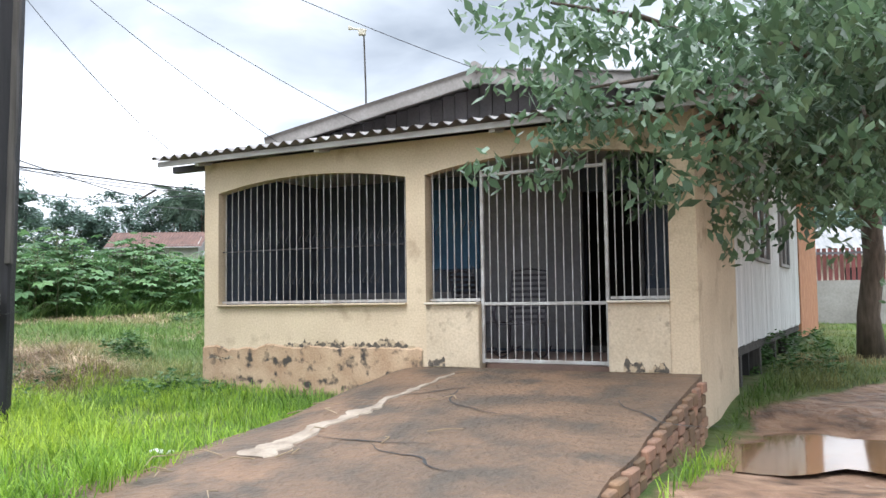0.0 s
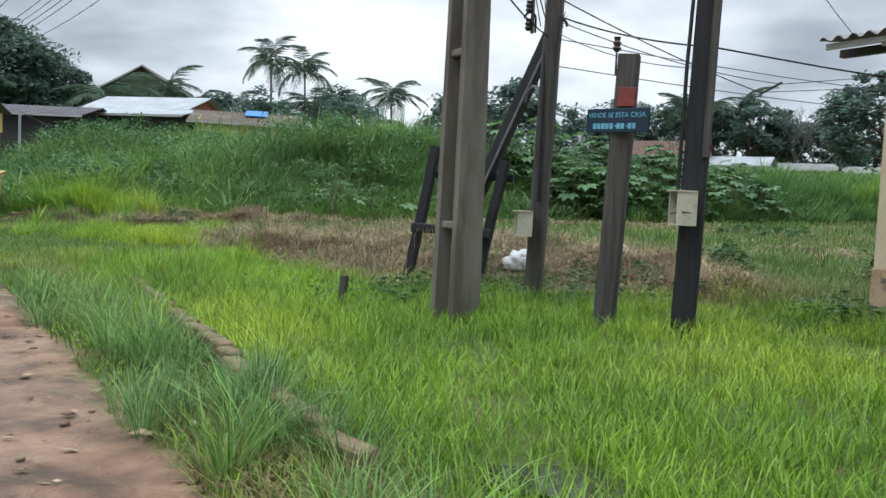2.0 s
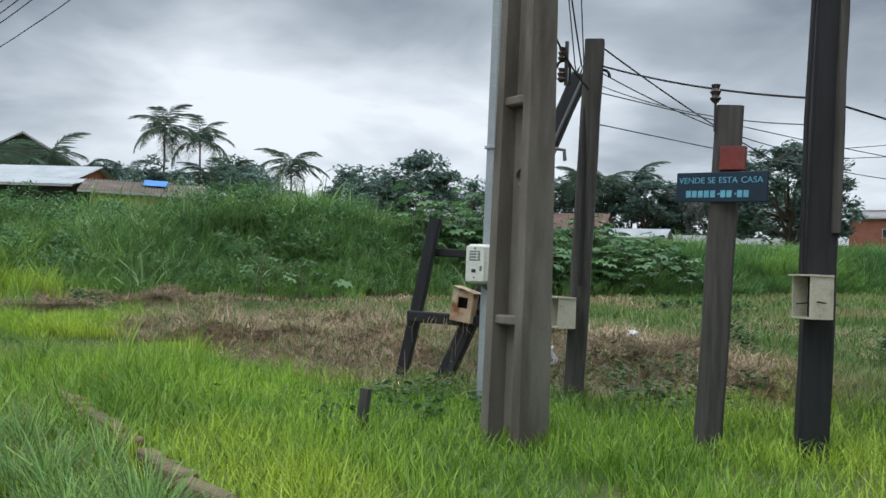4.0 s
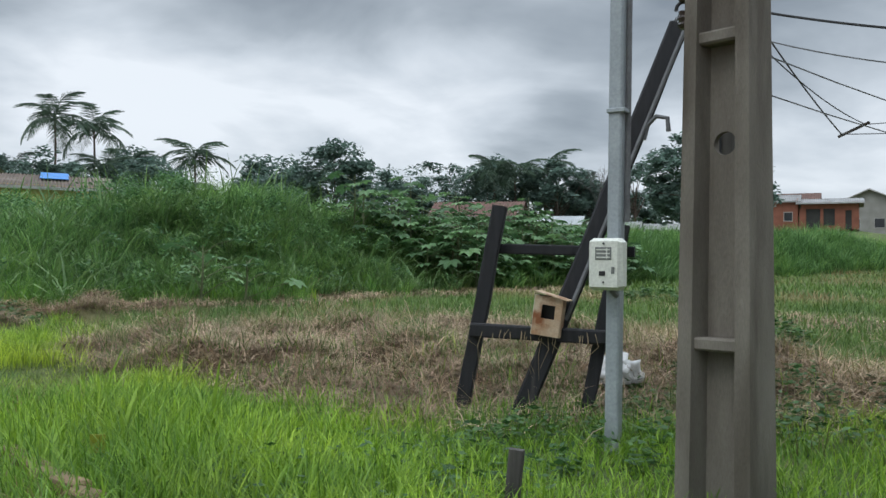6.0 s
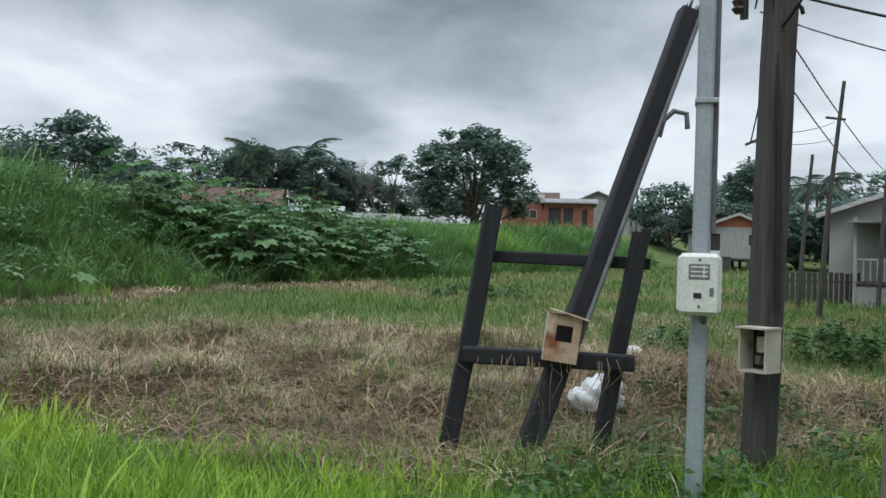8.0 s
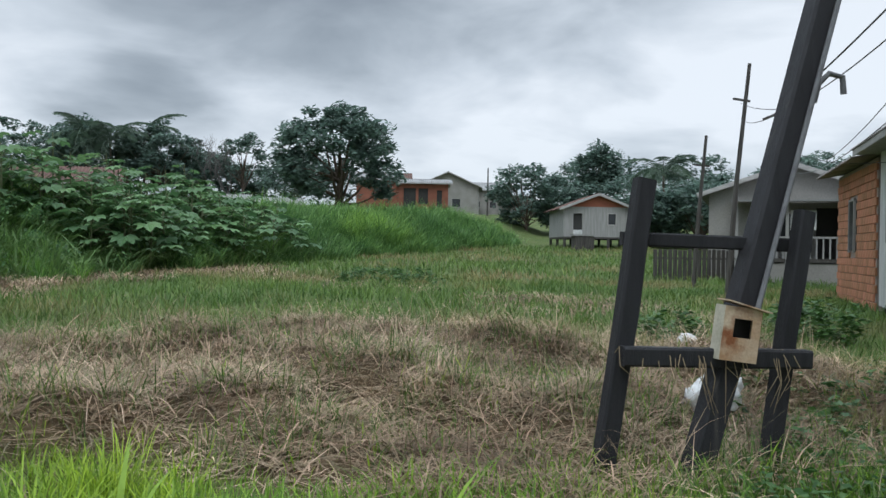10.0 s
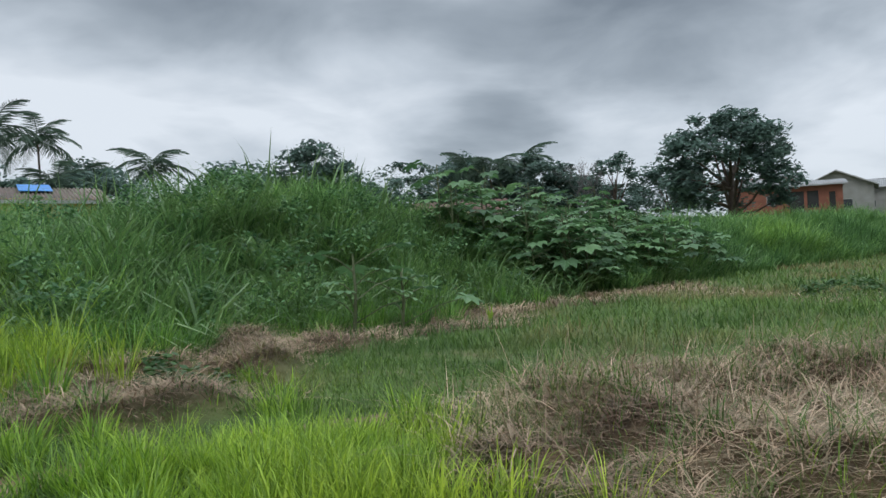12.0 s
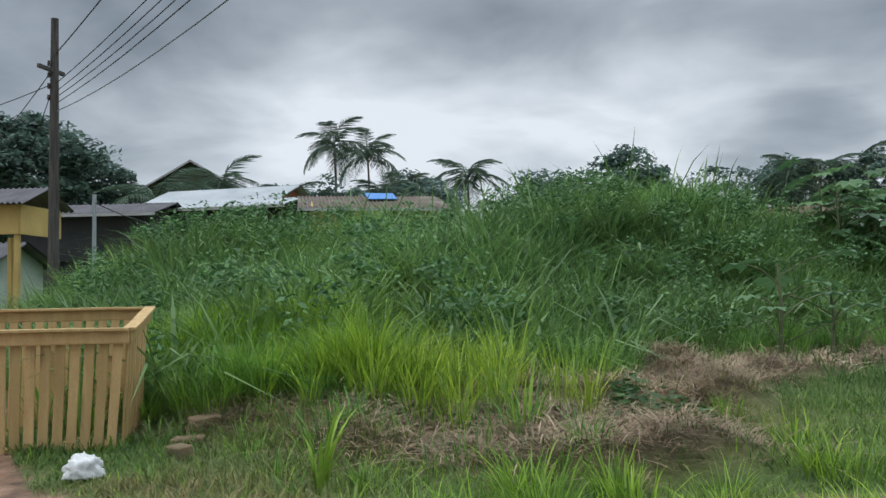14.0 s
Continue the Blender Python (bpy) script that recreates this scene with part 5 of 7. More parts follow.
def crate():
    c = thing("rubbish_crate", (-20.66, 11.14, zl(-20.66, 11.14) - 0.02), "yellow-painted slatted timber rubbish crate on the verge", "crate", turn=44.0)
    L0, D0, H0, F = 1.8, 1.0, 0.935, 0.04
    # local x runs back along the front face (negative), y to the rear

    def slat_row(p0, p1, q0, q1, n, nm="slat"):
        p0, p1, q0, q1 = (Vector(v) for v in (p0, p1, q0, q1))
        for k in range(n):
            t = (k + 0.5) / n
            a, b = p0.lerp(p1, t), q0.lerp(q1, t)
            nrm = (p1 - p0).cross(b - a).normalized()
            part(nm, beam(bmesh.new(), a, b, (p1 - p0).length / n * 0.72, 0.02, nrm), M["crate"], c)
    slat_row((-0.03, 0, 0.02), (-L0, 0, 0.02), (F, -F, H0 - 0.05), (-L0 - F, -F, H0 - 0.05), 17)
    slat_row((0, 0.03, 0.02), (0, D0 - 0.03, 0.02), (F, -F + 0.03, H0 - 0.05), (F, D0 + F - 0.03, H0 + 0.09), 8)
    slat_row((-0.03, D0, 0.02), (-L0, D0, 0.02), (F, D0 + F, H0 + 0.1), (-L0 - F, D0 + F, H0 + 0.1), 17)
    slat_row((-L0, 0.03, 0.02), (-L0, D0 - 0.03, 0.02), (-L0 - F, -F, H0 - 0.05), (-L0 - F, D0 + F, H0 - 0.05), 8)
    x0, x1, y0, y1 = -L0 - F - 0.03, F + 0.03, -F - 0.03, D0 + F + 0.03
    HB = H0 + 0.15
    for a, b, f in (((x0, y0, H0), (x1, y0, H0), (0, -1, 0)), ((x0, y1, HB), (x1, y1, HB), (0, 1, 0)), ((x1, y0 + 0.02, H0), (x1, y1 - 0.02, HB), (1, 0, 0)), ((x0, y0 + 0.02, H0), (x0, y1 - 0.02, HB), (-1, 0, 0))):
        part("rim_board", beam(bmesh.new(), a, b, 0.11, 0.03, f), M["crate"], c)
        part("rim_cap", beam(bmesh.new(), Vector(a) + Vector((0, 0, 0.06)), Vector(b) + Vector((0, 0, 0.06)), 0.025, 0.1, (f[0], f[1], 0)), M["crate"], c)
    part("bottom", B((-L0 / 2, D0 / 2, 0.04), (L0, D0, 0.03)), M["crate"], c)


crate()
for k, (x, y, t) in enumerate(((-20.15, 11.40, 30), (-19.95, 11.15, -20), (-20.3, 11.7, 60))):
    b = whole("loose_brick", B((0, 0, 0.03), (0.26, 0.13, 0.12), 0.012), M["kerb"], "mossy loose brick half sunk in the grass", "brick", "bricks by the crate")
    b.matrix_basis = pose(x, y, zl(x, y), 5, -4, t)

# ---------------------------------------------------------------- buildings in the distance


def simple_house(name, at, turn, w, d, wall_h, ridge_h, wall, roof, label, overhang=0.5, windows=(), doors=(), along=False, stilts=0.0, gable=None, waves=30):
    """A house in its own axes: front wall along x at y=0, ridge along y (or along x), openings set through a wall skin."""
    h = thing(name, at, label, "house", "houses beyond the lot", turn=turn)
    bm = bmesh.new()
    z0 = stilts
    th = 0.15
    holes = sorted([(x0, x1, zz0, zz1) for x0, x1, zz0, zz1 in windows + doors])
    # front wall cut round its openings
    x = 0.0
    for x0, x1, a, b in holes:
        box(bm, ((x + x0) / 2, th / 2, z0 + wall_h / 2), (x0 - x, th, wall_h))
        box(bm, ((x0 + x1) / 2, th / 2, z0 + (b + wall_h) / 2), (x1 - x0, th, wall_h - b))
        if a > 0:
            box(bm, ((x0 + x1) / 2, th / 2, z0 + a / 2), (x1 - x0, th, a))
        x = x1
    box(bm, ((x + w) / 2, th / 2, z0 + wall_h / 2), (w - x, th, wall_h))
    box(bm, (th / 2, d / 2, z0 + wall_h / 2), (th, d - 2 * th, wall_h))
    box(bm, (w - th / 2, d / 2, z0 + wall_h / 2), (th, d - 2 * th, wall_h))
    box(bm, (w / 2, d - th / 2, z0 + wall_h / 2), (w, th, wall_h))
    part("wall", bm, wall, h)
    zr, ze = z0 + ridge_h, z0 + wall_h
    o = overhang
    if along:
        for sx in (0, w - 0.1):
            g = bmesh.new()
            vs = [g.verts.new(q) for q in ((sx, 0, ze), (sx, d, ze), (sx, d / 2, zr - 0.05), (sx + 0.1, 0, ze), (sx + 0.1, d, ze), (sx + 0.1, d / 2, zr - 0.05))]
            for q in ((0, 1, 2), (3, 5, 4), (0, 2, 5, 3), (1, 4, 5, 2), (0, 3, 4, 1)):
                g.faces.new([vs[i] for i in q])
            part("gable", g, gable or wall, h)
        dz = (zr - ze) / (d / 2) * o
        part("roof", corrugated(bmesh.new(), (-o, -o, ze - dz), (w + o, -o, ze - dz), (w + o, d / 2, zr), (-o, d / 2, zr), waves, 0.03, 0.04), roof, h)
        part("roof", corrugated(bmesh.new(), (w + o, d + o, ze - dz), (-o, d + o, ze - dz), (-o, d / 2, zr), (w + o, d / 2, zr), waves, 0.03, 0.04), roof, h)
        part("fascia", B((w / 2, -o, ze - dz - 0.06), (w + 2 * o, 0.04, 0.12)), M["fascia"], h)
    else:
        for sy in (0, d - 0.1):
            g = bmesh.new()
            vs = [g.verts.new(q) for q in ((0, sy, ze), (w, sy, ze), (w / 2, sy, zr - 0.05), (0, sy + 0.1, ze), (w, sy + 0.1, ze), (w / 2, sy + 0.1, zr - 0.05))]
            for q in ((0, 1, 2), (3, 5, 4), (0, 2, 5, 3), (1, 4, 5, 2), (0, 3, 4, 1)):
                g.faces.new([vs[i] for i in q])
            part("gable", g, gable or wall, h)
        dz = (zr - ze) / (w / 2) * o
        part("roof", corrugated(bmesh.new(), (-o, d + o, ze - dz), (-o, -o, ze - dz), (w / 2, -o, zr), (w / 2, d + o, zr), waves, 0.03, 0.04), roof, h)
        part("roof", corrugated(bmesh.new(), (w + o, -o, ze - dz), (w + o, d + o, ze - dz), (w / 2, d + o, zr), (w / 2, -o, zr), waves, 0.03, 0.04), roof, h)
        for sx in (-1, 1):
            part("bargeboard", beam(bmesh.new(), (w / 2 + sx * (w / 2 + o), -o, ze - dz - 0.07), (w / 2, -o, zr - 0.07), 0.16, 0.04, (0, -1, 0)), M["fascia"], h)
    for x0, x1, a, b in windows:
        wn = part("window", B(((x0 + x1) / 2, th - 0.03, z0 + (a + b) / 2), (x1 - x0, 0.02, b - a)), M["dark_glass"], h)
        part("frame", B(((x0 + x1) / 2, 0.0, z0 + b + 0.03), (x1 - x0 + 0.16, 0.06, 0.07)), M["fascia"], wn)
        part("frame", B(((x0 + x1) / 2, 0.0, z0 + a - 0.03), (x1 - x0 + 0.16, 0.06, 0.07)), M["fascia"], wn)
        part("frame", B((x0 - 0.03, 0.0, z0 + (a + b) / 2), (0.06, 0.06, b - a)), M["fascia"], wn)
        part("frame", B((x1 + 0.03, 0.0, z0 + (a + b) / 2), (0.06, 0.06, b - a)), M["fascia"], wn)
    for x0, x1, a, b in doors:
        # near-black panel: the shade of an open doorway as colour
        part("door", B(((x0 + x1) / 2, th - 0.03, z0 + (a + b) / 2), (x1 - x0, 0.03, b - a)), M["shade_and_crack"], h)
    if stilts:
        for i in range(4):
            for yy in (0.1, d / 2, d - 0.1):
                part("stilt", B((0.1 + (w - 0.2) * i / 3, yy, stilts / 2 - 0.2), (0.16, 0.16, stilts + 0.4)), M["old_wood"], h)
        part("floor", B((w / 2, d / 2, stilts - 0.06), (w, d, 0.12)), M["old_wood"], h)
    return h


# grey timber hut on stilts at the far end of the field
hut = simple_house("stilt_hut", (7.75, 58.4, zl(9, 58) - 0.1), -8, 4.6, 5.5, 2.0, 2.9, M["far_wood"], M["clay_roof"], "grey board hut on stilts with a rust-red gable", 0.35,
                   windows=((3.0, 3.5, 0.85, 1.55),), doors=((0.65, 1.25, 0.45, 1.55),), stilts=0.95, gable=M["rust_roof"])
part("lower_door", B((0.95, -0.02, 0.95 + 0.24), (0.6, 0.04, 0.45)), M["plastic_white"], hut, "white lower half door")
d = part("dish", B((4.9, -0.5, 2.9), (0.02, 0.02, 0.02)), M["bar"], hut, "pale satellite dish")
bm = bmesh.new()
bmesh.ops.create_cone(bm, cap_ends=False, segments=24, radius1=0.36, radius2=0.09, depth=0.09, matrix=pose(4.75, -0.5, 2.75, 75, 0, 12))
part("reflector", bm, M["plastic_white"], d)
part("mast", Tb([(4.75, -0.4, -0.2), (4.75, -0.4, 2.7)], 0.04, 6), M["steel"], d)
tank = thing("wash_stand", (8.3, 56.2, zl(8.3, 56.2) - 0.05), "small dark timber wash stand in front of the hut", "stand")
part("top", B((0, 0, 1.05), (1.5, 0.8, 0.1)), M["far_wood"], tank)
part("body", B((0, 0, 0.5), (1.3, 0.7, 1.0), 0.02), M["old_wood"], tank)

# pale house with a raised railed porch behind the brick room
hs = simple_house("porch_house", (4.9, 33.6, zl(6, 33) - 0.1), -31, 5.6, 7.0, 3.35, 4.3, M["far_plaster"], M["grey_roof"], "pale house with a raised railed timber porch", 0.4,
                  windows=((2.3, 3.0, 1.6, 2.5),), doors=((3.6, 4.4, 0.9, 2.7),))
part("porch_deck", B((3.2, -1.0, 0.85), (4.6, 2.0, 0.12)), M["old_wood"], hs)
part("porch_roof", B((3.3, -1.05, 2.95), (5.0, 2.3, 0.06), 0, pose(0, 0, 0, 3, 0, 0)), M["grey_roof"], hs)
for x in (1.0, 2.6, 4.2, 5.4):
    part("porch_post", B((x, -1.95, 1.55), (0.1, 0.1, 2.9)), M["far_wood"], hs)
rail = part("railing", B((3.2, -1.95, 1.62), (4.5, 0.06, 0.07)), M["far_wood"], hs, "pale porch railing")
for k in range(22):
    part("baluster", B((1.05 + 4.3 * k / 21, -1.95, 1.25), (0.05, 0.04, 0.7)), M["far_wood"], rail)
part("porch_base", B((3.2, -1.9, 0.35), (4.5, 0.1, 0.8)), M["far_plaster"], hs)
part("laundry", B((3.1, -1.8, 2.2), (0.8, 0.03, 0.65)), M["plastic_white"], hs, "white cloth hung on the porch")
part("brick_side", B((5.75, -1.0, 1.5), (0.15, 2.0, 2.6)), M["brick_wall"], hs)


def yard_fence():
    f = thing("board_fence", (1.9, 31.6, zl(2, 31.6)), "low weathered board fence", "fence", turn=10)
    rng = random.Random(3)
    for k in range(18):
        part("board", B((0.2 * k, 0, 0.5 + 0.06 * rng.random()), (0.15, 0.025, 1.05), 0.004), M["old_wood"], f)
    part("rail", B((1.75, 0.03, 0.75), (3.6, 0.04, 0.07)), M["old_wood"], f)


yard_fence()
for x, y, h, lean in ((1.75, 28.6, 4.7, 3), (4.6, 29.6, 4.8, 2), (0.55, 24.5, 6.0, 3.5)):
    b = thing("yard_pole", (x, y, zl(x, y) - 0.1), "thin weathered wooden pole in the yard", "pole", "yard poles")
    part("pole", Tb([(0, 0, 0), (lean * 0.01 * h, 0, h * 0.5), (lean * 0.025 * h, 0.02, h)], [0.075, 0.06, 0.045], 7), M["old_wood"], b)
    part("arm", B((lean * 0.02 * h, 0, h - 0.9), (0.6, 0.05, 0.05), 0, pose(0, 0, 0, 0, 0, 20)), M["old_wood"], b)


def block_wall():
    """Side wall of the brick room of the yellow house, laid in hollow blocks."""
    part("brick_room_wall", B((0.10, 13.95, 2.2), (0.14, 5.2, 3.3)), M["mortar"], HOUSE)
    part("brick_room_wall", B((3.2, 16.5, 2.2), (6.2, 0.14, 3.3)), M["mortar"], HOUSE)
    part("brick_room_wall", B((6.25, 13.9, 2.2), (0.14, 5.1, 3.3)), M["block"], HOUSE)
    bm = B((0, 0, 0), (0.05, 0.285, 0.178), 0.006)
    me = bpy.data.meshes.new("block")
    bm.to_mesh(me)
    bm.free()
    me.materials.append(M["block"])
    for r in range(17):
        for c in range(18):
            y = 11.48 + 0.295 * c + (0.145 if r % 2 else 0)
            z = 0.62 + 0.19 * r
            if y > 16.35 or (13.6 < y < 14.6 and 1.75 < z < 3.15):
                continue
            share("block", me, HOUSE, pose(0.018, y, z))


block_wall()


def boards(x, y0, y1, z0, z1, w, face, skips):
    """Upright white boards on one side of the timber body."""
    n = int((y1 - y0) / w)
    rng = random.Random(int(x * 10) + 3)
    for k in range(n):
        yc = y0 + w * (k + 0.5)
        spans = [(z0 - 0.03 * rng.random(), z1)]
        for a, b, c, d in skips:
            if a < yc < b:
                spans = [(spans[0][0], c), (d, z1)]
        for a, b in spans:
            part("board", B((x + face * 0.004 * rng.random(), yc, (a + b) / 2), (0.028, w - 0.008, b - a)), M["white_wood"], HOUSE)


boards(0.055, 2.35, 11.25, 0.68, 3.95, 0.2, -1, ((9.2, 10.4, 2.0, 3.4), (7.1, 8.5, 2.0, 3.4)))
boards(6.295, 2.35, 11.25, 0.88, 3.95, 0.2, 1, ((4.4, 5.9, 2.0, 3.15), (7.5, 9.0, 2.0, 3.15)))

# neighbour's yard wall beyond the big tree
nw = thing("yard_wall", (10.6, 26.6, 0.4), "low grey yard wall topped with dark red slats", "wall", turn=-17)
part("base_wall", B((3.2, 0, 0.75), (6.6, 0.16, 1.5)), M["far_plaster"], nw)
part("rail", B((3.2, 0, 2.35), (6.6, 0.05, 0.07)), M["gable"], nw)
for k in range(40):
    part("slat", B((0.0 + 6.4 * k / 39, 0, 2.0), (0.11, 0.03, 1.0)), M["slat_red"], nw)
simple_house("neighbour_house", (11.0, 30.5, 0.4), -17, 7.0, 5.0, 2.7, 3.6, M["plaster_pale"], M["grey_roof"], "pale neighbour house behind the slatted wall", 0.5, windows=((1.2, 2.2, 1.0, 2.0),), doors=((3.2, 4.0, 0, 2.0),), along=True)
# low houses beyond the field
simple_house("tile_roof_house", (-35.0, 86.5, zl(-30, 87) - 0.3), 2, 9.2, 5, 4.9, 6.4, M["far_plaster"], M["clay_roof"], "low house with a dark red-brown roof beyond the bank", 0.4, windows=((6.5, 7.5, 1.2, 2.2),), along=True)
simple_house("zinc_roof_house", (-25.2, 87.5, zl(-23, 88) - 0.3), 2, 5.5, 5, 3.6, 4.5, M["far_plaster"], M["zinc"], "small house with a bright zinc roof", 0.4, windows=((2, 3, 1.2, 2.0),), along=True)
simple_house("grey_roof_house", (-20.2, 92.0, zl(-18, 92) - 0.3), 2, 6.0, 5, 2.4, 3.1, M["brick_wall"], M["grey_roof"], "small brick house with a grey roof", 0.4, windows=((3.8, 4.6, 1.0, 1.8),), along=True)
simple_house("cream_house", (-14.8, 96.0, zl(-12, 96) - 0.9), 2, 6.0, 5, 1.9, 2.6, M["far_plaster"], M["grey_roof"], "cream house with a grey roof", 0.3, windows=((1.5, 2.6, 0.8, 1.7),), along=True)
simple_house("red_brick_house", (-2.6, 101.0, zl(0, 101) + 0.3), -6, 4.6, 7, 3.3, 4.2, M["brick_wall"], M["grey_roof"], "red brick house with a weathered grey roof", 0.3, windows=((3.2, 4.0, 1.1, 2.0),), along=True)
simple_house("red_brick_house", (2.2, 100.0, zl(4, 101) + 0.3), -8, 5.6, 6, 2.9, 3.5, M["brick_wall"], M["grey_roof"], "low red brick house with an open shaded front", 0.5, doors=((0.5, 1.9, 0.0, 2.2), (2.2, 3.3, 0.4, 2.2), (4.3, 4.9, 0.0, 2.0)), along=True)
simple_house("rust_roof_house", (-1.5, 112.0, zl(4, 110) - 0.3), -8, 6.5, 6, 3.6, 5.2, M["brick_wall"], M["clay_roof"], "brick house with a dark red roof", 0.4, windows=((2.0, 3.0, 1.3, 2.2),), along=True)
simple_house("gable_house", (8.8, 128.0, zl(13, 128) - 0.3), -14, 8.8, 9, 4.6, 6.6, M["far_plaster"], M["grey_roof"], "grey gabled house on the hill", 0.6, windows=((2.0, 3.2, 1.4, 2.6), (5, 6.2, 1.4, 2.6)))
simple_house("gable_house", (17.8, 138.0, zl(20, 138) - 0.3), -14, 7.0, 9, 4.4, 5.8, M["far_plaster"], M["grey_roof"], "grey house on the hill", 0.5, windows=((1.5, 2.6, 1.4, 2.4), (4.2, 5.2, 1.4, 2.4)), along=True)
simple_house("gable_house", (24.5, 144.0, zl(25, 144) - 0.3), -10, 7.0, 8, 3.6, 5.0, M["far_plaster"], M["zinc"], "pale house on the hill", 0.5, windows=((2.0, 3.0, 1.2, 2.2),), along=True)
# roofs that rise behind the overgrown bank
# barn and open shed: near-black walls paint the shade below their roofs
simple_house("zinc_barn", (-51.15, 34.78, 0.6), 18, 6.9, 5.0, 5.9, 6.85, M["shade_and_crack"], M["zinc"], "long house with a corrugated zinc roof", 0.5, windows=((3, 4, 2.5, 3.5),), along=True, waves=40, gable=M["rust_roof"])
simple_house("open_shed", (-44.54, 30.75, 0.6), 19, 5.1, 3.0, 5.0, 5.35, M["shade_and_crack"], M["zinc"], "low shed walled in painted shade with a pale roof edge", 0.6, along=True, waves=34, doors=((2.0, 4.5, 0, 2.6),))
# shed added as a dark mass in place of the mango tree's shadow
simple_house("mango_shade_shed", (-47.8, 25.6, 0.6), 30, 5.6, 4.0, 4.6, 5.1, M["shade_and_crack"], M["gable"], "shed coloured near-black for the shade under a mango tree", 0.5, along=True, doors=((2.0, 4.0, 0, 2.6),))
simple_house("brown_roof_house", (-36.39, 30.83, 0.7), 42.7, 4.9, 6.0, 4.4, 5.12, M["yellow_wall"], M["brown_roof"], "yellow house with a brown roof patched with blue", 0.5, windows=((1.5, 2.4, 1.2, 2.2),), along=True, waves=40)
tp = whole("tarpaulin", box(bmesh.new(), (0, 0, 0), (1.2, 1.9, 0.03), 0.01), M["tarp"], "bright blue tarpaulin patch lying on a brown roof", "tarpaulin")
tp.matrix_basis = pose(-35.75, 34.41, 5.73, 13.5, 0, 42.7)
simple_house("green_gable_house", (-77.0, 52.0, 0.8), 38, 11.5, 10, 9.2, 12.6, M["green_wall"], M["clay_roof"], "tall green gabled house among trees", 0.8, windows=((2.0, 3.4, 5.5, 7.0), (7.5, 9.0, 5.5, 7.0)))


def shelter():
    """Small yellow roadside shelter seen past the crate."""
    h = thing("roadside_shelter", (-37.4, 18.4, 0.6), "yellow timber roadside shelter with a dark roof", "shelter", turn=30)
    for x in (0.1, 1.4):
        for y in (0.1, 2.0):
            part("post", B((x, y, 1.45), (0.13, 0.13, 2.9), 0.01), M["yellow_wall"], h)
    part("board", B((0.75, 0.0, 3.25), (1.5, 0.05, 0.8), 0.01), M["yellow_wall"], h, "yellow front board")
    part("side_board", B((1.52, 1.05, 3.25), (0.05, 2.1, 0.8), 0.01), M["yellow_wall"], h)
    part("roof", corrugated(bmesh.new(), (-0.4, -0.3, 3.65), (1.8, -0.3, 3.65), (1.8, 1.05, 4.2), (-0.4, 1.05, 4.2), 14, 0.03), M["gable"], h)
    part("roof", corrugated(bmesh.new(), (1.8, 2.4, 3.65), (-0.4, 2.4, 3.65), (-0.4, 1.05, 4.2), (1.8, 1.05, 4.2), 14, 0.03), M["gable"], h)


shelter()
simple_house("mint_house", (-46.5, 18.6, 0.5), 32, 5.2, 4.0, 2.5, 3.2, M["mint_wall"], M["gable"], "low pale green house behind the roadside shelter", 0.5, windows=((1.0, 1.9, 1.0, 1.9),), doors=((3.2, 4.0, 0, 2.0),), along=True)


def street_pole(name, at, h, label, arms=True, r=0.12):
    p = thing(name, at, label, "utility pole", "street poles")
    part("shaft", Tb([(0, 0, 0), (0, 0, h * 0.5), (0, 0, h)], [r * 1.25, r, r * 0.75], 10), M["old_wood"], p)
    if arms:
        part("cross_arm", B((0, -0.12, h - 1.3), (0.08, 0.9, 0.09), 0, pose(0, 0, 0, 0, 0, 20)), M["old_wood"], p)
        for k in range(4):
            insulator(p, (-0.02, -0.14, h - 1.2 - 0.28 * k))
    return p


street_pole("street_pole", (POLE_D[0], POLE_D[1], 0.5), 8.1, "grey wooden street pole carrying overhead cables")
pp = thing("thin_pipe_post", (-33.2, 19.4, 0.5), "thin pale pipe post by the street pole", "post")
part("pipe", Tb([(0, 0, 0), (0, 0, 3.8)], 0.05, 8), M["steel"], pp)
wire((POLE_D[0], POLE_D[1], 7.4), (-60, 28, 6.8), 0.6, 0.012)
wire((POLE_D[0], POLE_D[1], 7.0), (-52, 22, 8.4), 0.3, 0.012)
wire((POLE_D[0], POLE_D[1], 7.0), (-50, 26, 4.0), 0.2, 0.012)
wire((-33.2, 19.4, 4.1), (-28.6, 21.0, 3.2), 0.35, 0.014)
for x, y, h in ((15.4, 111.7, 7.0), (16.4, 101.2, 6.0), (20.0, 118.0, 7.5), (24.0, 126.0, 7.0), (15.0, 64.0, 4.6)):
    street_pole("street_pole", (x, y, zl(x, y) - 0.2), h, "distant thin wooden street pole", False, 0.11)

# ---------------------------------------------------------------- trees


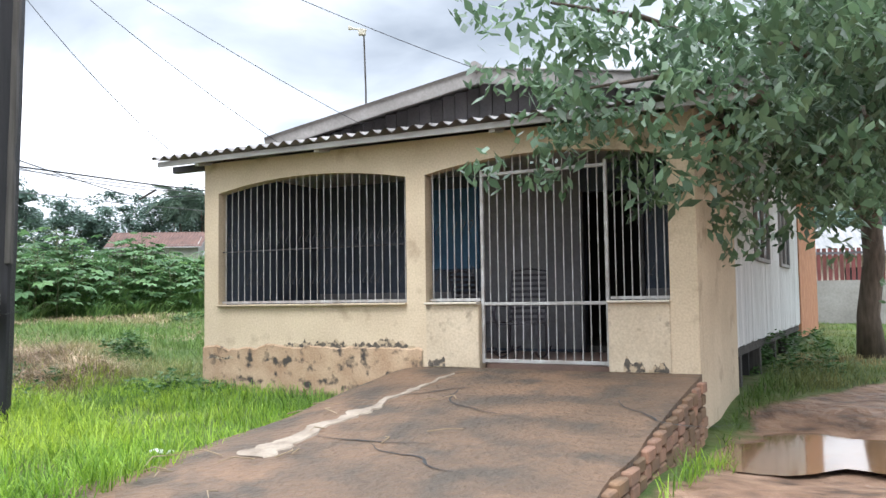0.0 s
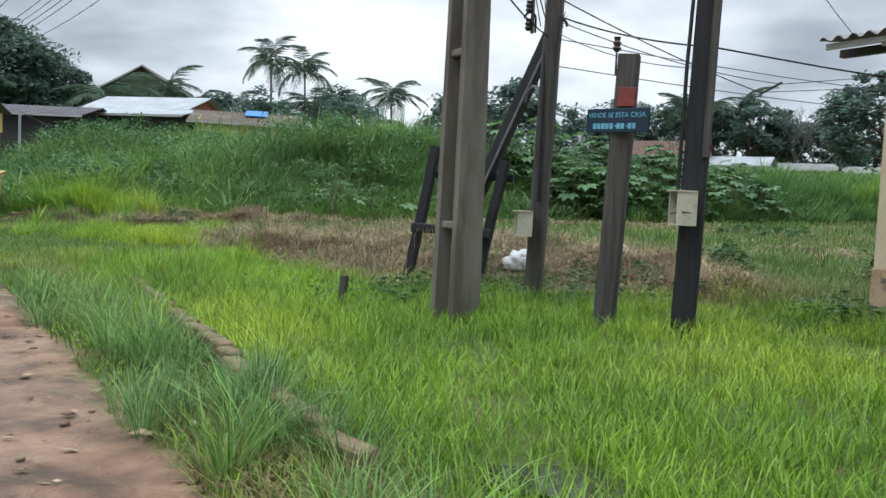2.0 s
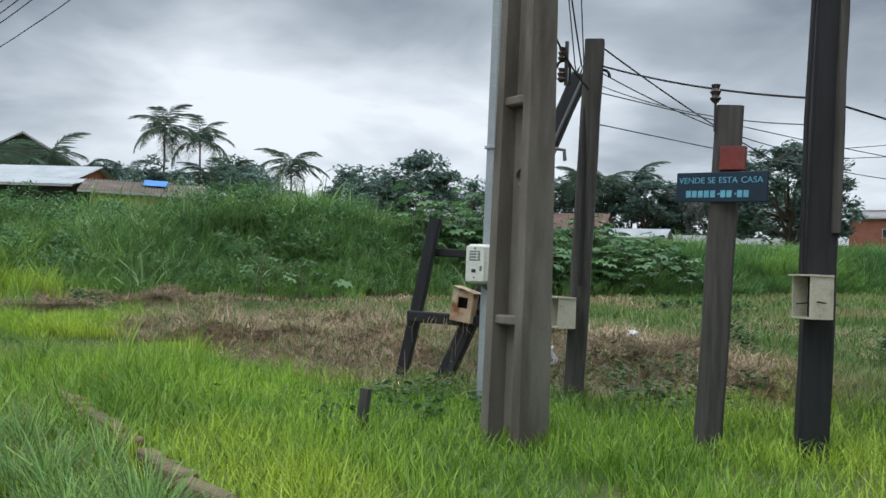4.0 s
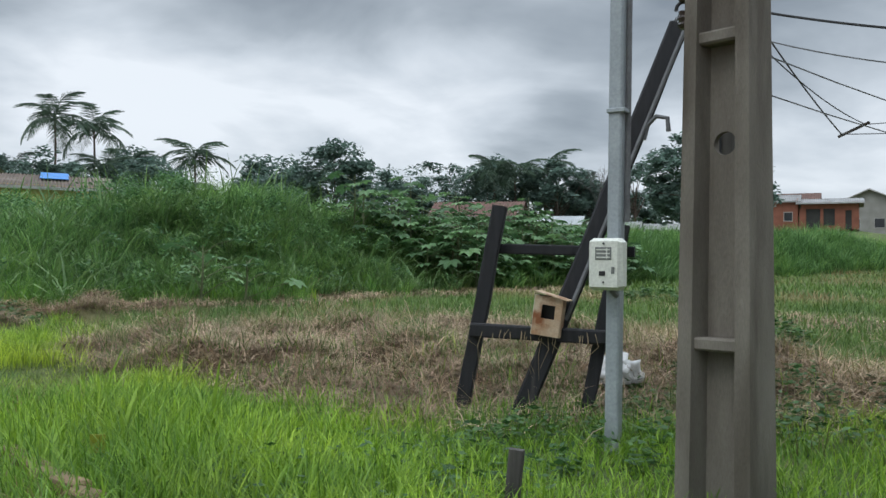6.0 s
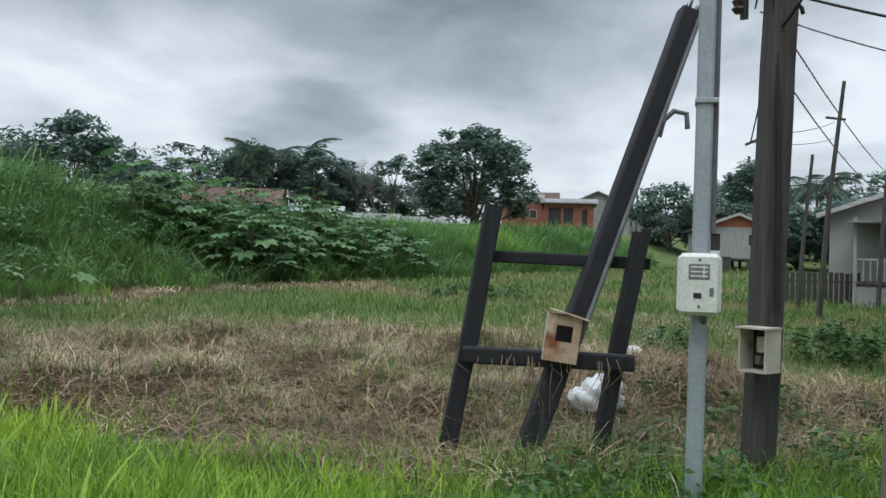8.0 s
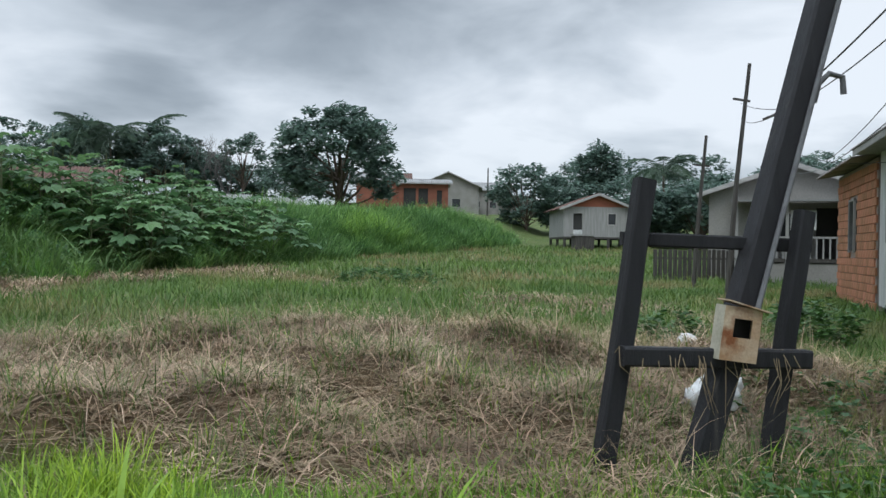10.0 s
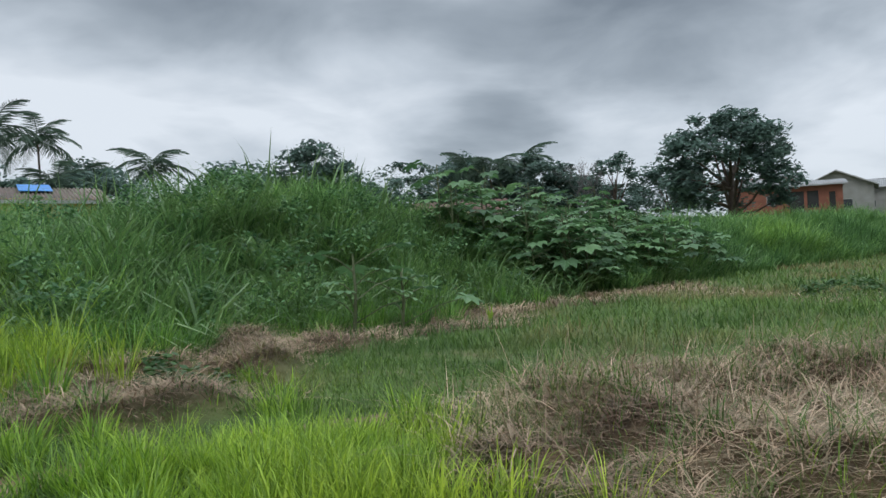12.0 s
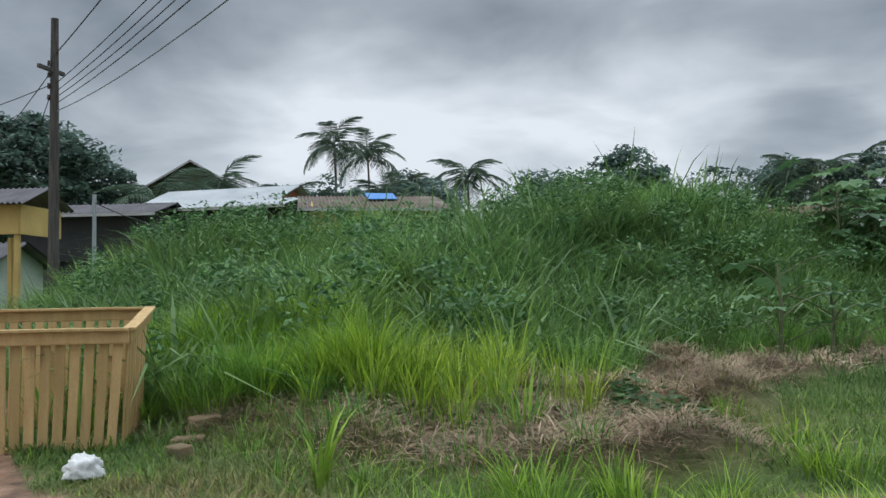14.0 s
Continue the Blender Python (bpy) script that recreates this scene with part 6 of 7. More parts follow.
def leaf_cloud(rng, clumps, per, size, hang=0.3, flat=0.6):
    """Diamond leaves scattered in clumps (x, y, z, rx, ry, rz); each a folded pair of triangles."""
    n = len(clumps) * per
    c = np.repeat(np.asarray(clumps, float), per, 0)
    q = rng.normal(size=(n, 3))
    q /= np.linalg.norm(q, axis=1)[:, None]
    r = rng.random(n) ** 0.45
    ctr = c[:, :3] + q * r[:, None] * c[:, 3:6]
    a = rng.random(n) * 2 * np.pi
    d = np.stack([np.cos(a), np.sin(a), -hang + 0.7 * rng.normal(size=n) * (1 - flat)], 1)
    d /= np.linalg.norm(d, axis=1)[:, None]
    s = np.cross(d, np.array([0, 0, 1.0]) + 0.5 * rng.normal(size=(n, 3)))
    s /= np.linalg.norm(s, axis=1)[:, None] + 1e-6
    ln = size * (0.6 + 0.8 * rng.random(n))
    w = ln * 0.42
    v = np.zeros((n, 4, 3))
    v[:, 0] = ctr - d * ln[:, None] / 2
    v[:, 1] = ctr + s * w[:, None] / 2
    v[:, 2] = ctr + d * ln[:, None] / 2
    v[:, 3] = ctr - s * w[:, None] / 2
    idx = (np.arange(n)[:, None] * 4 + np.array([0, 1, 2, 0, 2, 3])[None]).ravel()
    return v.reshape(-1, 3), idx


def crown_clumps(rng, c, r, n, cr, lower=-0.5):
    """Clump centres over an uneven ellipsoid."""
    out = []
    while len(out) < n:
        q = rng.normal(size=3)
        q /= np.linalg.norm(q)
        if q[2] < lower:
            continue
        k = 0.55 + 0.45 * rng.random() ** 0.6
        s = cr * (0.6 + 0.8 * rng.random())
        out.append((c[0] + q[0] * r[0] * k, c[1] + q[1] * r[1] * k, c[2] + q[2] * r[2] * k, s, s, s * 0.62))
    return out


def tree(at, h, r, label, seed, crown_mat="crown_far", clumps=60, per=60, leaf=0.45, cr=1.1, trunk_r=0.25, crown_lo=0.35, lower=-0.5, name="tree", group="trees beyond the lot", squash=1.0):
    """Tapered trunk, limbs out to the clumps, and a crown of many leaves."""
    rng = np.random.default_rng(seed)
    x, y = at
    z = zl(x, y) - 0.2
    t = thing(name, (x, y, z), label, "tree", group)
    zc = h * (1 + crown_lo) / 2
    rz = h * (1 - crown_lo) / 2
    cl = crown_clumps(rng, (0, 0, zc), (r, r * squash, rz), clumps, cr, lower)
    bm = bmesh.new()
    fork = h * crown_lo * 0.9
    tube(bm, [(0, 0, 0), (0.1 * trunk_r, 0, fork * 0.5), (0, 0.2 * trunk_r, fork), (0.1, 0.1, zc)], [trunk_r * 1.2, trunk_r, trunk_r * 0.85, trunk_r * 0.35], 9)
    for k in range(0, len(cl), max(1, len(cl) // 16)):
        p = Vector(cl[k][:3])
        b = Vector((0, 0, fork + (zc - fork) * 0.7 * rng.random()))
        m = b.lerp(p, 0.5) + Vector((0, 0, 0.12 * h * (0.5 - rng.random())))
        tube(bm, [b, m, p], [trunk_r * 0.4, trunk_r * 0.22, trunk_r * 0.06], 5, False)
    part("trunk", bm, M["bark"], t, smooth=True)
    v, i = leaf_cloud(rng, cl, per, leaf)
    c = new("crown", mesh_from("crown", v, 3, i, M[crown_mat]))
    c.parent = t
    return t


FAR = "dark green broad-crowned tree in the distance"
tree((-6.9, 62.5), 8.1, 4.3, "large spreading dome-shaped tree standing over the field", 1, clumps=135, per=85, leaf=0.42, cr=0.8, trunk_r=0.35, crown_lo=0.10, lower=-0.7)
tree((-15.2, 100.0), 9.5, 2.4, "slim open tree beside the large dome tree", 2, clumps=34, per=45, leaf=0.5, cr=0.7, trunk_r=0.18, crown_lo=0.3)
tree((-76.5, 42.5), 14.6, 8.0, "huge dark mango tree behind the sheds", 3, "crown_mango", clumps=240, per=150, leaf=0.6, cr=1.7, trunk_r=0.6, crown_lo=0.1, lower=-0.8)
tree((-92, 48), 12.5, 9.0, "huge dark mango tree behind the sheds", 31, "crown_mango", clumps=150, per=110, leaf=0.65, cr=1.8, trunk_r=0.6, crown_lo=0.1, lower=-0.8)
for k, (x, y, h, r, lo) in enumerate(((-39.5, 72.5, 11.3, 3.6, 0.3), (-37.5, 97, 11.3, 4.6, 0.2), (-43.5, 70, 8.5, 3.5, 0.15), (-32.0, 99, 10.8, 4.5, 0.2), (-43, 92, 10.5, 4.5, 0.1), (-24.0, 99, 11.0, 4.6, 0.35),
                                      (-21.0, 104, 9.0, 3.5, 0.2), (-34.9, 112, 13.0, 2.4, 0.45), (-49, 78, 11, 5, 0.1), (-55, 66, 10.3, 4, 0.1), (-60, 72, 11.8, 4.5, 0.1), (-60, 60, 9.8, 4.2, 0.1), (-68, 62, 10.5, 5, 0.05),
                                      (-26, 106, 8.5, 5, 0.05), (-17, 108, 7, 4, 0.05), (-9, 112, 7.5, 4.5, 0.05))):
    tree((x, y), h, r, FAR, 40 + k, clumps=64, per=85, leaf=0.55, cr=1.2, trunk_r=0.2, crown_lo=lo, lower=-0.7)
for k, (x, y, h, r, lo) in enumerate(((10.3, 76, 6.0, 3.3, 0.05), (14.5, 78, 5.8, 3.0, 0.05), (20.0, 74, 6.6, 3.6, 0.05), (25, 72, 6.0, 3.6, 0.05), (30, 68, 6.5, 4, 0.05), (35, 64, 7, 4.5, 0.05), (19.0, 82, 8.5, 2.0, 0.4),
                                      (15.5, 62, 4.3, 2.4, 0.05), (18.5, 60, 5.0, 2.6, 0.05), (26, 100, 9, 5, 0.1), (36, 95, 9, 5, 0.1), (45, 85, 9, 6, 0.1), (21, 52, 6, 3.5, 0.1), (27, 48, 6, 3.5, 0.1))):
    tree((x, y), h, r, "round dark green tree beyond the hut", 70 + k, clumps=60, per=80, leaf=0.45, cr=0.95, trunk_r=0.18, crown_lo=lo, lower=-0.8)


def bare_tree(at, h, label, seed):
    rng = random.Random(seed)
    t = thing("bare_tree", (at[0], at[1], zl(*at) - 0.2), label, "tree")
    bm = bmesh.new()

    def grow(p, d, ln, r, lv):
        q = p + d * ln
        tube(bm, [p, p.lerp(q, 0.5) + Vector((rng.uniform(-1, 1), rng.uniform(-1, 1), 0)) * ln * 0.06, q], [r, r * 0.8, r * 0.6], 4, False)
        if lv:
            for _ in range(3):
                nd = (d + Vector((rng.uniform(-1, 1), rng.uniform(-1, 1), rng.uniform(-0.2, 0.7))) * 0.75).normalized()
                grow(q if rng.random() < 0.7 else p.lerp(q, 0.7), nd, ln * rng.uniform(0.6, 0.8), r * 0.6, lv - 1)
    grow(Vector((0, 0, 0)), Vector((0.05, 0, 1)), h * 0.33, 0.13, 5)
    part("limb", bm, M["twig"], t)


bare_tree((-19.0, 98.5), 9.5, "bare leafless grey tree in the distance", 4)
bare_tree((-17.0, 99.5), 7.5, "bare leafless grey tree in the distance", 8)


def frond_mesh(ln, seed, width=0.32):
    """An arching palm frond: rachis with drooping leaflets, tip along +x."""
    rng = random.Random(seed)
    bm = bmesh.new()
    n = 26
    pts = []
    for k in range(n + 1):
        t = k / n
        pts.append(Vector((ln * (t - 0.16 * t * t * t), 0, ln * (0.55 * t - 0.98 * t * t))))
    tube(bm, pts[::3] + [pts[-1]], [0.035 * (1 - 0.8 * k / 10) for k in range(len(pts[::3]) + 1)], 4, False)
    for k in range(3, n):
        t = k / n
        l = ln * width * math.sin(math.pi * min(1, 0.18 + 0.82 * t)) ** 0.6 * rng.uniform(0.85, 1.1)
        for s in (-1, 1):
            p = pts[k]
            tip = p + Vector((l * 0.45, s * l * 0.75, -l * rng.uniform(0.45, 0.9)))
            mid = p.lerp(tip, 0.45) + Vector((0, 0, 0.06 * l))
            w = Vector((0.05 * ln / 2.5, 0, 0))
            v = [bm.verts.new(q) for q in (p - w * 0.4, p + w * 0.4, mid + w * 0.6, tip, mid - w * 0.6)]
            bm.faces.new(v)
    me = bpy.data.meshes.new("frond")
    bm.to_mesh(me)
    bm.free()
    me.materials.append(M["palm"])
    return me


FRONDS = [frond_mesh(3.2, 1), frond_mesh(2.9, 2)]


def palm(at, h, label, seed, n=12, size=1.0, crown_lift=0.25):
    rng = random.Random(seed)
    z = zl(*at) - 0.2
    t = thing("palm", (at[0], at[1], z), label, "palm tree", "palms beyond the lot")
    part("trunk", Tb([(0, 0, 0), (0.12, 0.05, h * 0.4), (0.05, 0.1, h * 0.8), (0, 0, h)], [0.17, 0.12, 0.10, 0.09], 8), M["bark"], t, smooth=True)
    for k in range(n):
        a = 360 * k / n + rng.uniform(-14, 14)
        el = rng.uniform(-30, 28) if k % 3 else rng.uniform(25, 62)
        m = pose(0, 0, h, 0, 0, a) @ pose(0, 0, 0, 0, -el, 0) @ Matrix.Scale(size * rng.uniform(0.85, 1.1), 4)
        share("frond", FRONDS[k % 2], t, m)


palm((-63.0, 63.4), 13.6, "tall slender palm with drooping fronds", 1, 15, 1.35)
palm((-65.0, 70.7), 13.6, "tall slender palm with drooping fronds", 2, 15, 1.4)
palm((-56.3, 75.0), 10.6, "palm rising behind the bank", 3, 14, 1.5)
for k, (x, y, h, s) in enumerate(((-66.3, 47.0, 7.8, 1.3), (-70.5, 66.0, 9.0, 1.2), (-59.5, 66.0, 8.6, 1.1), (-67.5, 54.5, 9.6, 1.1), (-61.5, 72, 9.2, 1.1), (-25.5, 99, 9.2, 1.3), (-45.0, 76, 7.6, 1.2), (-28.5, 97, 8.8, 1.2), (-31, 97, 9.5, 1.2), (20.5, 70.5, 5.8, 0.9), (-43, 60, 5, 1.1))):
    palm((x, y), h, "coconut palm among the distant trees", 20 + k, 13, s * 1.25)

# ---------------------------------------------------------------- the tree by the house


def near_tree():
    rng = np.random.default_rng(77)
    x, y = 7.6, 15.0
    z = zl(x, y) - 0.15
    t = thing("spreading_tree", (x, y, z), "large tree with glossy leaves overhanging the house", "tree")
    o = Vector((x, y, z))
    bm = bmesh.new()
    tube(bm, [(0, 0, 0), (-0.05, 0, 0.9), (0.05, -0.1, 1.9), (-0.1, -0.3, 2.9)], [0.27, 0.19, 0.18, 0.17], 12)
    limbs = []
    # boughs reach forward from the fork over the mud lane and the porch
    for end, lift in (((2.6, 6.6, 3.5), 1.6), ((1.3, 7.2, 3.3), 1.7), ((3.6, 7.0, 3.0), 1.2), ((4.3, 9.5, 2.9), 1.0), ((2.2, 7.7, 2.9), 1.3), ((5.5, 10.5, 4.4), 1.0), ((3.2, 5.6, 4.0), 1.7), ((8.5, 12.0, 4.2), 0.9), ((4.8, 7.2, 3.9), 1.3), ((9.5, 17, 5.0), 0.6), ((6.5, 19, 5.0), 0.5), ((1.0, 7.0, 4.0), 1.6), ((2.1, 6.0, 4.4), 1.6), ((3.1, 6.3, 4.3), 1.6), ((1.7, 8.0, 3.3), 1.4), ((4.6, 8.0, 4.6), 1.2)):
        e = Vector(end) - o
        b = Vector((-0.1, -0.3, 2.7))
        pts = [b]
        for k in range(1, 7):
            s = k / 6
            pts.append(b.lerp(e, s) + Vector((0.12 * noise.noise((s * 5, e.x, 0)), 0.12 * noise.noise((s * 5, e.y, 3)), lift * 4 * s * (1 - s) * 0.55)))
        tube(bm, pts, [0.15, 0.12, 0.09, 0.065, 0.045, 0.028, 0.012], 7, False)
        limbs.append(pts)
    part("trunk", bm, M["bark"], t, smooth=True)
    cl = []
    for pts in limbs:
        for k in range(2, 7):
            for _ in range(13 if k > 2 else 4):
                p = pts[k] + Vector(tuple(rng.normal(size=3) * np.array([0.52, 0.52, 0.42])))
                if k >= 5:
                    p.z -= 0.35 * rng.random()
                s = 0.2 + 0.16 * rng.random()
                cl.append((p.x, p.y, p.z, s, s, s * 0.9))
    v, i = leaf_cloud(rng, cl, 29, 0.15, 0.85, 0.3)
    c = new("crown", mesh_from("crown", v, 3, i, M["crown_near"]))
    c.parent = t


near_tree()

# ---------------------------------------------------------------- grass, straw and the overgrown bank
rng = np.random.default_rng(11)


def scatter(n, x0, x1, y0, y1):
    return rng.uniform(x0, x1, n), rng.uniform(y0, y1, n)


def clear_of_house(x, y):
    e, s = house_xy(x, y)
    house = (e > -0.1) & (e < 6.45) & (s > -0.05) & (s < 17)
    slab = (e > 2.75 + 0.7 * np.clip(-s / 5.3, 0, 1)) & (e < 6.62) & (s <= 0) & (s > -5.2)
    return ~(house | slab)


def clumpy(x, y, f=2.2):
    return 0.5 + 0.5 * wob(x, y, f, 0.5) + 0.35 * wob(x, y, f * 2.9, 1.5)


def bend(n, h, w, lean, droop):
    return (h, w, lean * rng.random(n), droop * rng.random(n), rng.uniform(0, 2 * np.pi, n))


def grass_field(name, x, y, h, w, lean, droop, mat, label, sink=0.02):
    p = np.stack([x, y, land(x, y) - sink], 1)
    v, i = blades(p, *bend(len(x), h, w, lean, droop))
    return stuff(name, v, i, mat, label, "grass")


def tussocks(cx, cy, per, h, w, spread, lean, droop, name, mat, label):
    """Blades that fan out of shared roots, so that tufts and dark gaps show."""
    n = len(cx)
    a = rng.uniform(0, 2 * np.pi, (n, per))
    r = spread[:, None] * rng.random((n, per)) ** 0.7
    x, y = (cx[:, None] + r * np.cos(a)).ravel(), (cy[:, None] + r * np.sin(a)).ravel()
    m = n * per
    hh = (h[:, None] * (0.55 + 0.6 * rng.random((n, per)))).ravel()
    p = np.stack([x, y, land(x, y) - 0.03], 1)
    head = a.ravel() + rng.normal(0, 0.6, m)
    v, i = blades(p, hh, w * (0.6 + 0.8 * rng.random(m)) * np.repeat(0.7 + 0.6 * rng.random(n), per), lean * rng.random(m), droop * (0.2 + rng.random(m)), head)
    return stuff(name, v, i, mat, label, "grass")


def verge():
    """Bright soft grass between the lane and the posts."""
    n = 330000
    u, v = rng.uniform(-2.5, 25, n), 1.0 + 7.5 * rng.random(n) ** 1.5
    x, y = u * AX + v * BX, u * AY + v * BY
    keep = clear_of_house(x, y) & (rng.random(n) > mud_at(x, y) * 1.2) & (rng.random(n) > straw_at(x, y) * 0.93) & (in_hedge(x, y) < 0.3)
    keep &= rng.random(n) < 0.3 + 0.75 * np.clip(clumpy(x, y), 0, 1)
    keep &= (np.hypot((x + 3.75) / 0.4, (y - 4.25) / 0.3) > 0.9) | (rng.random(n) < 0.35)
    x, y = x[keep], y[keep]
    u, v = lane(x, y)
    tall = 0.11 + 0.15 * np.clip(clumpy(x, y, 1.3), 0, 1.2) + 0.16 * np.exp(-((v - 2.6) / 1.0) ** 2) * sstep(8, 12, u)
    poor = np.maximum(sstep(13.5, 16.5, u + 0.8 * wob(x, y, 0.6, 2.0)), 0.75 * (1 - sstep(1.6, 2.1, v)))
    h = tall * (0.6 + 0.7 * rng.random(len(x))) * (1 - 0.55 * poor)
    rich = rng.random(len(x)) > poor * 0.93
    w = 0.005 + 0.006 * rng.random(len(x))
    grass_field("verge_grass", x[rich], y[rich], h[rich], w[rich], 0.7, 0.6, M["lawn"], "bright green uncut verge grass")
    p = ~rich
    grass_field("thin_verge_grass", x[p], y[p], h[p], w[p], 0.9, 0.8, M["field"], "short dull weedy verge grass")
    # soft bright tufts and dark sedge clumps
    k = 340
    u, v = rng.uniform(13.5, 23.5, k), rng.uniform(1.6, 7.0, k)
    x, y = u * AX + v * BX, u * AY + v * BY
    ok = (clumpy(x, y, 0.9) > 0.62) & (straw_at(x, y) < 0.4) & (mud_at(x, y) < 0.3)
    x, y = x[ok], y[ok]
    tussocks(x, y, 60, 0.2 + 0.22 * rng.random(len(x)), 0.009, 0.08 + 0.14 * rng.random(len(x)), 0.4, 0.5, "tuft_grass", M["lawn"], "soft bright grass tufts beside the path")
    k = 260
    x, y = rng.normal(-14.8, 1.0, k), rng.normal(10.85, 0.5, k)
    ok = (mud_at(x, y) < 0.3) & (straw_at(x, y) < 0.5)
    x, y = x[ok], y[ok]
    tussocks(x, y, 54, 0.22 + 0.2 * rng.random(len(x)), 0.008, 0.09 + 0.13 * rng.random(len(x)), 0.4, 0.5, "tuft_grass", M["lawn"], "soft bright grass tufts beside the path")
    k = 70
    u, v = rng.uniform(3.5, 12.0, k), rng.uniform(1.0, 1.75, k)
    x, y = u * AX + v * BX, u * AY + v * BY
    tussocks(x, y, 46, 0.3 + 0.25 * rng.random(k), 0.006, 0.05 + 0.08 * rng.random(k), 0.5, 0.7, "sedge", M["tallgrass"], "dark sedge clumps along the mud lane")


def lot():
    """Thinner mixed grass over the lot, coarser with distance."""
    xs, ys, hs, ws = [], [], [], []
    for n, x0, x1, y0, y1, h0, w0 in ((95000, -21, 6, 9, 18, 0.17, 0.010), (60000, -20, 7, 17, 30, 0.20, 0.018), (36000, -15, 14, 29, 60, 0.26, 0.034), (60000, 2, 14, 7, 27, 0.10, 0.012)):
        x, y = scatter(n, x0, x1, y0, y1)
        u, v = lane(x, y)
        keep = clear_of_house(x, y) & (in_hedge(x, y) < 0.3) & (rng.random(n) > straw_at(x, y) * 0.75) & (rng.random(n) > mud_at(x, y) * 1.3) & (v > 5.0)
        keep &= rng.random(n) < 0.35 + 0.65 * np.clip(clumpy(x, y, 1.1), 0, 1)
        x, y = x[keep], y[keep]
        xs.append(x), ys.append(y)
        hs.append(h0 * (0.5 + 1.0 * rng.random(len(x))) * (0.7 + 0.6 * np.clip(clumpy(x, y, 0.7), 0, 1)))
        ws.append(w0 * (0.6 + 0.7 * rng.random(len(x))))
    x, y, h, w = (np.concatenate(a) for a in (xs, ys, hs, ws))
    grass_field("lot_grass", x, y, h, w, 0.7, 0.6, M["field"], "mixed green and yellowing grass over the lot")


def straw():
    """Cut grass lying in swaths and heaps: arching stalks over flat ones, with dark hollows between."""
    n = 120000
    x, y = scatter(n, -22, -3, 8.5, 36)
    k = straw_at(x, y)
    keep = (rng.random(n) < k * np.where(y < 17, 0.95, 0.35)) & clear_of_house(x, y) & (clumpy(x, y, 1.6) > 0.12 + 0.25 * rng.random(n))
    x, y = x[keep][:3600], y[keep][:3600]
    m, per = len(x), 20
    far = sstep(14, 26, y)
    size = 0.55 + 0.75 * rng.random(m)
    swath = 2.6 * wob(x, y, 0.55, 7.0) + rng.normal(0, 0.5, m)
    a = rng.uniform(0, 2 * np.pi, (m, per))
    r = 0.22 * size[:, None] * rng.random((m, per)) ** 0.7
    px, py = (x[:, None] + r * np.cos(a)).ravel(), (y[:, None] + r * np.sin(a)).ravel()
    q = m * per
    sz = np.repeat(size, per)
    head = np.repeat(swath, per) + rng.normal(0, 0.9, q) + np.where(rng.random(q) < 0.4, np.pi, 0)
    p = np.stack([px, py, land(px, py) - 0.02 + 0.10 * rng.random(q) ** 2 * sz], 1)
    h = (0.05 + 0.15 * rng.random(q) ** 1.4) * sz
    v, i = blades(p, h, 0.005 + 0.006 * rng.random(q) + 0.012 * np.repeat(far, per), 0.3 + 2.2 * rng.random(q), 0.7 + 1.3 * rng.random(q), head)
    stuff("cut_straw", v, i, M["straw"], "tangled dry cut grass lying in heaps", "straw")
    # flat mat of broken stalks under the heaps
    x, y = scatter(160000, -22, -3, 8.5, 30)
    keep = (rng.random(len(x)) < straw_at(x, y) * np.where(y < 17, 0.9, 0.3)) & clear_of_house(x, y)
    x, y = x[keep][:30000], y[keep][:30000]
    q = len(x)
    p = np.stack([x, y, land(x, y) + 0.005 + 0.03 * rng.random(q)], 1)
    v, i = blades(p, 0.02 + 0.03 * rng.random(q), 0.006 + 0.005 * rng.random(q) + 0.01 * sstep(14, 26, y), 3.0 + 6.0 * rng.random(q), 1.0 * rng.random(q), rng.uniform(0, 2 * np.pi, q))
    stuff("straw_mat", v, i, M["straw"], "flattened mat of dry broken stalks", "straw")
    # green and yellow shoots coming up through the mat
    x, y = scatter(26000, -15, -4, 8.8, 17)
    keep = (straw_at(x, y) > 0.3) & clear_of_house(x, y) & (clumpy(x, y, 1.4) > 0.55)
    x, y = x[keep], y[keep]
    grass_field("shoots", x, y, 0.12 + 0.22 * rng.random(len(x)), 0.005 + 0.004 * rng.random(len(x)), 0.7, 0.8, M["field"], "green shoots coming up through the straw")
    # loose dry stalks standing out of the heaps
    x, y = scatter(5200, -14.5, -5, 9, 16)
    keep = (straw_at(x, y) > 0.4) & clear_of_house(x, y)
    x, y = x[keep], y[keep]
    grass_field("dry_stalks", x, y, 0.22 + 0.34 * rng.random(len(x)), 0.0045 + 0 * x, 1.2, 1.2, M["straw"], "dry stalks standing out of the straw")


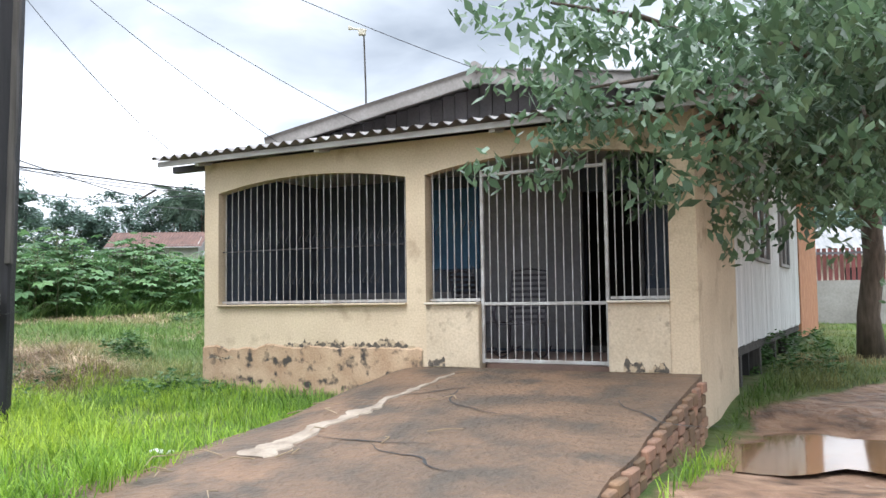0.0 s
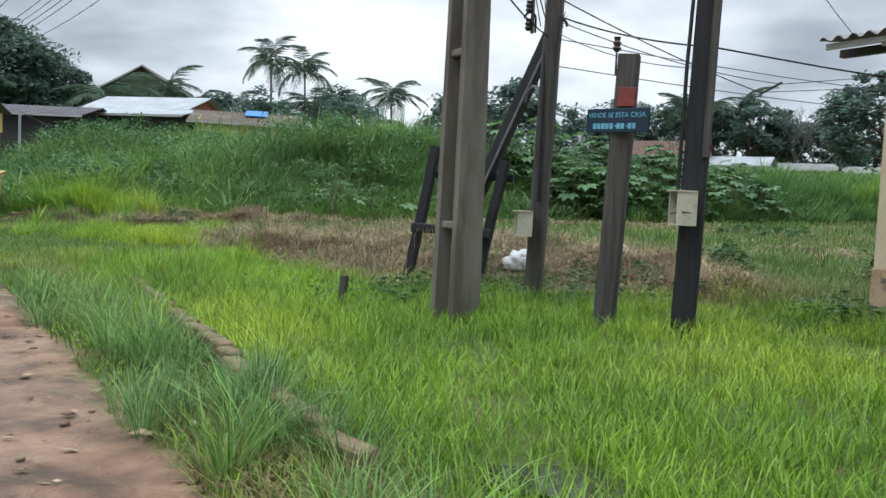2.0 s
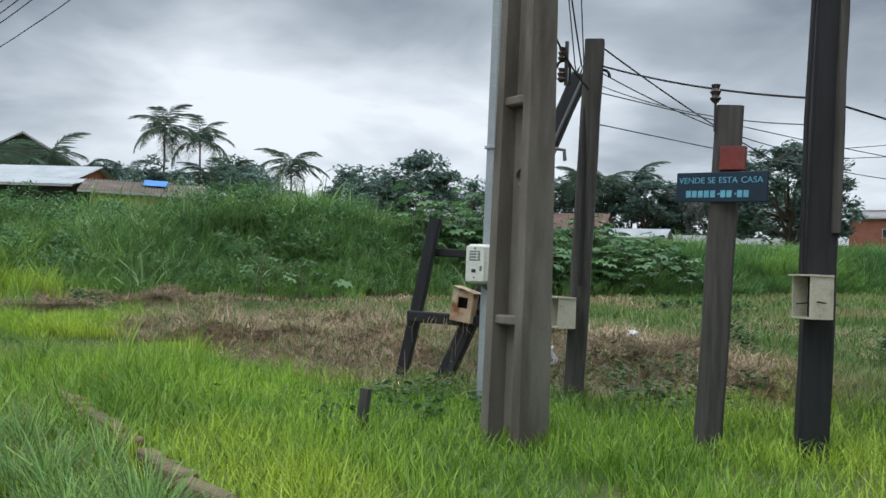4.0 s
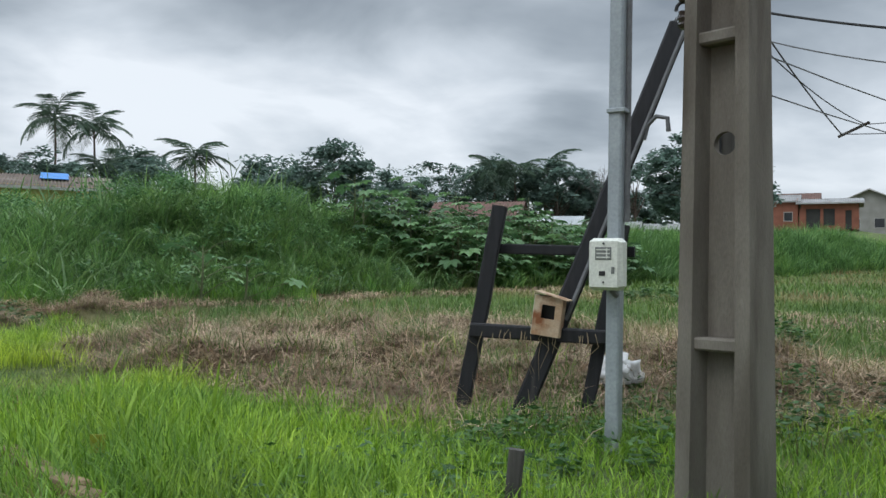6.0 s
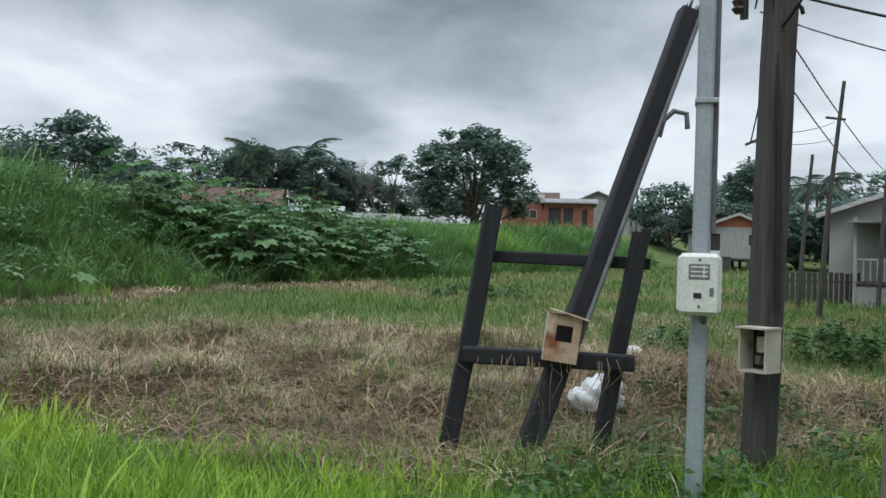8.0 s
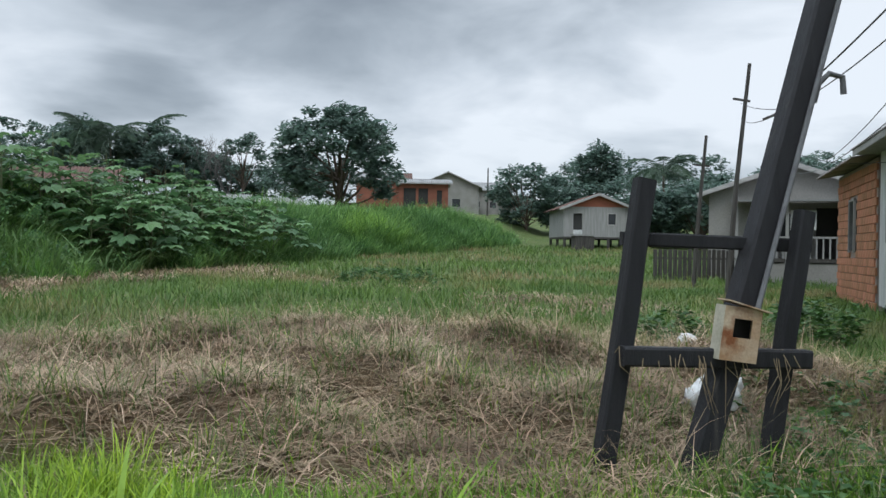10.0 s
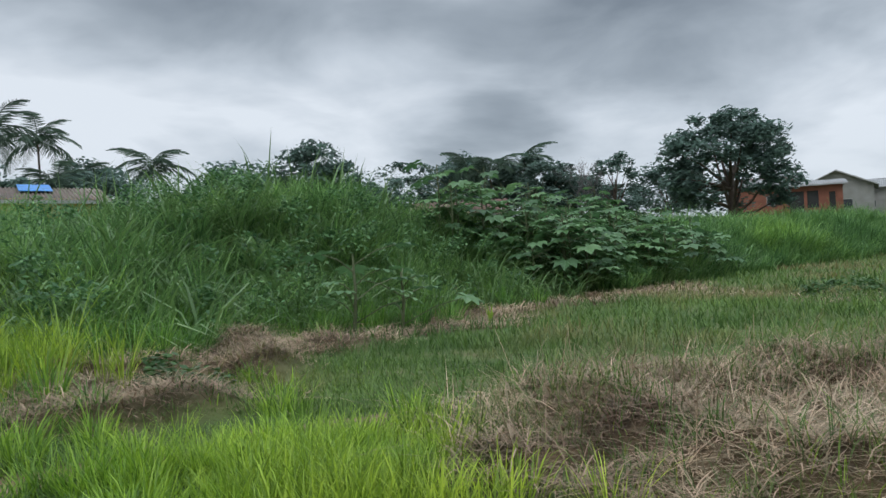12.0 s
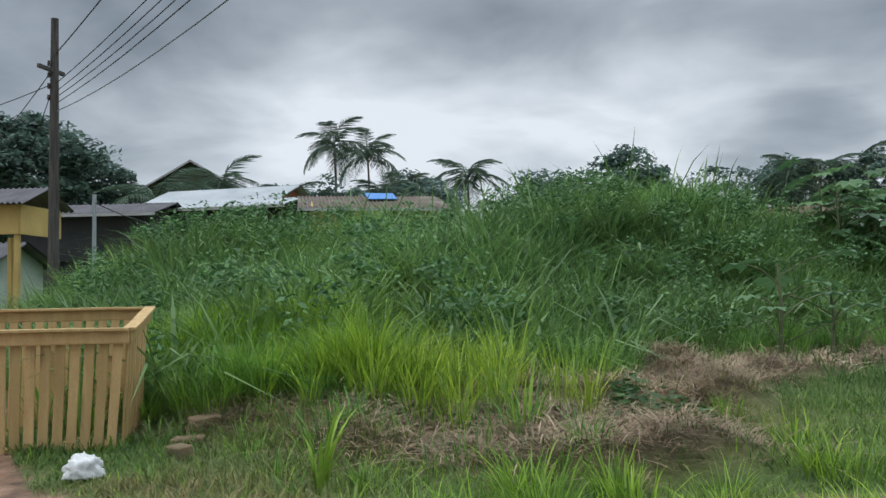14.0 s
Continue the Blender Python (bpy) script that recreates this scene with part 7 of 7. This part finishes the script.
def bank():
    """Tall drooping grass in tussocks all over the bank."""
    n = 26000
    x, y = scatter(n, -46, 12, 8, 66)
    d = in_hedge(x, y)
    keep = (d > -0.1) & (d < 17) & (rng.random(n) < np.where(y < 34, 1.0, 0.55)) & (rng.random(n) < np.where(d < 7, 1.0, 0.35))
    x, y, d = x[keep][:4300], y[keep][:4300], d[keep][:4300]
    m = len(x)
    h = (0.42 + 0.5 * sstep(-0.2, 2.2, d)) * (0.6 + 0.75 * rng.random(m)) * (0.65 + 0.7 * np.clip(clumpy(x, y, 0.6), 0, 1.2)) * np.where(y > 38, 1.25, 1.0)
    tussocks(x, y, 32, h, 0.019 + 0.0 * d[0], 0.12 + 0.2 * rng.random(m), 0.55, 0.85, "bank_grass", M["tallgrass"], "tall dense dark green grass on the bank")
    # its far stretch along the field, seen as one dark wall of tall grass
    x, y = scatter(30000, -22, 8, 31, 66)
    d = in_hedge(x, y)
    keep = (d > -0.2) & (d < 7)
    x, y, d = x[keep][:2100], y[keep][:2100], d[keep][:2100]
    m = len(x)
    h = (0.75 + 0.6 * sstep(-0.2, 1.5, d)) * (0.65 + 0.6 * rng.random(m)) * (0.75 + 0.5 * np.clip(clumpy(x, y, 0.6), 0, 1.2))
    tussocks(x, y, 26, h, 0.034, 0.25 + 0.3 * rng.random(m), 0.5, 0.8, "bank_far_grass", M["tallgrass"], "tall dark grass wall along the far field")
    # broad drooping blades and creepers over the tussocks
    x, y = scatter(9000, -34, -8, 9, 44)
    d = in_hedge(x, y)
    keep = (d > 0.0) & (d < 8)
    x, y, d = x[keep][:1500], y[keep][:1500], d[keep][:1500]
    m = len(x)
    tussocks(x, y, 12, 0.7 + 0.7 * rng.random(m), 0.04, 0.1 + 0.15 * rng.random(m), 0.5, 1.3, "bank_broad_grass", M["cane"], "broad drooping grass blades on the bank")
    cl = []
    for xx, yy, dd in zip(x[:330], y[:330], d[:330]):
        hz = float(0.35 + 0.55 * min(1, dd / 1.5) + 0.25 * rng.random())
        s = 0.22 + 0.3 * rng.random()
        if wob(xx, yy, 0.55, 6.0) > -0.25:
            cl.append((xx, yy, zl(xx, yy) + hz, s, s, s * 0.7))
    v, i = leaf_cloud(rng, cl, 75, 0.11, 0.35, 0.6)
    stuff("bank_creepers", v, i, M["creeper"], "dark leafy creepers smothering the bank grass", "creepers")
    # paler fresh growth along its foot
    x, y = scatter(5200, -25, -14, 10.0, 26)
    d = in_hedge(x, y)
    keep = (d > -0.7) & (d < 2.0) & (clumpy(x, y, 0.8) > 0.4) & (rng.random(len(x)) < 1 - 0.8 * sstep(14.0, 17.0, y))
    x, y = x[keep], y[keep]
    m = len(x)
    tussocks(x, y, 34, 0.35 + 0.5 * rng.random(m), 0.011, 0.06 + 0.1 * rng.random(m), 0.4, 0.6, "bank_foot_grass", M["fresh"], "fresh bright grass along the foot of the bank")
    m = 260
    x, y = rng.normal(-21.9, 1.3, m), rng.normal(13.9, 0.8, m)
    tussocks(x, y, 34, 0.45 + 0.5 * rng.random(m), 0.012, 0.08 + 0.12 * rng.random(m), 0.4, 0.6, "bank_foot_grass", M["lawn"], "fresh bright grass along the foot of the bank")
    m = 170
    x, y = rng.normal(-20.0, 0.75, m), rng.normal(13.15, 0.4, m)
    tussocks(x, y, 36, 0.5 + 0.45 * rng.random(m), 0.011, 0.06 + 0.09 * rng.random(m), 0.35, 0.5, "tall_fresh_grass", M["lawn"], "tall bright grass tuft before the bank")
    m = 60
    x, y = rng.normal(-18.9, 1.0, m), rng.normal(11.9, 0.5, m)
    tussocks(x, y, 26, 0.18 + 0.25 * rng.random(m), 0.010, 0.08 + 0.12 * rng.random(m), 0.5, 0.6, "bank_foot_grass", M["fresh"], "fresh bright grass along the foot of the bank")


def cane():
    """Reedy cane on top of the bank."""
    k = 520
    x, y = rng.normal(-24.0, 3.4, k), rng.normal(29.5, 3.4, k)
    grass_field("cane_leaves", x, y, 1.3 + 0.9 * rng.random(k), 0.035 + 0.03 * rng.random(k), 0.45, 1.0, M["cane"], "tall reedy cane on the bank")


verge()
lot()
straw()
bank()
cane()


def weeds(name, c, r, n, size, hgt, label):
    """A low leafy weed bush."""
    x, y = c
    cl = []
    for _ in range(n):
        a, q = rng.uniform(0, 2 * np.pi), r * rng.random() ** 0.5
        px, py = x + q * math.cos(a), y + q * math.sin(a)
        s = 0.10 + 0.08 * rng.random()
        cl.append((px, py, zl(px, py) + hgt * rng.random() * (1 - 0.6 * q / r), s, s, s))
    v, i = leaf_cloud(rng, cl, 26, size, 0.1, 0.7)
    return tagged(new(name, mesh_from(name, v, 3, i, M["weed"])), label, "weeds", "weed patches")


weeds("weed_patch", (-6.1, 10.4), 1.3, 90, 0.075, 0.22, "low leafy green weeds round the posts")
weeds("weed_patch", (-7.2, 8.9), 0.9, 60, 0.07, 0.16, "low leafy green weeds round the posts")
weeds("weed_patch", (-8.3, 7.6), 1.0, 50, 0.07, 0.14, "low leafy green weeds in the verge")
weeds("weed_bush", (-3.0, 15.8), 0.7, 60, 0.10, 0.75, "dark leafy weed bush in the lot")
weeds("weed_bush", (-5.6, 14.9), 0.45, 45, 0.09, 0.65, "dark leafy weed bush in the lot")
weeds("weed_bush", (-7.6, 27.8), 1.5, 60, 0.12, 0.55, "bright leafy weed bush in mid field")
weeds("weed_bush", (-3.2, 10.2), 0.6, 30, 0.08, 0.4, "leafy weeds by the house corner")
weeds("weed_bush", (5.2, 12.9), 0.8, 50, 0.09, 0.6, "leafy weeds beside the house stilts")
weeds("weed_bush", (6.6, 16.5), 1.0, 50, 0.1, 0.7, "leafy weeds beside the house stilts")
weeds("weed_patch", (-17.1, 13.6), 0.5, 22, 0.1, 0.35, "yellowing leafy weeds at the foot of the bank")


def leaf_mesh(lobes, seed, mat):
    """A palmate leaf: deep lobes round a hollow heart, slightly cupped."""
    bm = bmesh.new()
    rg = random.Random(seed)
    c = bm.verts.new((0, 0, 0))
    rim = []
    span = radians(310)
    for k in range(lobes * 2 + 1):
        a = -span / 2 + span * k / (lobes * 2)
        tip = k % 2 == 1
        r = (1.0 - 0.25 * abs(a) / math.pi) * (1 if tip else 0.68) * rg.uniform(0.92, 1.08)
        rim.append(bm.verts.new((r * math.cos(a), r * math.sin(a), (-0.16 if tip else 0.03) * r)))
    for a, b in zip(rim, rim[1:]):
        bm.faces.new((c, a, b))
    me = bpy.data.meshes.new("leaf")
    bm.to_mesh(me)
    bm.free()
    me.materials.append(mat)
    return me


LEAVES = [leaf_mesh(7, 1, M["broadleaf"]), leaf_mesh(6, 2, M["broadleaf"])]


def broad_plant(at, h, n, size, seed, z0=None):
    rg = random.Random(seed)
    z = (zl(*at) if z0 is None else z0) - 0.05
    p = thing("broad_leaved_plant", (at[0], at[1], z), "wild plant with big lobed green leaves on the bank", "plant", "broad-leaved plants")
    bm = bmesh.new()
    tube(bm, [(0, 0, 0), (0.05, 0, h * 0.5), (0, 0.05, h * 0.9)], [0.03, 0.025, 0.015], 6)
    spots = []
    for k in range(n):
        a = k * 2.4 + rg.uniform(-0.3, 0.3)
        t = 0.18 + 0.78 * k / n
        r = (0.35 + 0.6 * rg.random()) * (1.3 - 0.6 * t)
        b = Vector((0.02, 0.02, h * t * 0.9))
        e = b + Vector((r * math.cos(a), r * math.sin(a), 0.1 + 0.3 * r))
        tube(bm, [b, b.lerp(e, 0.5) + Vector((0, 0, 0.06)), e], [0.012, 0.01, 0.008], 4, False)
        spots.append((e, a))
    part("stem", bm, M["stem"], p)
    for k, (e, a) in enumerate(spots):
        m = Matrix.Translation(e) @ Matrix.Rotation(a, 4, "Z") @ Matrix.Rotation(radians(rg.uniform(-4, 24)), 4, "Y") @ Matrix.Rotation(radians(rg.uniform(-14, 14)), 4, "X") @ Matrix.Scale(size * rg.uniform(0.75, 1.2), 4)
        share("leaf", LEAVES[k % 2], p, m)


broad_plant((-17.1, 18.8), 1.5, 9, 0.34, 1)
broad_plant((-16.6, 19.8), 1.2, 7, 0.3, 2)
rg = random.Random(21)
for k in range(74):
    yy = 29.0 + 12.5 * (k + rg.random()) / 74
    dd = 0.1 + 4.5 * rg.random()
    xx = float(np.interp(yy, EDGE_Y, EDGE_X)) - dd
    broad_plant((xx, yy), 1.35 + 1.1 * rg.random() + 0.16 * dd, 13, 0.33 + 0.13 * rg.random(), 100 + k)


def flax(at, n, h, label, seed):
    """A tuft of long broad lime-green blades."""
    rg = random.Random(seed)
    p = thing("lime_grass_tuft", (at[0], at[1], zl(*at) - 0.03), label, "grass tuft", "lime tufts")
    for k in range(n):
        a, l = rg.uniform(0, 6.28), h * rg.uniform(0.6, 1.1)
        d = Vector((math.cos(a), math.sin(a), 0))
        s = Vector((-d.y, d.x, 0))
        bm = bmesh.new()
        prev = None
        out = rg.uniform(0.1, 0.55)
        for j in range(7):
            t = j / 6
            c = d * (out * l * t * t + 0.03) + Vector((0, 0, l * (t - 0.35 * out * t ** 3)))
            w = 0.022 * (1 - t) ** 0.6 + 0.001
            cur = [bm.verts.new(c - s * w), bm.verts.new(c + s * w)]
            if prev:
                bm.faces.new((prev[0], cur[0], cur[1], prev[1]))
            prev = cur
        part("blade", bm, M["lime_leaf"], p)


flax((-10.0, 7.5), 7, 0.65, "long lime-green grass tuft in the verge", 1)
flax((-9.8, 8.2), 6, 0.6, "long lime-green grass tuft in the verge", 2)
flax((-10.9, 8.4), 6, 0.6, "long lime-green grass tuft in the verge", 3)
flax((-18.25, 10.85), 14, 0.62, "bright green grass tuft on the verge", 5)
flax((-15.2, 20.6), 8, 0.5, "bright grass tuft at the foot of the bank", 6)
yl = whole("yellow_leaf", B((0, 0, 0), (0.09, 0.005, 0.12), 0.002), M["yellow_leaf"], "single yellow leaf standing in the verge grass", "leaf")
yl.matrix_basis = pose(-9.95, 7.25, zl(-9.95, 7.25) + 0.16, 10, 0, 30)


def path_boards():
    for k, (x, y, t, l) in enumerate(((-13.78, 13.05, 27, 0.75), (-13.28, 14.25, 47, 0.62), (-13.9, 12.88, 12, 0.9))):
        b = whole("path_board", beam(bmesh.new(), (-l / 2, 0, 0), (l / 2, 0, 0), 0.03, 0.06, (0, 1, 0)), M["cement_patch"], "pale weathered board lying along the path", "board", "boards on the path")
        b.matrix_basis = pose(x, y, zl(x, y) + 0.03, 0, 0, t)


path_boards()


def road_clods():
    """Clods of mud, pebbles and leaf litter on the lane."""
    k = 800
    u, v = rng.uniform(-3, 16, k), 1.25 - 2.6 * rng.random(k) ** 1.6
    x, y = u * AX + v * BX, u * AY + v * BY
    ok = clear_of_house(x, y)
    x, y = x[ok], y[ok]
    vs, fs = [], []
    unit = np.array([(1, 0, 0), (-1, 0, 0), (0, 1, 0), (0, -1, 0), (0, 0, 1), (0, 0, -0.6)], float)
    tri = np.array([(0, 2, 4), (2, 1, 4), (1, 3, 4), (3, 0, 4), (2, 0, 5), (1, 2, 5), (3, 1, 5), (0, 3, 5)])
    for n, (a, b) in enumerate(zip(x, y)):
        s = (0.01 + 0.035 * rng.random() ** 3)
        q = unit * s * (0.6 + 0.8 * rng.random((6, 3))) * np.array([1.4, 1.0, 0.4])
        c, d = math.cos(n), math.sin(n)
        q = np.stack([q[:, 0] * c - q[:, 1] * d, q[:, 0] * d + q[:, 1] * c, q[:, 2]], 1)
        vs.append(q + np.array([a, b, zl(a, b) + 0.3 * s]))
        fs.append(tri + 6 * n)
    stuff("mud_clods", np.concatenate(vs), np.concatenate(fs).ravel(), M["clod"], "clods and pebbles strewn on the mud lane", "clods")
    k = 260
    u, v = rng.uniform(0, 14, k), 1.3 - 1.6 * rng.random(k)
    x, y = u * AX + v * BX, u * AY + v * BY
    cl = [(a, b, zl(a, b) + 0.02, 0.05, 0.05, 0.008) for a, b in zip(x, y)]
    vv, ii = leaf_cloud(rng, cl, 2, 0.07, 0.0, 0.95)
    stuff("leaf_litter", vv, ii, M["straw"], "dry fallen leaves along the lane edge", "leaves")


def ramp_debris():
    """Twigs and chips on the ramp."""
    rg2 = random.Random(14)
    for k in range(16):
        e, s = rg2.uniform(3.0, 4.8), -rg2.uniform(1.2, 4.6)
        p = HOUSE.matrix_basis @ Vector((e, s, 0))
        zz = 0.755 - 0.605 * (-s / 5.3) ** 1.05 + 0.02
        a, l = rg2.uniform(0, 6.28), rg2.uniform(0.15, 0.5)
        bm = Tb([(0, 0, 0), (l * 0.5 * math.cos(a), l * 0.5 * math.sin(a), 0.02), (l * math.cos(a + 0.4), l * math.sin(a + 0.4), 0.0)], [0.006, 0.005, 0.002], 5)
        t = whole("twig", bm, M["straw"], "dry twig lying on the concrete ramp", "twig", "twigs on the ramp")
        t.location = (p.x, p.y, zz)


road_clods()
ramp_debris()
spreader = whole("cable_spreader", beam(bmesh.new(), (-0.17, 0, -0.07), (0.17, 0, 0.07), 0.03, 0.03, (0, 1, 0)), M["old_wood"], "short wooden stick hung on the overhead cables", "stick")
spreader.matrix_basis = pose(*STICK, 0, 0, -20)
